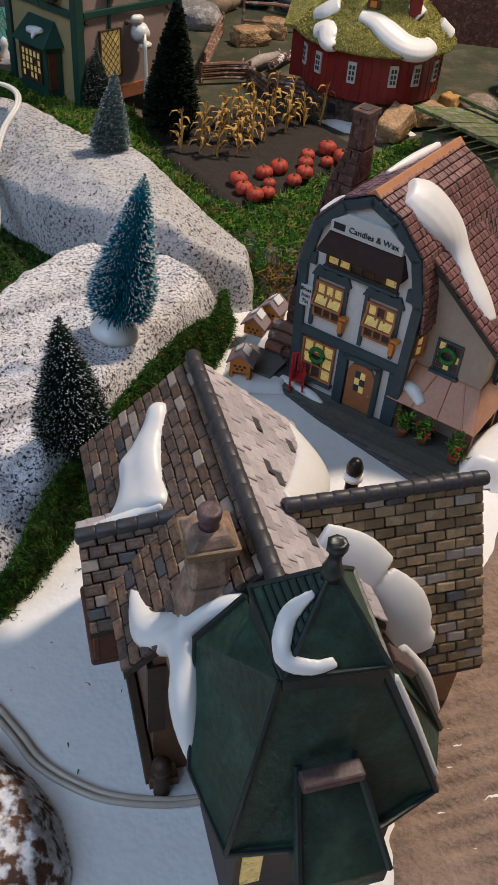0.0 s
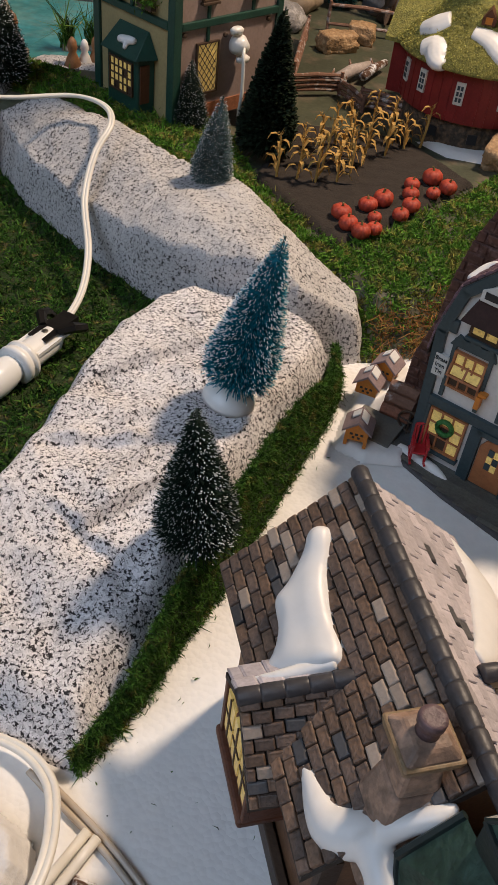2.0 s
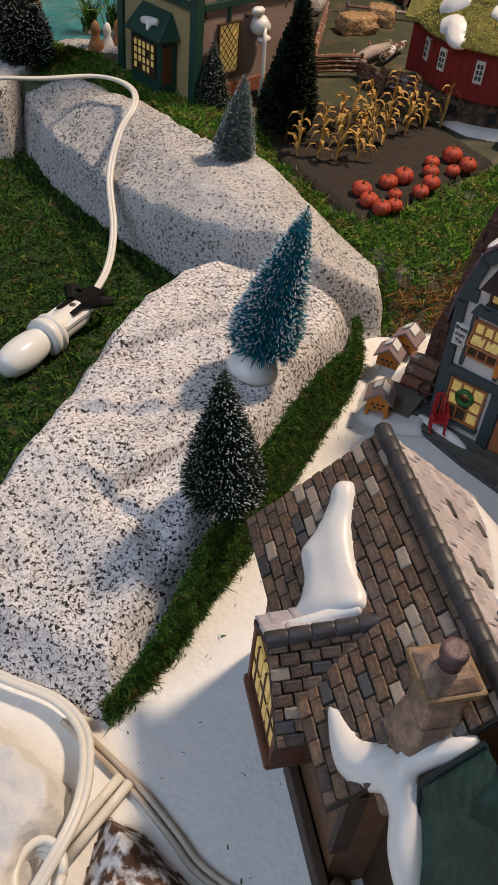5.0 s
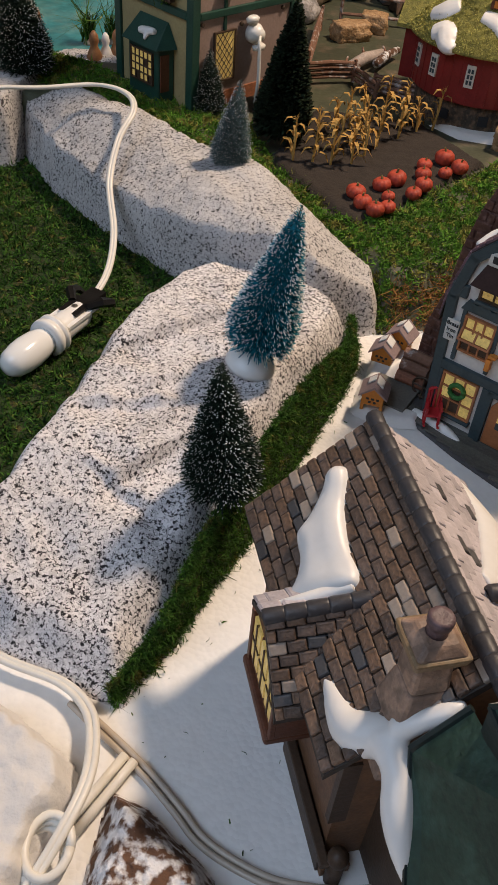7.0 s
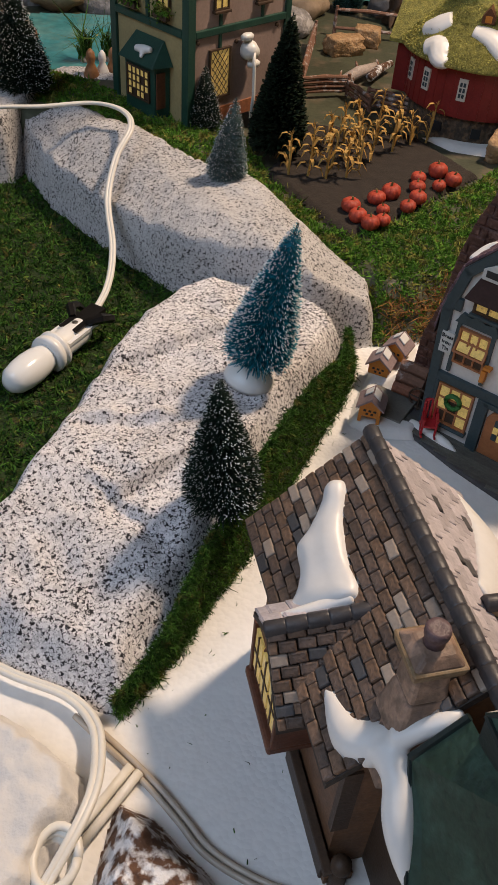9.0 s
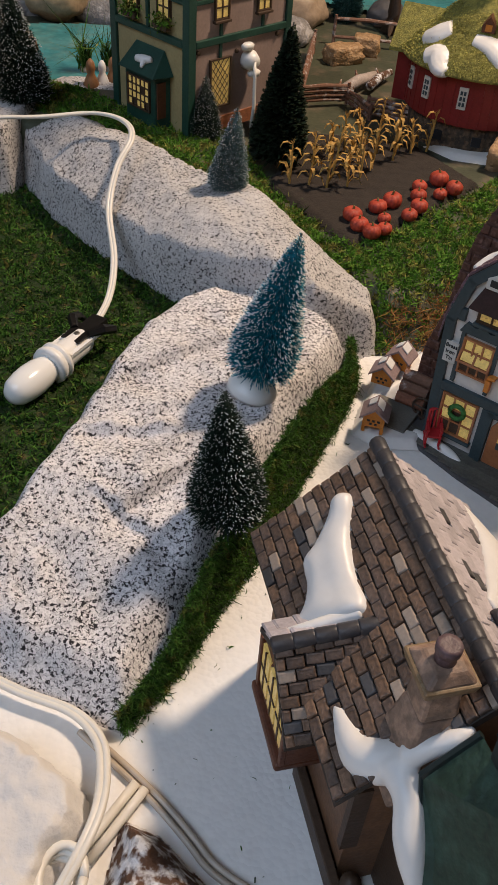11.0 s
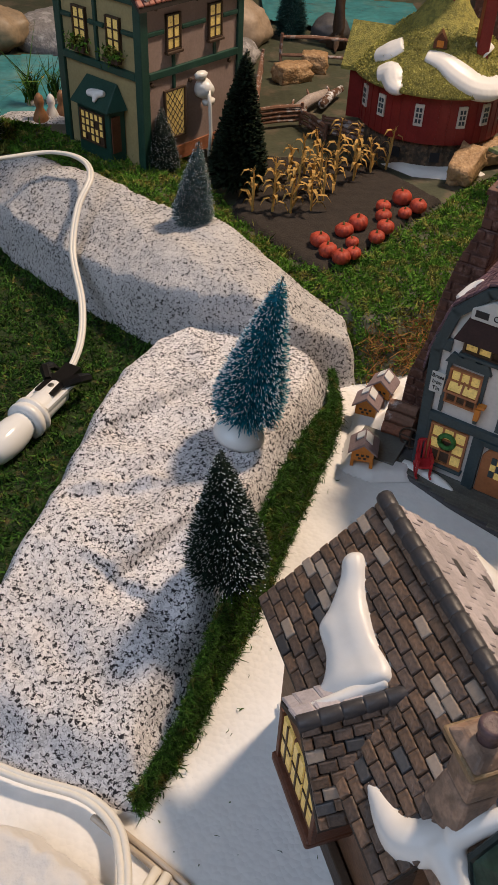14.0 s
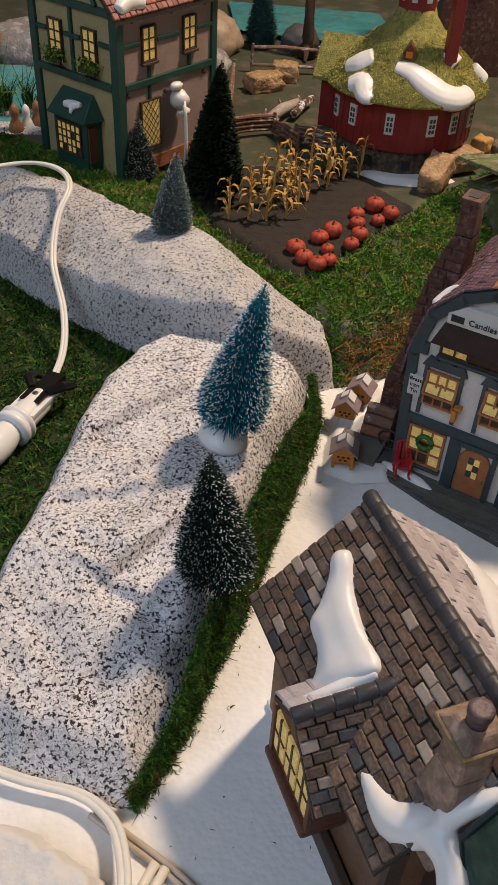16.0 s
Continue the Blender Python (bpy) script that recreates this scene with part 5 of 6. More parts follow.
for x in (0.0905, 0.105, 0.0755):
    part("roof_seam", Build().tube([(x, -0.0027, 0.0230), (0.5 * x + 0.5 * 0.086, 0.0123, 0.0403)], 0.0005, 5), COPPER, shop)
draped_snow(shop, [[((0.064, 0.004, 0.0300), 0.0020), ((0.072, 0.004, 0.0290), 0.0040), ((0.080, 0.000, 0.0255), 0.0026)]])
for x, y in ((0.1095, 0.000), (0.1095, 0.030), (0.068, 0.001)):
    part("porch_post", Build().box(x - 0.0018, x + 0.0018, y - 0.0018, y + 0.0018, 0.003, 0.0235), TIMBER, shop, bevel=0.0003)
# plank terrace round the shop
DK = [(-0.022, -0.006), (0.030, -0.0195), (0.096, -0.0305), (0.118, -0.012), (0.120, 0.075), (-0.016, 0.075)]
part("terrace_base", Build().slab(DK, 0.0, 0.0028), TILE_DARK, shop, bevel=0.0006)
for k in range(13):
    y0 = -0.030 + 0.0024 * k
    xa = max(-0.020, 0.030 - (y0 + 0.0195) / 0.0135 * 0.052) if y0 > -0.0195 else 0.030 + (-0.0195 - y0) / 0.011 * 0.066
    xb = 0.094 if y0 < -0.026 else 0.112
    part("plank", Build().box(xa + 0.001, xb, y0, y0 + 0.0021, 0.0026, 0.0038), DECK, shop)
draped_snow(shop, [[((-0.006, -0.0035, 0.0030), 0.0024), ((0.006, -0.0050, 0.0032), 0.0034), ((0.018, -0.0070, 0.0030), 0.0034), ((0.027, -0.0090, 0.0026), 0.0014)]])


# rocking chair, planters, log pile, gingerbread houses beside the shop
def rocking_chair(m):
    t = thing("rocking_chair", m, "small bright red rocking chair on the shop terrace", "chair")
    part("seat", Build().box(-0.0042, 0.0042, -0.0040, 0.0040, 0.0062, 0.0076), RED_TOY, t, bevel=0.0004)
    for x in (-0.0037, 0.0037):
        part("leg", Build().box(x - 0.0006, x + 0.0006, -0.0037, -0.0025, 0.001, 0.0110), RED_TOY, t)
        part("leg", Build().box(x - 0.0006, x + 0.0006, 0.0028, 0.0040, 0.001, 0.0065), RED_TOY, t)
        part("arm", Build().box(x - 0.0008, x + 0.0008, -0.0044, 0.0036, 0.0108, 0.0119), RED_TOY, t)
        part("rocker", Build().tube([(x, -0.0070, 0.0022), (x, -0.0035, 0.0008), (x, 0.0, 0.0005), (x, 0.0035, 0.0008), (x, 0.0070, 0.0022)], 0.0007, 6), RED_TOY, t)
        part("back_post", Build().tube([(x, 0.0036, 0.0065), (x, 0.0058, 0.0185)], 0.0007, 6), RED_TOY, t)
    part("back_rail", Build().tube([(-0.0037, 0.0058, 0.0183), (0, 0.0061, 0.0198), (0.0037, 0.0058, 0.0183)], 0.0009, 6), RED_TOY, t)
    for k in range(3):
        x = -0.0022 + 0.0022 * k
        part("back_slat", Build().tube([(x, 0.0038, 0.0076), (x, 0.0058, 0.0188)], 0.0007, 6), RED_TOY, t)
    return t


rocking_chair(pose(0.0475, 0.3795, 0.0045, 0, 0, -6))


def gingerbread_house(m, label, legs):
    t = thing("gingerbread_house", m, label, "model hut", "gingerbread houses")
    z = 0.004 if legs else 0.0
    part("wall", Build().prism([(-0.0060, z), (0.0060, z), (0.0060, z + 0.0070), (0, z + 0.0120), (-0.0060, z + 0.0070)], -0.0055, 0.0055), GINGER, t, bevel=0.0003)
    for s in (-1, 1):
        part("roof", Build().prism([(0, z + 0.0138), (s * 0.0080, z + 0.0068), (s * 0.0080, z + 0.0055), (0, z + 0.0120)], -0.0072, 0.0072), mat("pink_grey_roof", (0.27, 0.20, 0.20), 0.5, 0.2, 200, 0.2, 700), t, bevel=0.0003)
        part("snow", Build().prism([(s * 0.0004, z + 0.0148), (s * 0.0045, z + 0.0113), (s * 0.0044, z + 0.0101), (s * 0.0004, z + 0.0136)], -0.0018 - 0.0012 * s, 0.0045), CERAMIC_SNOW, t, bevel=0.0008)
    for x in (-0.0028, 0.0, 0.0028):
        part("opening", Build().box(x - 0.0008, x + 0.0008, -0.0058, -0.0050, z + 0.0038, z + 0.0050), INK, t)
        if abs(x) > 0:
            part("opening", Build().box(x * 0.5 - 0.0007, x * 0.5 + 0.0007, -0.0058, -0.0050, z + 0.0016, z + 0.0028), INK, t)
    for x in ((-0.0052, 0.0052) if legs else ()):
        for y in (-0.0046, 0.0046):
            part("leg", Build().box(x - 0.0009, x + 0.0009, y - 0.0009, y + 0.0009, 0, z + 0.001), GINGER, t)
    return t


gingerbread_house(pose(0.0160, 0.3890, 0.0050, 0, 0, -14), "tiny orange gingerbread house on legs in the snow", True)
gingerbread_house(pose(0.0245, 0.4300, 0.0075, 0, 0, -22), "tiny orange gingerbread house with a snowy roof", False)
gingerbread_house(pose(0.0350, 0.4420, 0.0110, 0, 0, -30), "tiny orange gingerbread house with a snowy roof beside the bank", False)
tagged(part("snow_mound", mound([(0.004, 0.386), (0.020, 0.376), (0.041, 0.376), (0.046, 0.388), (0.030, 0.396), (0.026, 0.415), (0.040, 0.425), (0.056, 0.448), (0.046, 0.464), (0.024, 0.447), (0.010, 0.410)], 0.0012,
                                lambda X, Y, D: (0.0050 + 0.005 * smoothstep((Y - 0.41) / 0.03)) * smoothstep((D + 0.001) / 0.006) + 0.0003 * wobble(X, Y, 120, 6.0), 0.001), CERAMIC_SNOW, smooth=True),
       "white ceramic snow mound under the tiny houses", "snow mound")
logs = thing("log_pile", pose(0.034, 0.407, 0.003, 0, 0, -30), "pile of brown split logs against the brick chimney", "log pile")
part("plank_path", Build().box(-0.016, 0.010, -0.020, 0.004, -0.003, 0.003), DECK, logs, bevel=0.0005)
rnd = random.Random(4)
for k, (y, z) in enumerate(((0.004, 0.0065), (0.0105, 0.0065), (0.017, 0.0065), (0.0072, 0.0125), (0.0138, 0.0125), (0.0105, 0.018))):
    part("log", Build().tube([(-0.006, y, z), (0.0, y + 0.0006, z), (0.011, y, z)], [0.0034, 0.0036, 0.0033], 9), LOG if k % 2 else mat("red_brown_log", (0.24, 0.10, 0.06), 0.7, 0.35, 150, 0.6, 600), logs)
wheel = [(0.0065 * math.cos(a), 0, 0.0065 * math.sin(a)) for a in np.linspace(0, 2 * math.pi, 19)]
wl = thing("cart_wheel", pose(0.0445, 0.4010, 0.0110, 0, 0, -36), "dark iron spoked wheel leaning on the shop", "wheel")
part("rim", Build().tube(wheel, 0.0007, 6), TIMBER_DARK, wl)
part("spoke", Build().tube([(-0.0065, 0, 0), (0.0065, 0, 0)], 0.0005, 5), TIMBER_DARK, wl)
part("spoke", Build().tube([(0, 0, -0.0105), (0, 0, 0.0065)], 0.0006, 5), TIMBER_DARK, wl)
for k, (u, v) in enumerate(((0.0745, -0.0040), (0.0860, -0.0030), (0.1060, -0.0060))):
    p = shop.matrix_basis @ Vector((u, v, 0.0038))
    pl = thing("potted_plant", Matrix.Translation(p), "tiny green potted plant with red flowers on the terrace", "plant", "terrace plants")
    part("pot", Build().lathe([(0.0024, 0), (0.0032, 0.0050), (0.0035, 0.0055), (0.0028, 0.0056)], 12), mat("terracotta", (0.36, 0.13, 0.06), 0.6, 0.2, 200, 0.2, 700), pl, smooth=True)
    rr = np.random.default_rng(70 + k)
    P = rr.normal(size=(160, 3)) * np.array([0.0022, 0.0022, 0.0032]) + np.array([0, 0, 0.0105])
    part("foliage", tufts(P, rr.normal(size=(160, 3)), 0.0030, 0.0012, 0.4, 80 + k), MOSS_BRIGHT, pl)
    if k in (1, 2):
        part("flowers", tufts(P[:40] * np.array([1.2, 1.2, 1.0]), rr.normal(size=(40, 3)), 0.0020, 0.0016, 0.4, 90 + k), RED_TOY, pl)
tagged(part("snow_mound", mound([(0.128, 0.312), (0.131, 0.333), (0.150, 0.352), (0.175, 0.372), (0.26, 0.40), (0.26, 0.335), (0.170, 0.322), (0.150, 0.304)], 0.002,
                                lambda X, Y, D: 0.012 * smoothstep((D + 0.002) / 0.012) + 0.0010 * wobble(X, Y, 60, 8.0), 0.002), CERAMIC_SNOW, smooth=True), "white ceramic snow mound beside the porch", "snow mound")


# ---------------------------------------------------------------- green-framed house by the pond
# local axes: x along the side wall, y along the gable front, from the corner post
inn = thing("timber_house", Matrix(((0.69, -0.724, 0, -0.112), (0.724, 0.69, 0, 0.651), (0, 0, 1, 0.054), (0, 0, 0, 1))), "ceramic house with dark green timber frame and lit windows", "model house")
LX, LY, HB, HE = 0.100, 0.086, 0.066, 0.116
part("side_wall", Build().box(0.0, LX, 0.0, 0.004, 0, HE), GHOUSE_WALL2, inn)
part("gable_wall", Build().prism([(0.0, 0.0), (LY, 0.0), (LY, HE), (LY / 2, HE + 0.040), (0.0, HE)], 0.0005, 0.004, Matrix(((0, 1, 0, 0), (1, 0, 0, 0), (0, 0, 1, 0), (0, 0, 0, 1)))), GHOUSE_WALL, inn)
part("back_wall", Build().box(LX - 0.004, LX, 0.004, LY, 0, HE).box(0.004, LX - 0.004, LY - 0.004, LY, 0, HE), GHOUSE_WALL2, inn)
part("brick_foot", Build().box(0.022, LX + 0.001, -0.0012, 0.002, 0.0, 0.010), mat("orange_brick", (0.30, 0.115, 0.055), 0.6, 0.4, 260, 0.5, 800), inn, "low orange brick base")


def beam(x0, x1, y0, y1, z0, z1):
    part("beam", Build().box(x0, x1, y0, y1, z0, z1), GHOUSE_GREEN, inn, bevel=0.0006)


beam(-0.0022, 0.0050, -0.0022, 0.0050, 0.0, HE)
beam(LX - 0.004, LX + 0.002, -0.0020, 0.004, 0.0, HE)
beam(-0.0018, 0.004, LY - 0.005, LY + 0.002, 0.0, HE)
beam(0.005, LX - 0.004, -0.0024, 0.002, HB - 0.003, HB + 0.002)
beam(-0.0024, 0.002, 0.005, LY - 0.005, HB - 0.003, HB + 0.002)
beam(0.005, LX - 0.004, -0.0020, 0.002, HE - 0.005, HE)
beam(-0.0020, 0.002, 0.005, LY - 0.005, HE - 0.005, HE)
for z in (0.091,):
    for x0, x1 in ((0.005, 0.021), (0.038, 0.062), (0.080, LX - 0.004)):
        beam(x0, x1, -0.0016, 0.002, z, z + 0.003)
    for y0, y1 in ((0.005, 0.018), (0.036, 0.052), (0.070, LY - 0.005)):
        beam(-0.0016, 0.002, y0, y1, z, z + 0.003)
for x in (0.0285,):
    beam(x, x + 0.0025, -0.0016, 0.002, 0.053, HB - 0.003)
for x in (0.0285, 0.0705):
    beam(x, x + 0.0025, -0.0016, 0.002, 0.110, HE - 0.005)
    beam(x, x + 0.0025, -0.0016, 0.002, HB + 0.002, 0.080)
for y in (0.043,):
    beam(-0.0016, 0.002, y, y + 0.003, HB + 0.002, HE - 0.005)
# gable framing
gm = Matrix(((0, 1, 0, 0), (1, 0, 0, 0), (0, 0, 1, 0), (0, 0, 0, 1)))
for (y0, z0), (y1, z1) in (((0.0, HE), (LY / 2, HE + 0.040)), ((LY, HE), (LY / 2, HE + 0.040)), ((LY / 2, HE), (LY / 2, HE + 0.038)), ((0.018, HE), (0.030, HE + 0.024)), ((0.066, HE), (0.055, HE + 0.024))):
    part("beam", Build().tube([(-0.001, y0, z0), (-0.001, y1, z1)], 0.0018, 6), GHOUSE_GREEN, inn)
for x, seed in ((0.0297, 1), (0.0717, 2)):
    window_unit(inn, Matrix.Translation((x, -0.0006, 0.0800)), 0.0118, 0.0215, 2, 3, TIMBER_DARK, 0.0, seed, TIMBER_DARK)
window_unit(inn, Matrix.Translation((0.0297, -0.0006, 0.0190)), 0.0185, 0.0330, 1, 1, TIMBER_DARK, 0.0, 3, leaded=True)
for x, z in ((0.008, 0.060), (0.046, 0.055), (0.053, 0.108), (0.088, 0.060), (0.088, 0.108), (0.014, 0.108)):
    part("beam_end", Build().lathe([(0.0016, 0), (0.0016, 0.0016), (0.0008, 0.0020)], 8, Matrix.Translation((x, 0.0, z)) @ pose(0, 0, 0, 90, 0, 0)), TIMBER_DARK, inn)
for y, seed in ((0.0260, 4), (0.0610, 5)):
    win = window_unit(inn, Matrix.Translation((-0.0006, y, 0.0790)) @ pose(0, 0, 0, 0, 0, -90), 0.0118, 0.0205, 2, 3, TIMBER_DARK, 0.0, seed)
    rr = np.random.default_rng(seed)
    P = rr.normal(size=(240, 3)) * np.array([0.0050, 0.0018, 0.0028]) + np.array([0, -0.0035, -0.0020])
    part("planter", Build().box(-0.008, 0.008, -0.0052, -0.001, -0.0075, -0.0035), TIMBER_DARK, win)
    part("foliage", tufts(P, rr.normal(size=(240, 3)), 0.0030, 0.0013, 0.4, 100 + seed), MOSS_BRIGHT, win)
# bay window with slate hood
bay = part("bay_window", Build().slab([(0.0, 0.020), (-0.012, 0.024), (-0.012, 0.058), (0.0, 0.064)], 0.002, 0.040), GHOUSE_GREEN, inn, bevel=0.0008)
window_unit(inn, Matrix.Translation((-0.0122, 0.0415, 0.0140)) @ pose(0, 0, 0, 0, 0, -90), 0.0240, 0.0210, 5, 4, TIMBER_DARK, 0.1, 8)
part("bay_side", Build().box(-0.0115, -0.0015, 0.0212, 0.0222, 0.010, 0.036, ), TIMBER, inn)
part("bay_hood", Build().hull([(0.0, 0.016, 0.040), (-0.0165, 0.021, 0.040), (-0.0165, 0.061, 0.040), (0.0, 0.068, 0.040)], [(0.0, 0.026, 0.056), (-0.001, 0.026, 0.056), (-0.001, 0.058, 0.056), (0.0, 0.058, 0.056)]), GHOUSE_GREEN, inn, "dark slate-green hood", bevel=0.0006)
draped_snow(inn, [[((-0.009, 0.030, 0.0500), 0.0022), ((-0.010, 0.038, 0.0490), 0.0032), ((-0.011, 0.046, 0.0480), 0.0026)], [((-0.010, 0.038, 0.0490), 0.0028), ((-0.0145, 0.036, 0.0440), 0.0014)]])
# tiled roof, ridge along the side wall
for s, y0 in ((1, -0.006), (-1, LY + 0.006)):
    part("roof", Build().prism([(y0, HE - 0.004), (LY / 2, HE + 0.044), (LY / 2, HE + 0.041), (y0, HE - 0.007)], -0.006, LX + 0.006, gm), ROOF_BED, inn)
plane = frame_of((-0.006, LY / 2, HE + 0.044), (1, 0, 0), (0, -LY / 2 - 0.006, -0.048))
if plane.col[2].z < 0:
    plane = frame_of((LX + 0.006, LY / 2, HE + 0.044), (-1, 0, 0), (0, -LY / 2 - 0.006, -0.048))
tiles(inn, plane, LX + 0.012, math.hypot(LY / 2 + 0.006, 0.048), 22, 13, lambda r: RED_TILE, 71, joined="tile_slope")
draped_snow(inn, [[((0.0, -0.003, HE + 0.001), 0.0040), ((0.012, 0.000, HE + 0.004), 0.0060), ((0.024, -0.003, HE + 0.002), 0.0045)], [((0.012, 0.001, HE + 0.005), 0.0060), ((0.016, 0.010, HE + 0.013), 0.0040)]])
# in-line lamp socket pushed into the side wall, its cord going down
sock = thing("light_socket", inn.matrix_basis @ pose(0.0560, -0.002, 0.0480), "white lamp socket clipped into the house wall", "light socket")
part("collar", Build().lathe([(0.0072, 0.0), (0.0072, 0.0040), (0.0055, 0.0070), (0.0040, 0.0100)], 18, pose(0, 0, 0, 90, 0, 0)), WHITE, sock, smooth=True)
part("clip", Build().lathe([(0.0040, 0), (0.0046, 0.0030), (0.0030, 0.0045)], 12, Matrix.Translation((-0.003, -0.003, 0.0080)) @ Matrix.Diagonal((1.3, 0.8, 1, 1))), WHITE, sock, smooth=True)
part("clip", Build().lathe([(0.0044, 0), (0.0050, 0.0030), (0.0030, 0.0045)], 12, Matrix.Translation((0.004, -0.004, -0.0120)) @ Matrix.Diagonal((1.2, 0.8, 1, 1))), WHITE, sock, smooth=True)
part("cord", Build().tube([(-0.001, -0.009, 0.0), (-0.003, -0.012, -0.010), (-0.002, -0.012, -0.030), (-0.005, -0.013, -0.047)], 0.0014, 8), CORD, sock, smooth=True)

# ---------------------------------------------------------------- round red barn
barn = thing("round_barn", pose(0.124, 0.777, 0.028) @ Matrix.Diagonal((0.86, 0.86, 0.97, 1)), "ceramic round red barn with an olive straw roof and snow", "model barn")
part("foundation", Build().lathe([(0.066, 0), (0.0665, 0.014), (0.0655, 0.028)], 32), RUBBLE, barn, "rubble stone base")
part("wall", Build().lathe([(0.0705, 0.024), (0.0705, 0.068)], 48), RED, barn)
for k in range(48):
    a = 2 * math.pi * k / 48
    part("batten", Build().box(0.0700, 0.0710, -0.0004, 0.0004, 0.024, 0.066, pose(0, 0, 0, 0, 0, math.degrees(a))), RED, barn)
roof_prof = [(0.0800, 0.0640), (0.0805, 0.0660), (0.0640, 0.0800), (0.0450, 0.0945), (0.0445, 0.0965), (0.0300, 0.1065), (0.0200, 0.1180), (0.0180, 0.1240)]
part("roof", Build().lathe(roof_prof, 64), THATCH, barn, "olive straw-textured conical roof", smooth=True)
rr = np.random.default_rng(55)
k = 15000
s = np.sqrt(rr.uniform(0.05, 1, k))
a = rr.uniform(0, 2 * math.pi, k)
r = 0.018 + (0.0805 - 0.018) * s
z = np.interp(r, [q[0] for q in roof_prof[::-1]][:-1], [q[1] for q in roof_prof[::-1]][:-1])
P = np.stack([r * np.cos(a), r * np.sin(a), z], 1)
N = np.stack([np.cos(a) * 0.95, np.sin(a) * 0.95, np.full(k, 0.15)], 1)
tagged(part("straw", tufts(P, N, 0.0017, 0.0009, 0.55, 56), mat("olive_straw", (0.34, 0.31, 0.075), 0.8, 0.3, 90, 0, 400, island=0.4), barn), kind="stuff")
for ang in (-167.5, -144.5, -112.5, -80, -59.5, -36):
    m = pose(0, 0, 0, 0, 0, ang + 90) @ Matrix.Translation((0, -0.0708, 0.0385))
    w = part("window", Build().box(-0.0042, 0.0042, -0.0012, 0.001, 0, 0.0175), mat("off_white_trim", (0.60, 0.57, 0.50), 0.5, 0.1, 200, 0.1, 700), barn, m=m)
    for zz in (0.0025, 0.0070, 0.0115):
        for x in (-0.0016, 0.0016):
            part("pane", Build().box(x - 0.0011, x + 0.0011, -0.0016, -0.0008, zz, zz + 0.0032), TEAL, w)
for ang in (-128, -95, -70, -45):
    part("base_window", Build().box(-0.0045, 0.0045, -0.0672, -0.064, 0.008, 0.016, pose(0, 0, 0, 0, 0, ang + 90)), INK if ang != -70 else SIGN, barn)
part("cupola", Build().lathe([(0.0185, 0.118), (0.0185, 0.150)], 8), RED, barn)
part("cupola_roof", Build().lathe([(0.023, 0.150), (0.010, 0.163), (0.002, 0.172)], 8), THATCH, barn)
for ang in (-160, -115, -70, -25):
    part("cupola_window", Build().box(-0.0025, 0.0025, -0.0186, -0.0168, 0.130, 0.142, pose(0, 0, 0, 0, 0, ang + 90)), SIGN, barn)
part("chimney", Build().box(0.022, 0.033, -0.045, -0.034, 0.085, 0.170), RED, barn, "square dark red chimney", bevel=0.0006)
dm = pose(0, 0, 0, 0, 0, -106 + 90) @ Matrix.Translation((0, -0.044, 0.094))
part("roof_vent", Build().prism([(-0.006, 0.0), (0.006, 0.0), (0.006, 0.005), (0, 0.012), (-0.006, 0.005)], -0.004, 0.012, dm), TIMBER, barn, "small brown gabled vent")
part("roof_vent_glow", Build().box(-0.003, 0.003, -0.0046, -0.0038, 0.001, 0.006, dm), GINGER, barn)
part("annex", Build().prism([(-0.022, 0.02), (0.022, 0.02), (0.022, 0.066), (0, 0.090), (-0.022, 0.066)], 0.0, 0.080, pose(0, 0, 0, 0, 0, 65)), RED, barn)
for sx in (-1, 1):
    part("annex_roof", Build().prism([(0, 0.095), (sx * 0.028, 0.064), (sx * 0.028, 0.061), (0, 0.090)], 0.0, 0.088, pose(0, 0, 0, 0, 0, 65)), THATCH, barn)


def barn_snow(strand):
    out = []
    for ang, r, rad in strand:
        z = float(np.interp(r, [q[0] for q in roof_prof[::-1]][:-1], [q[1] for q in roof_prof[::-1]][:-1]))
        out.append(((r * math.cos(radians(ang)), r * math.sin(radians(ang)), z - rad * 0.75), rad * 1.95))
    return out


draped_snow(barn, [barn_snow([(-118, 0.050, 0.0040), (-100, 0.052, 0.0060), (-86, 0.060, 0.0075), (-74, 0.068, 0.0075), (-62, 0.071, 0.0070), (-50, 0.070, 0.0055)])], out=(0.0, -0.35, 0.94), flat=0.55)
draped_snow(barn, [barn_snow([(-150, 0.072, 0.0050), (-140, 0.066, 0.0070), (-132, 0.074, 0.0060), (-126, 0.078, 0.0030)])], out=(0.0, -0.35, 0.94), flat=0.55)
draped_snow(barn, [barn_snow([(-168, 0.062, 0.0050), (-158, 0.054, 0.0065), (-148, 0.046, 0.0050)])], out=(0.0, -0.35, 0.94), flat=0.55)
draped_snow(barn, [barn_snow([(-20, 0.060, 0.0040), (-16, 0.072, 0.0045)])])
draped_snow(barn, [barn_snow([(-54, 0.040, 0.0040), (-48, 0.050, 0.0050)])])
tagged(part("snow_drift", mound([(0.075, 0.735), (0.100, 0.708), (0.140, 0.700), (0.165, 0.715), (0.150, 0.735), (0.100, 0.735)], 0.002, lambda X, Y, D: 0.027 + 0.005 * smoothstep((D + 0.002) / 0.01), 0.002), CERAMIC_SNOW, smooth=True), "white snow drift at the barn's foot", "snow")
far_house = thing("brick_house", pose(0.285, 1.02, 0.028, 0, 0, -8), "dark brown brick house far behind the barn", "model house")
part("wall", Build().box(-0.07, 0.09, -0.03, 0.06, 0, 0.17), BRICK, far_house)
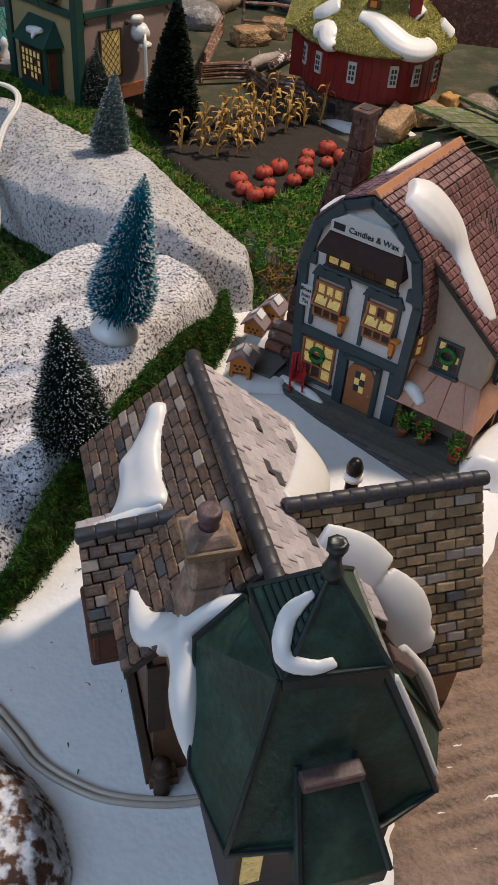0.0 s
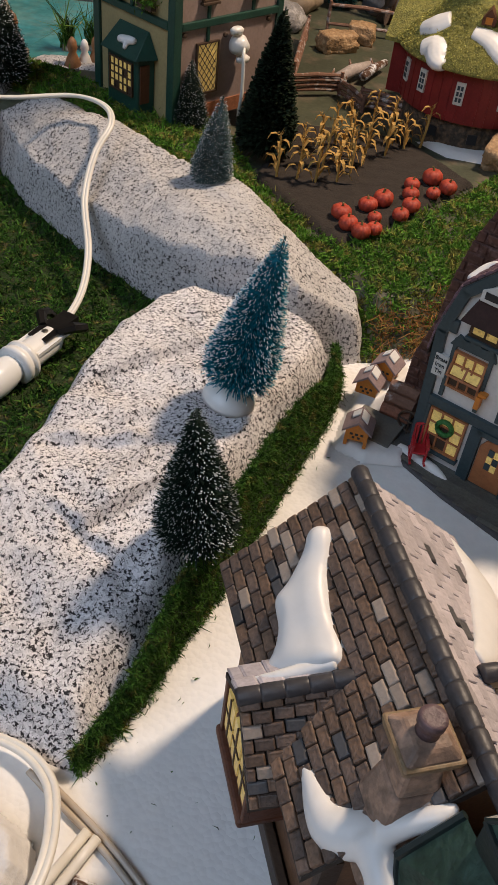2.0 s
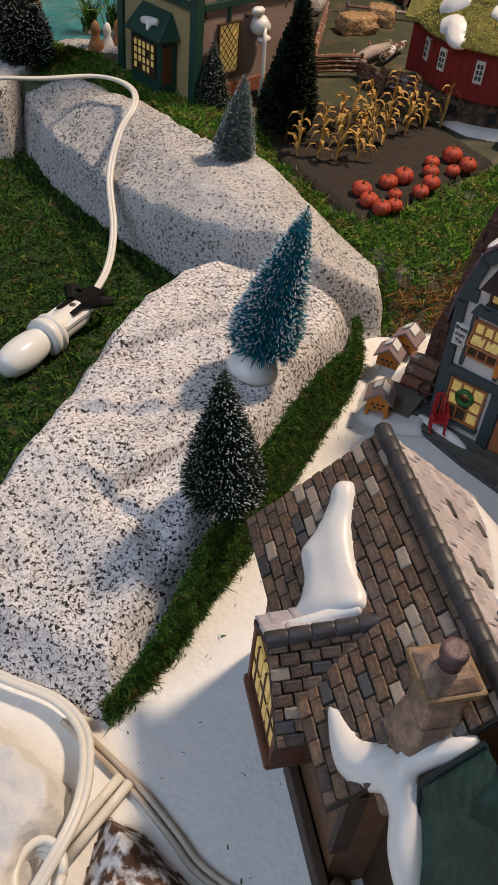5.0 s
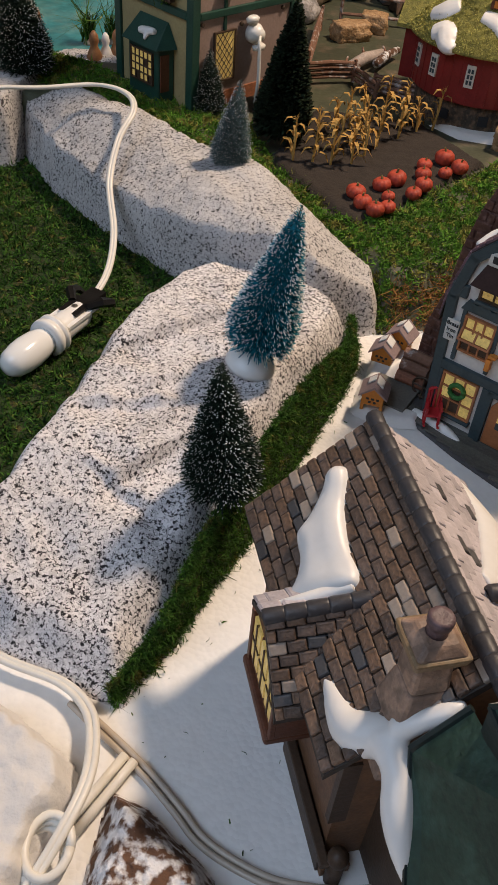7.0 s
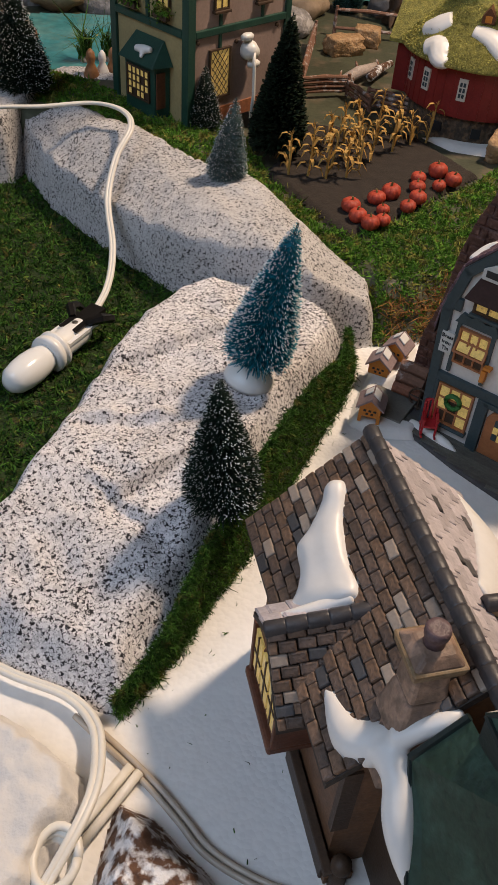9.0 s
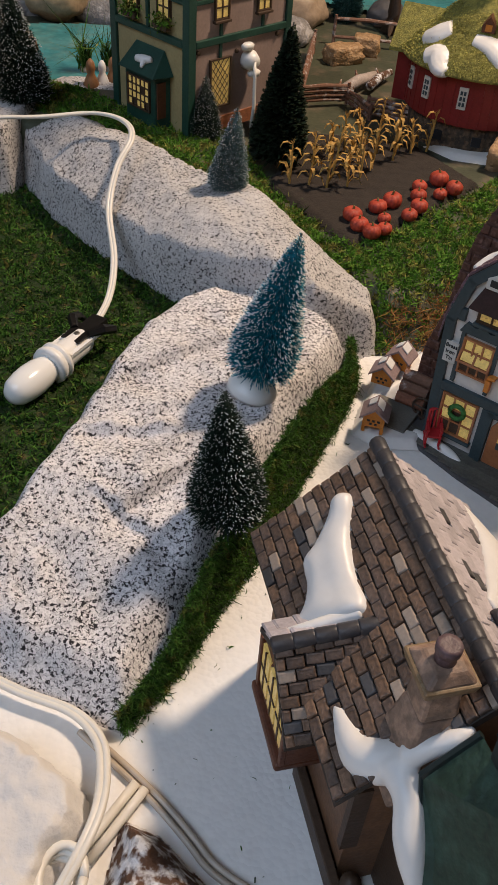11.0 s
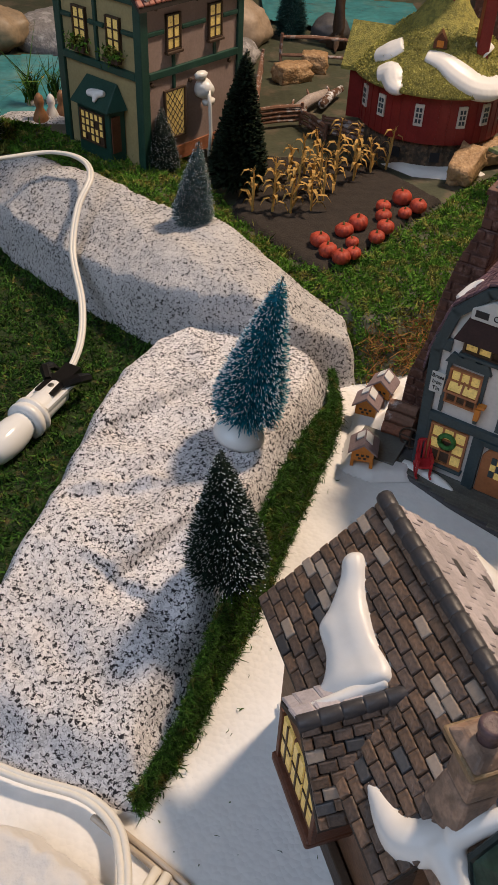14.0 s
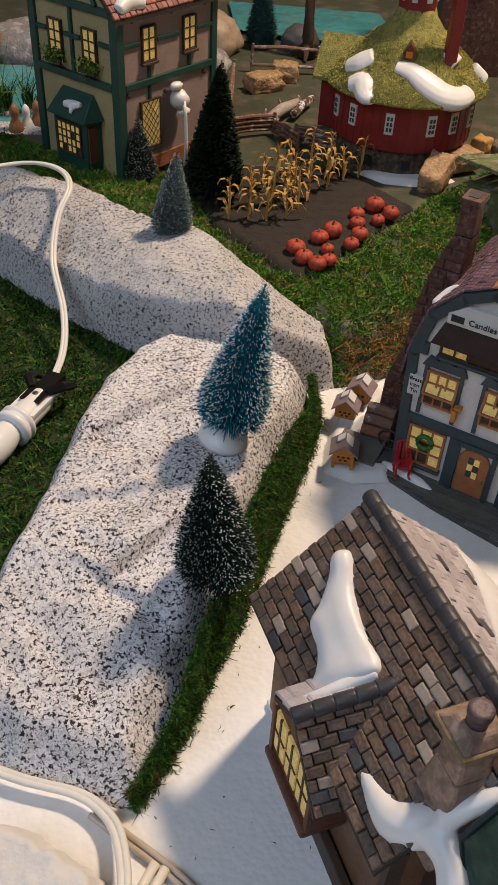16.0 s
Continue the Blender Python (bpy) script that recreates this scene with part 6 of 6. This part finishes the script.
part("roof", Build().prism([(-0.08, 0.17), (0.10, 0.17), (0.01, 0.215)], -0.036, 0.066), RED_TILE, far_house)
for x in (-0.035, 0.025):
    window_unit(far_house, Matrix.Translation((x, -0.0305, 0.095)), 0.016, 0.030, 2, 2, SIGN, 0.6, 5, SIGN)


# ---------------------------------------------------------------- field
def corn_stalk(k):
    rnd = random.Random(300 + k)
    t = thing("corn_stalk", pose(0, 0, 0), "dry golden corn stalk standing in the field", "corn", "corn rows")
    h = 0.031 * rnd.uniform(0.85, 1.15)
    part("stem", Build().tube([(0, 0, 0), (0.0006, 0, h * 0.5), (0.0003, 0.0005, h)], [0.0010, 0.0009, 0.0005], 6), CORN, t)
    for i in range(8):
        a, z = rnd.uniform(0, 6.28), h * (0.12 + 0.11 * i)
        d = Vector((math.cos(a), math.sin(a), 0))
        L = 0.0120 * rnd.uniform(0.7, 1.2) * (1.15 - 0.06 * i)
        side = Vector((-d.y, d.x, 0)) * 0.0015
        pts = [Vector((0, 0, z)), d * L * 0.35 + Vector((0, 0, z + L * 0.50)), d * L * 0.75 + Vector((0, 0, z + L * 0.45)), d * L + Vector((0, 0, z + L * 0.02))]
        b = Build()
        for j, w in enumerate((0.6, 1.0, 0.8, 0.1)):
            b.v += [tuple(pts[j] - side * w), tuple(pts[j] + side * w), tuple(pts[j] + Vector((0, 0, -0.0003)))]
        for j in range(3):
            o = 3 * j
            b.f += [(o, o + 2, o + 5, o + 3), (o + 2, o + 1, o + 4, o + 5)]
        part("leaf", b, CORN, t)
    part("tassel", tufts([(0.0003, 0.0005, h - 0.001)] * 9, np.tile(UP, (9, 1)), 0.0055, 0.0006, 0.45, k), CORN, t)
    return t


stalks = [corn_stalk(k) for k in range(4)]
rnd = random.Random(9)
spots = [(-0.034, 0.634), (-0.018, 0.632), (-0.004, 0.631), (0.008, 0.637), (0.020, 0.652), (0.032, 0.670), (0.048, 0.690), (0.064, 0.707), (0.080, 0.716), (-0.017, 0.655), (-0.001, 0.656),
         (0.012, 0.664), (0.022, 0.681), (0.036, 0.700), (0.052, 0.717), (-0.001, 0.688), (0.012, 0.700), (0.025, 0.714), (0.038, 0.728)]
spots = [(x + rnd.uniform(-0.002, 0.002), y + rnd.uniform(-0.002, 0.002)) for x, y in spots]
for k, (x, y) in enumerate(spots):
    m = pose(x, y, 0.0315, rnd.uniform(-6, 6), rnd.uniform(-6, 6), rnd.uniform(0, 360))
    if k < 4:
        stalks[k].matrix_basis = m
    else:
        copy_thing(stalks[k % 4], m)


def pumpkin():
    t = thing("pumpkin", pose(0, 0, 0), "small ribbed red-orange pumpkin on the soil", "pumpkin", "pumpkins in the field")
    b, R, seg = Build(), 0.0066, 40
    rings = [(0.12, 0.05), (0.62, 0.02), (0.92, 0.22), (1.0, 0.50), (0.92, 0.76), (0.62, 0.95), (0.22, 0.96), (0.05, 0.90)]
    for rr_, zz in rings:
        for i in range(seg):
            a = 2 * math.pi * i / seg
            rib = 1 - 0.12 * (1 - abs(math.sin(4 * a))) ** 2.5
            b.v.append((R * rr_ * rib * math.cos(a), R * rr_ * rib * math.sin(a), R * 1.45 * zz))
    for j in range(len(rings) - 1):
        b.f += [(j * seg + i, j * seg + (i + 1) % seg, (j + 1) * seg + (i + 1) % seg, (j + 1) * seg + i) for i in range(seg)]
    part("body", b, PUMPKIN, t, smooth=True)
    part("stem", Build().tube([(0, 0, 0.0082), (0.0003, 0, 0.0100), (0.0010, 0.0004, 0.0115)], [0.0010, 0.0007, 0.0006], 7), STEM, t)
    return t


first = pumpkin()
rows = [(0.0100, 0.5830, 1.10), (0.0150, 0.5680, 1.0), (0.0225, 0.5590, 1.0), (0.0320, 0.5660, 0.85), (0.0335, 0.5820, 0.75), (0.0300, 0.5980, 1.05), (0.0415, 0.6090, 1.10), (0.0520, 0.5900, 0.9),
        (0.0600, 0.6040, 1.0), (0.0620, 0.6220, 0.95), (0.0640, 0.6380, 0.9), (0.0805, 0.6500, 1.15), (0.0900, 0.6380, 1.0), (0.0790, 0.6280, 0.8)]
for k, (x, y, s) in enumerate(rows):
    m = pose(x, y, 0.0318, rnd.uniform(-8, 8), rnd.uniform(-8, 8), rnd.uniform(0, 360)) @ Matrix.Diagonal((s, s, s * rnd.uniform(0.88, 1.0), 1))
    if k == 0:
        first.matrix_basis = m
    else:
        c = copy_thing(first, m)
        c.matrix_basis = m


# ---------------------------------------------------------------- rocks, fences, pond edge
def boulder(name, at, size, material, label, seed, blocky=0.0, turn=0.0, lean=0.0):
    b = bmesh.new()
    bmesh.ops.create_icosphere(b, subdivisions=4, radius=1.0)
    for v in b.verts:
        p = v.co.copy()
        if blocky:
            k = max(abs(p.x), abs(p.y), abs(p.z))
            p = p.lerp(p / k * 0.85, blocky)
        q = p * 1.6 + Vector((seed * 3.1, seed, -seed))
        p *= 1 + 0.16 * noise.noise(q) + 0.07 * noise.noise(q * 3.1)
        v.co = Vector((p.x * size[0], p.y * size[1], p.z * size[2]))
    me = bpy.data.meshes.new(name)
    b.to_mesh(me)
    b.free()
    me.shade_smooth()
    me.materials.append(material)
    ob = new(name, me)
    ob.matrix_basis = pose(*at, lean, 0, turn)
    return tagged(ob, label, "rock")


boulder("stone_block", (0.141, 0.702, 0.041), (0.012, 0.020, 0.011), ROCK_WARM, "tan rough stone block on the bank by the barn", 1, 0.85, -35, 18)
boulder("stone_block", (0.172, 0.735, 0.040), (0.017, 0.011, 0.010), ROCK_WARM, "tan rough stone block beside the barn", 2, 0.85, 20)
boulder("stone_block", (0.196, 0.760, 0.040), (0.009, 0.009, 0.011), mat("amber_stone", (0.50, 0.27, 0.08), 0.6, 0.25, 120, 0.5, 500), "amber stone block beside the barn", 3, 0.7, 40)
boulder("rock", (0.226, 0.770, 0.036), (0.018, 0.014, 0.012), ROCK, "brown rounded rock beside the barn", 4)
boulder("stone_block", (0.020, 0.935, 0.036), (0.022, 0.013, 0.011), ROCK_WARM, "tan stone block lying in the yard", 5, 0.7, 25)
boulder("stone_block", (0.045, 0.965, 0.037), (0.016, 0.011, 0.011), ROCK_WARM, "tan stone block lying in the yard", 6, 0.7, -10)
boulder("boulder", (-0.045, 1.06, 0.045), (0.050, 0.034, 0.030), mat("smooth_tan_stone", (0.36, 0.27, 0.19), 0.55, 0.25, 40, 0.2, 300), "large smooth tan boulder behind the yard", 7)
boulder("boulder", (-0.040, 0.985, 0.038), (0.030, 0.022, 0.016), ROCK_GREY, "grey boulder by the yard fence", 8)
boulder("boulder", (-0.285, 1.005, 0.050), (0.034, 0.026, 0.022), mat("smooth_brown_stone", (0.30, 0.22, 0.14), 0.5, 0.3, 40, 0.2, 300), "smooth brown boulder beyond the pond", 9)
boulder("boulder", (-0.325, 0.905, 0.042), (0.030, 0.026, 0.020), mat("smooth_sand_stone", (0.44, 0.33, 0.21), 0.5, 0.25, 40, 0.2, 300), "smooth sand-coloured boulder at the pond", 10)
boulder("rock_bank", (-0.19, 1.04, 0.030), (0.090, 0.050, 0.034), ROCK_GREY, "grey crinkled rock bank beyond the pond", 11, 0.3)
boulder("rock_bank", (-0.37, 1.06, 0.030), (0.090, 0.060, 0.040), ROCK_GREY, "grey crinkled rock bank behind the boulders", 12, 0.3)
boulder("boulder", (0.075, 1.075, 0.038), (0.022, 0.018, 0.016), TILE_DARK, "dark rock by the stream", 13)
# shore of the pond with small figures of rock and reeds
tagged(part("snow_shore", mound([(-0.262, 0.775), (-0.225, 0.742), (-0.172, 0.748), (-0.165, 0.785), (-0.190, 0.815), (-0.240, 0.812)], 0.002, lambda X, Y, D: 0.036 + 0.010 * smoothstep((D + 0.002) / 0.03), 0.002), GRAVEL_FAR, smooth=True),
       "white speckled shore of the pond", "snow")
CLAY = mat("brown_clay", (0.24, 0.115, 0.05), 0.5, 0.3, 160, 0.3, 700)
for k, (x, y, s, hue) in enumerate(((-0.262, 0.803, 1.2, CLAY), (-0.206, 0.772, 1.0, CLAY), (-0.198, 0.782, 0.85, CERAMIC_SNOW), (-0.190, 0.788, 0.9, CLAY), (-0.182, 0.797, 1.15, ROCK_GREY))):
    f = thing("shore_ornament", pose(x, y, 0.040, 0, 0, 40 * k), "small brown clay ornament on the pond's shore", "ornament", "shore ornaments")
    part("body", Build().lathe([(0.0068 * s, 0), (0.0075 * s, 0.004 * s), (0.0050 * s, 0.011 * s), (0.0030 * s, 0.015 * s), (0.0042 * s, 0.019 * s), (0.0034 * s, 0.024 * s), (0.001, 0.027 * s)], 14), hue, f, smooth=True)
    part("base", Build().lathe([(0.010 * s, -0.003), (0.0105 * s, 0.001), (0.006 * s, 0.003)], 12), ROCK, f, smooth=True)
for k, (x, y) in enumerate(((-0.224, 0.840), (-0.203, 0.846))):
    g = thing("reed_clump", pose(x, y, 0.034), "clump of green water reeds in the pond", "reeds", "reeds")
    rr = np.random.default_rng(400 + k)
    P = np.column_stack([rr.normal(0, 0.0022, 90), rr.normal(0, 0.0022, 90), np.zeros(90)])
    part("foliage", tufts(P, np.tile(UP, (90, 1)), 0.034, 0.0011, 0.22, 410 + k), MOSS, g)
    part("foot", Build().lathe([(0.006, -0.002), (0.005, 0.003), (0.002, 0.005)], 10), ROCK, g, smooth=True)


def rail_fence(name, a, c, rails, label, height=0.016):
    """Rough split rails between two posts."""
    t = thing(name, pose(0, 0, 0), label, "fence", "split-rail fences")
    a, c = Vector(a), Vector(c)
    for p in (a, c):
        part("post", Build().tube([p, p + Vector((0, 0, height * 0.55)), p + Vector((0.0006, 0, height * 1.15))], [0.0020, 0.0019, 0.0016], 7), LOG, t)
    for k in range(rails):
        z = height * (0.25 + 0.75 * k / max(1, rails - 1))
        part("rail", Build().tube([a + Vector((0, 0, z)), a.lerp(c, 0.5) + Vector((0, 0, z + 0.0008)), c + Vector((0, 0, z - 0.0006))], [0.0016, 0.0020, 0.0015], 7), LOG, t)
    return t


rail_fence("rail_fence", (-0.026, 0.800, 0.030), (0.018, 0.815, 0.030), 4, "weathered brown split-rail fence at the yard")
rail_fence("rail_fence", (0.018, 0.812, 0.030), (0.036, 0.778, 0.030), 3, "weathered brown fence section leaning outwards", 0.012)
rail_fence("rail_fence", (0.034, 0.786, 0.030), (0.070, 0.770, 0.030), 4, "weathered brown split-rail fence beside the barn")
rail_fence("rail_fence", (-0.024, 0.815, 0.030), (-0.010, 0.950, 0.030), 3, "white and brown birch rail fence along the yard", 0.020)
rail_fence("rail_fence", (0.012, 0.990, 0.030), (0.082, 0.985, 0.030), 2, "white birch pole fence at the back of the yard", 0.024)
for k, (x, y, r, ln, turn) in enumerate(((0.030, 0.850, 0.005, 0.060, 55), (0.052, 0.868, 0.004, 0.05, 62), (0.010, 0.830, 0.004, 0.03, 20))):
    lg = thing("birch_log", pose(x, y, 0.032, 0, 0, turn), "pale fallen birch log in the yard", "log", "birch logs")
    part("trunk", Build().tube([(-ln / 2, 0, r), (0, 0.001, r * 1.3), (ln / 2, 0, r)], [r, r * 1.1, r * 0.8], 10), BIRCH if k else mat("pale_log", (0.40, 0.34, 0.31), 0.7, 0.35, 90, 0.6, 500), lg, smooth=True)
    part("branch", Build().tube([(0, 0, r), (0.006, 0.008, r * 2.6)], [r * 0.5, r * 0.2], 6), LOG, lg)
bare = thing("bare_trunk", pose(0.078, 1.045, 0.030), "dark bare tree trunk beside the stream", "tree")
part("trunk", Build().tube([(0, 0, 0), (0.001, 0, 0.02), (0.0, 0, 0.06), (0.002, 0, 0.10)], [0.012, 0.007, 0.0055, 0.005], 10), TIMBER_DARK, bare, smooth=True)
for a in (20, 140, 260):
    part("root", Build().tube([(0, 0, 0.012), (0.012 * math.cos(radians(a)), 0.012 * math.sin(radians(a)), 0.003), (0.022 * math.cos(radians(a)), 0.022 * math.sin(radians(a)), 0.0)], [0.005, 0.003, 0.001], 7), TIMBER_DARK, bare)

# mossy plank roof standing on the bank beside the barn
shed = thing("plank_shed", pose(0.205, 0.655, 0.0, 0, 0, 34), "low shed with a mossy green plank roof", "model shed")
part("wall", Build().box(-0.030, 0.075, -0.040, 0.040, 0.0, 0.048), MOSSY_PLANK, shed)
rnd = random.Random(31)
for k in range(9):
    y = -0.046 + 0.0105 * k
    part("plank", Build().box(-0.040, 0.085, y, y + 0.0095, -0.001, 0.002, Matrix.Translation((0, 0, 0.060)) @ pose(0, 0, 0, rnd.uniform(-2, 2), 10, rnd.uniform(-1.5, 1.5))), MOSSY_PLANK, shed, bevel=0.0006)
for k in range(3):
    part("cross_plank", Build().box(-0.004, 0.004, -0.050, 0.052, 0.002, 0.005, Matrix.Translation((-0.025 + 0.045 * k, 0, 0.060)) @ pose(0, 0, 0, 0, 10, 0)), MOSSY_PLANK, shed, bevel=0.0006)

# ---------------------------------------------------------------- lamp cord with its bulb lying on the moss
cordset = thing("lamp_cord", pose(0, 0, 0), "white lamp socket with a frosted bulb on an ivory cord", "lamp cord")
BD = Vector((0.45, 0.893, 0.0)).normalized()
bulb_at = Vector((-0.1750, 0.3825, 0.0230))
ax = BD.to_track_quat("Z", "Y").to_matrix().to_4x4()
bm_ = Matrix.Translation(bulb_at) @ ax
part("bulb", Build().lathe([(0.0012, -0.0130), (0.0050, -0.0118), (0.0078, -0.0080), (0.0091, -0.0010), (0.0094, 0.0050), (0.0089, 0.0120), (0.0074, 0.0180), (0.0064, 0.0210)], 32, bm_), mat("frosted_bulb", (0.82, 0.82, 0.80), 0.18, 0.02, 40, 0, 200, spec=0.6), cordset, "unlit frosted white bulb", smooth=True)
part("socket_ring", Build().lathe([(0.0080, 0.0190), (0.0108, 0.0195), (0.0112, 0.0215), (0.0108, 0.0235), (0.0100, 0.0240), (0.0100, 0.0252), (0.0110, 0.0256), (0.0110, 0.0278), (0.0090, 0.0288)], 32, bm_), WHITE, cordset, "white plastic screw ring", smooth=True)
sockb = part("socket", Build().lathe([(0.0082, 0.0270), (0.0080, 0.0300), (0.0076, 0.0500), (0.0060, 0.0530)], 24, bm_), WHITE, cordset, "white plastic socket body", smooth=True)
wing = Build()
for s in (-1, 1):
    wing.box(s * 0.0072 - 0.0012, s * 0.0072 + 0.0012, 0.0030, 0.0050, 0.030, 0.058, bm_)
part("socket_fork", wing, WHITE, cordset)
clip = Build().box(-0.0062, 0.0062, 0.0062, 0.0072, 0.0390, 0.0560, bm_)
for s in (-1, 1):
    clip.tube([bm_ @ Vector((s * 0.005, 0.0068, 0.050)), bm_ @ Vector((s * 0.011, 0.0085, 0.0560)), bm_ @ Vector((s * 0.0125, 0.0050, 0.0635)), bm_ @ Vector((s * 0.0105, 0.0, 0.0680))], [0.0024, 0.0030, 0.0026, 0.0012], 6)
clip.box(-0.0050, 0.0050, 0.0020, 0.0068, 0.0545, 0.0680, bm_)
part("spring_clip", clip, BLACK_METAL, cordset, "black spring steel clip", bevel=0.0)
part("screw", Build().lathe([(0.0018, 0.0), (0.0018, 0.0006), (0.0006, 0.0009)], 14, bm_ @ pose(0, 0.0072, 0.0455, -90, 0, 0)), STEEL, cordset)


def smooth_path(points, steps=8):
    out = []
    pts = [Vector(points[0])] + [Vector(p) for p in points] + [Vector(points[-1])]
    for i in range(1, len(pts) - 2):
        p0, p1, p2, p3 = pts[i - 1:i + 3]
        for s in range(steps):
            t = s / steps
            out.append(0.5 * (2 * p1 + (p2 - p0) * t + (2 * p0 - 5 * p1 + 4 * p2 - p3) * t * t + (3 * p1 - p0 - 3 * p2 + p3) * t ** 3))
    return out + [pts[-1]]


end = bm_ @ Vector((0, 0, 0.052))
run = [(end.x, end.y, end.z), (-0.1440, 0.4660, 0.0260), (-0.1450, 0.5000, 0.0350), (-0.1530, 0.5350, 0.0510), (-0.1510, 0.5620, 0.0680), (-0.1440, 0.5840, 0.0795), (-0.1530, 0.6080, 0.0810), (-0.1750, 0.6180, 0.0810),
       (-0.2100, 0.6100, 0.0790), (-0.2500, 0.6000, 0.0780), (-0.3100, 0.6000, 0.0600)]
for s in (-1, 1):
    off = Vector((s * 0.0009, 0, 0))
    part("cord", Build().tube([p + off for p in smooth_path(run)], 0.0014, 8), CORD, cordset, smooth=True)

# ---------------------------------------------------------------- cotton snow, cords and bark by the near edge
tagged(part("snow_mound", mound([(-0.165, 0.186), (-0.136, 0.190), (-0.120, 0.179), (-0.107, 0.170), (-0.101, 0.156), (-0.108, 0.140), (-0.113, 0.115), (-0.12, 0.08), (-0.20, 0.08), (-0.20, 0.17)], 0.0014,
                                lambda X, Y, D: 0.022 * smoothstep((D + 0.002 + 0.003 * wobble(X, Y, 130, 35.0)) / 0.010) ** 0.8 + (0.0022 * wobble(X, Y, 70, 31.0) + 0.0012 * wobble(X, Y, 200, 32.0)) * smoothstep(D / 0.006) - 0.001, 0.002),
            mat("plaster_snow", (0.68, 0.665, 0.65), 0.7, 0.06, 60, 0.8, 300, depth=0.001), smooth=True), "rough white plaster snow mound near the table edge", "snow mound")
wire = thing("extension_cord", pose(0, 0, 0), "ivory twin cord looping over the snow", "cord")
run = [(-0.175, 0.224, 0.006), (-0.141, 0.209, 0.0060), (-0.117, 0.201, 0.0060), (-0.1045, 0.190, 0.0070), (-0.0995, 0.175, 0.0110), (-0.0985, 0.158, 0.0150), (-0.1030, 0.140, 0.0160), (-0.112, 0.120, 0.0120), (-0.125, 0.095, 0.0080)]
for s in (-1, 1):
    part("strand", Build().tube([p + Vector((s * 0.0011, s * 0.0005, 0)) for p in smooth_path(run)], 0.0015, 8), CORD, wire, smooth=True)
plug = [(-0.086 - 0.0165 * t, 0.1735 - 0.028 * t, 0.0035) for t in (0, 0.33, 0.66, 1.0)]
for s in (-1, 1):
    part("lead", Build().tube([Vector(p) + Vector((s * 0.0019, -s * 0.0010, 0)) for p in plug], 0.0019, 8), CORD, wire, smooth=True)
coil = thing("cord_coil", pose(-0.1090, 0.1330, 0.0100), "coiled ivory cord lying beside the plaster snow", "cord")
for k in range(3):
    ring = [(0.0075 * math.cos(a), 0.0105 * math.sin(a), 0.0022 * k) for a in np.linspace(0, 2 * math.pi, 22)]
    part("loop", Build().tube([(x + 0.001 * k, y + 0.0012 * k, z) for x, y, z in ring], 0.0017, 8), CORD, coil, smooth=True)
clear = thing("clear_cord", pose(0, 0, 0), "clear tan flat twin wire lying on the snow", "cord")
run = [(-0.112, 0.196, 0.0014), (-0.101, 0.187, 0.0014), (-0.089, 0.1775, 0.0014), (-0.0770, 0.1670, 0.0014), (-0.0660, 0.1560, 0.0014), (-0.0570, 0.1465, 0.0014), (-0.0440, 0.1390, 0.0014), (-0.0290, 0.1340, 0.0014), (-0.0080, 0.1330, 0.0014), (0.010, 0.136, 0.0014)]
for s in (-1, 1):
    part("strand", Build().tube([p + Vector((s * 0.0010, s * 0.0010, 0)) for p in smooth_path(run)], 0.0013, 8), CLEAR_CORD, clear, smooth=True)
BARK = [(-0.0900, 0.1600), (-0.0770, 0.1550), (-0.0660, 0.1450), (-0.0560, 0.1370), (-0.0470, 0.1260), (-0.0400, 0.1080), (-0.045, 0.070), (-0.094, 0.070), (-0.0950, 0.120)]
tagged(part("bark_log", mound(BARK, 0.0010, lambda X, Y, D: 0.017 * smoothstep((D + 0.002) / 0.012) ** 0.7 + (0.0016 * wobble(X, Y, 110, 41.0) + 0.0009 * wobble(X, Y, 330, 42.0)) * smoothstep(D / 0.003), 0.002), BIRCH, smooth=True),
       "brown bark log with flaking white paint snow", "log")

# crumbs of moss and bark fibre on the snow
rr = np.random.default_rng(77)
s = rr.uniform(0, 1, 60)
P = np.column_stack([along(OUTER, s) + np.abs(rr.normal(0, 0.010, (60, 1))) * np.array([[0.86, -0.51]]), np.full(60, 0.0006)])
P = np.concatenate([P, np.column_stack([rr.uniform(-0.09, -0.03, 12), rr.uniform(0.14, 0.20, 12), np.full(12, 0.0006)])])
tagged(part("moss_crumbs", tufts(P, np.tile(np.array([0.3, 0.2, 0.02]), (len(P), 1)), 0.0024, 0.0005, 0.55, 78), MOSS), "dark crumbs of moss scattered on the snow", "moss", kind="stuff")
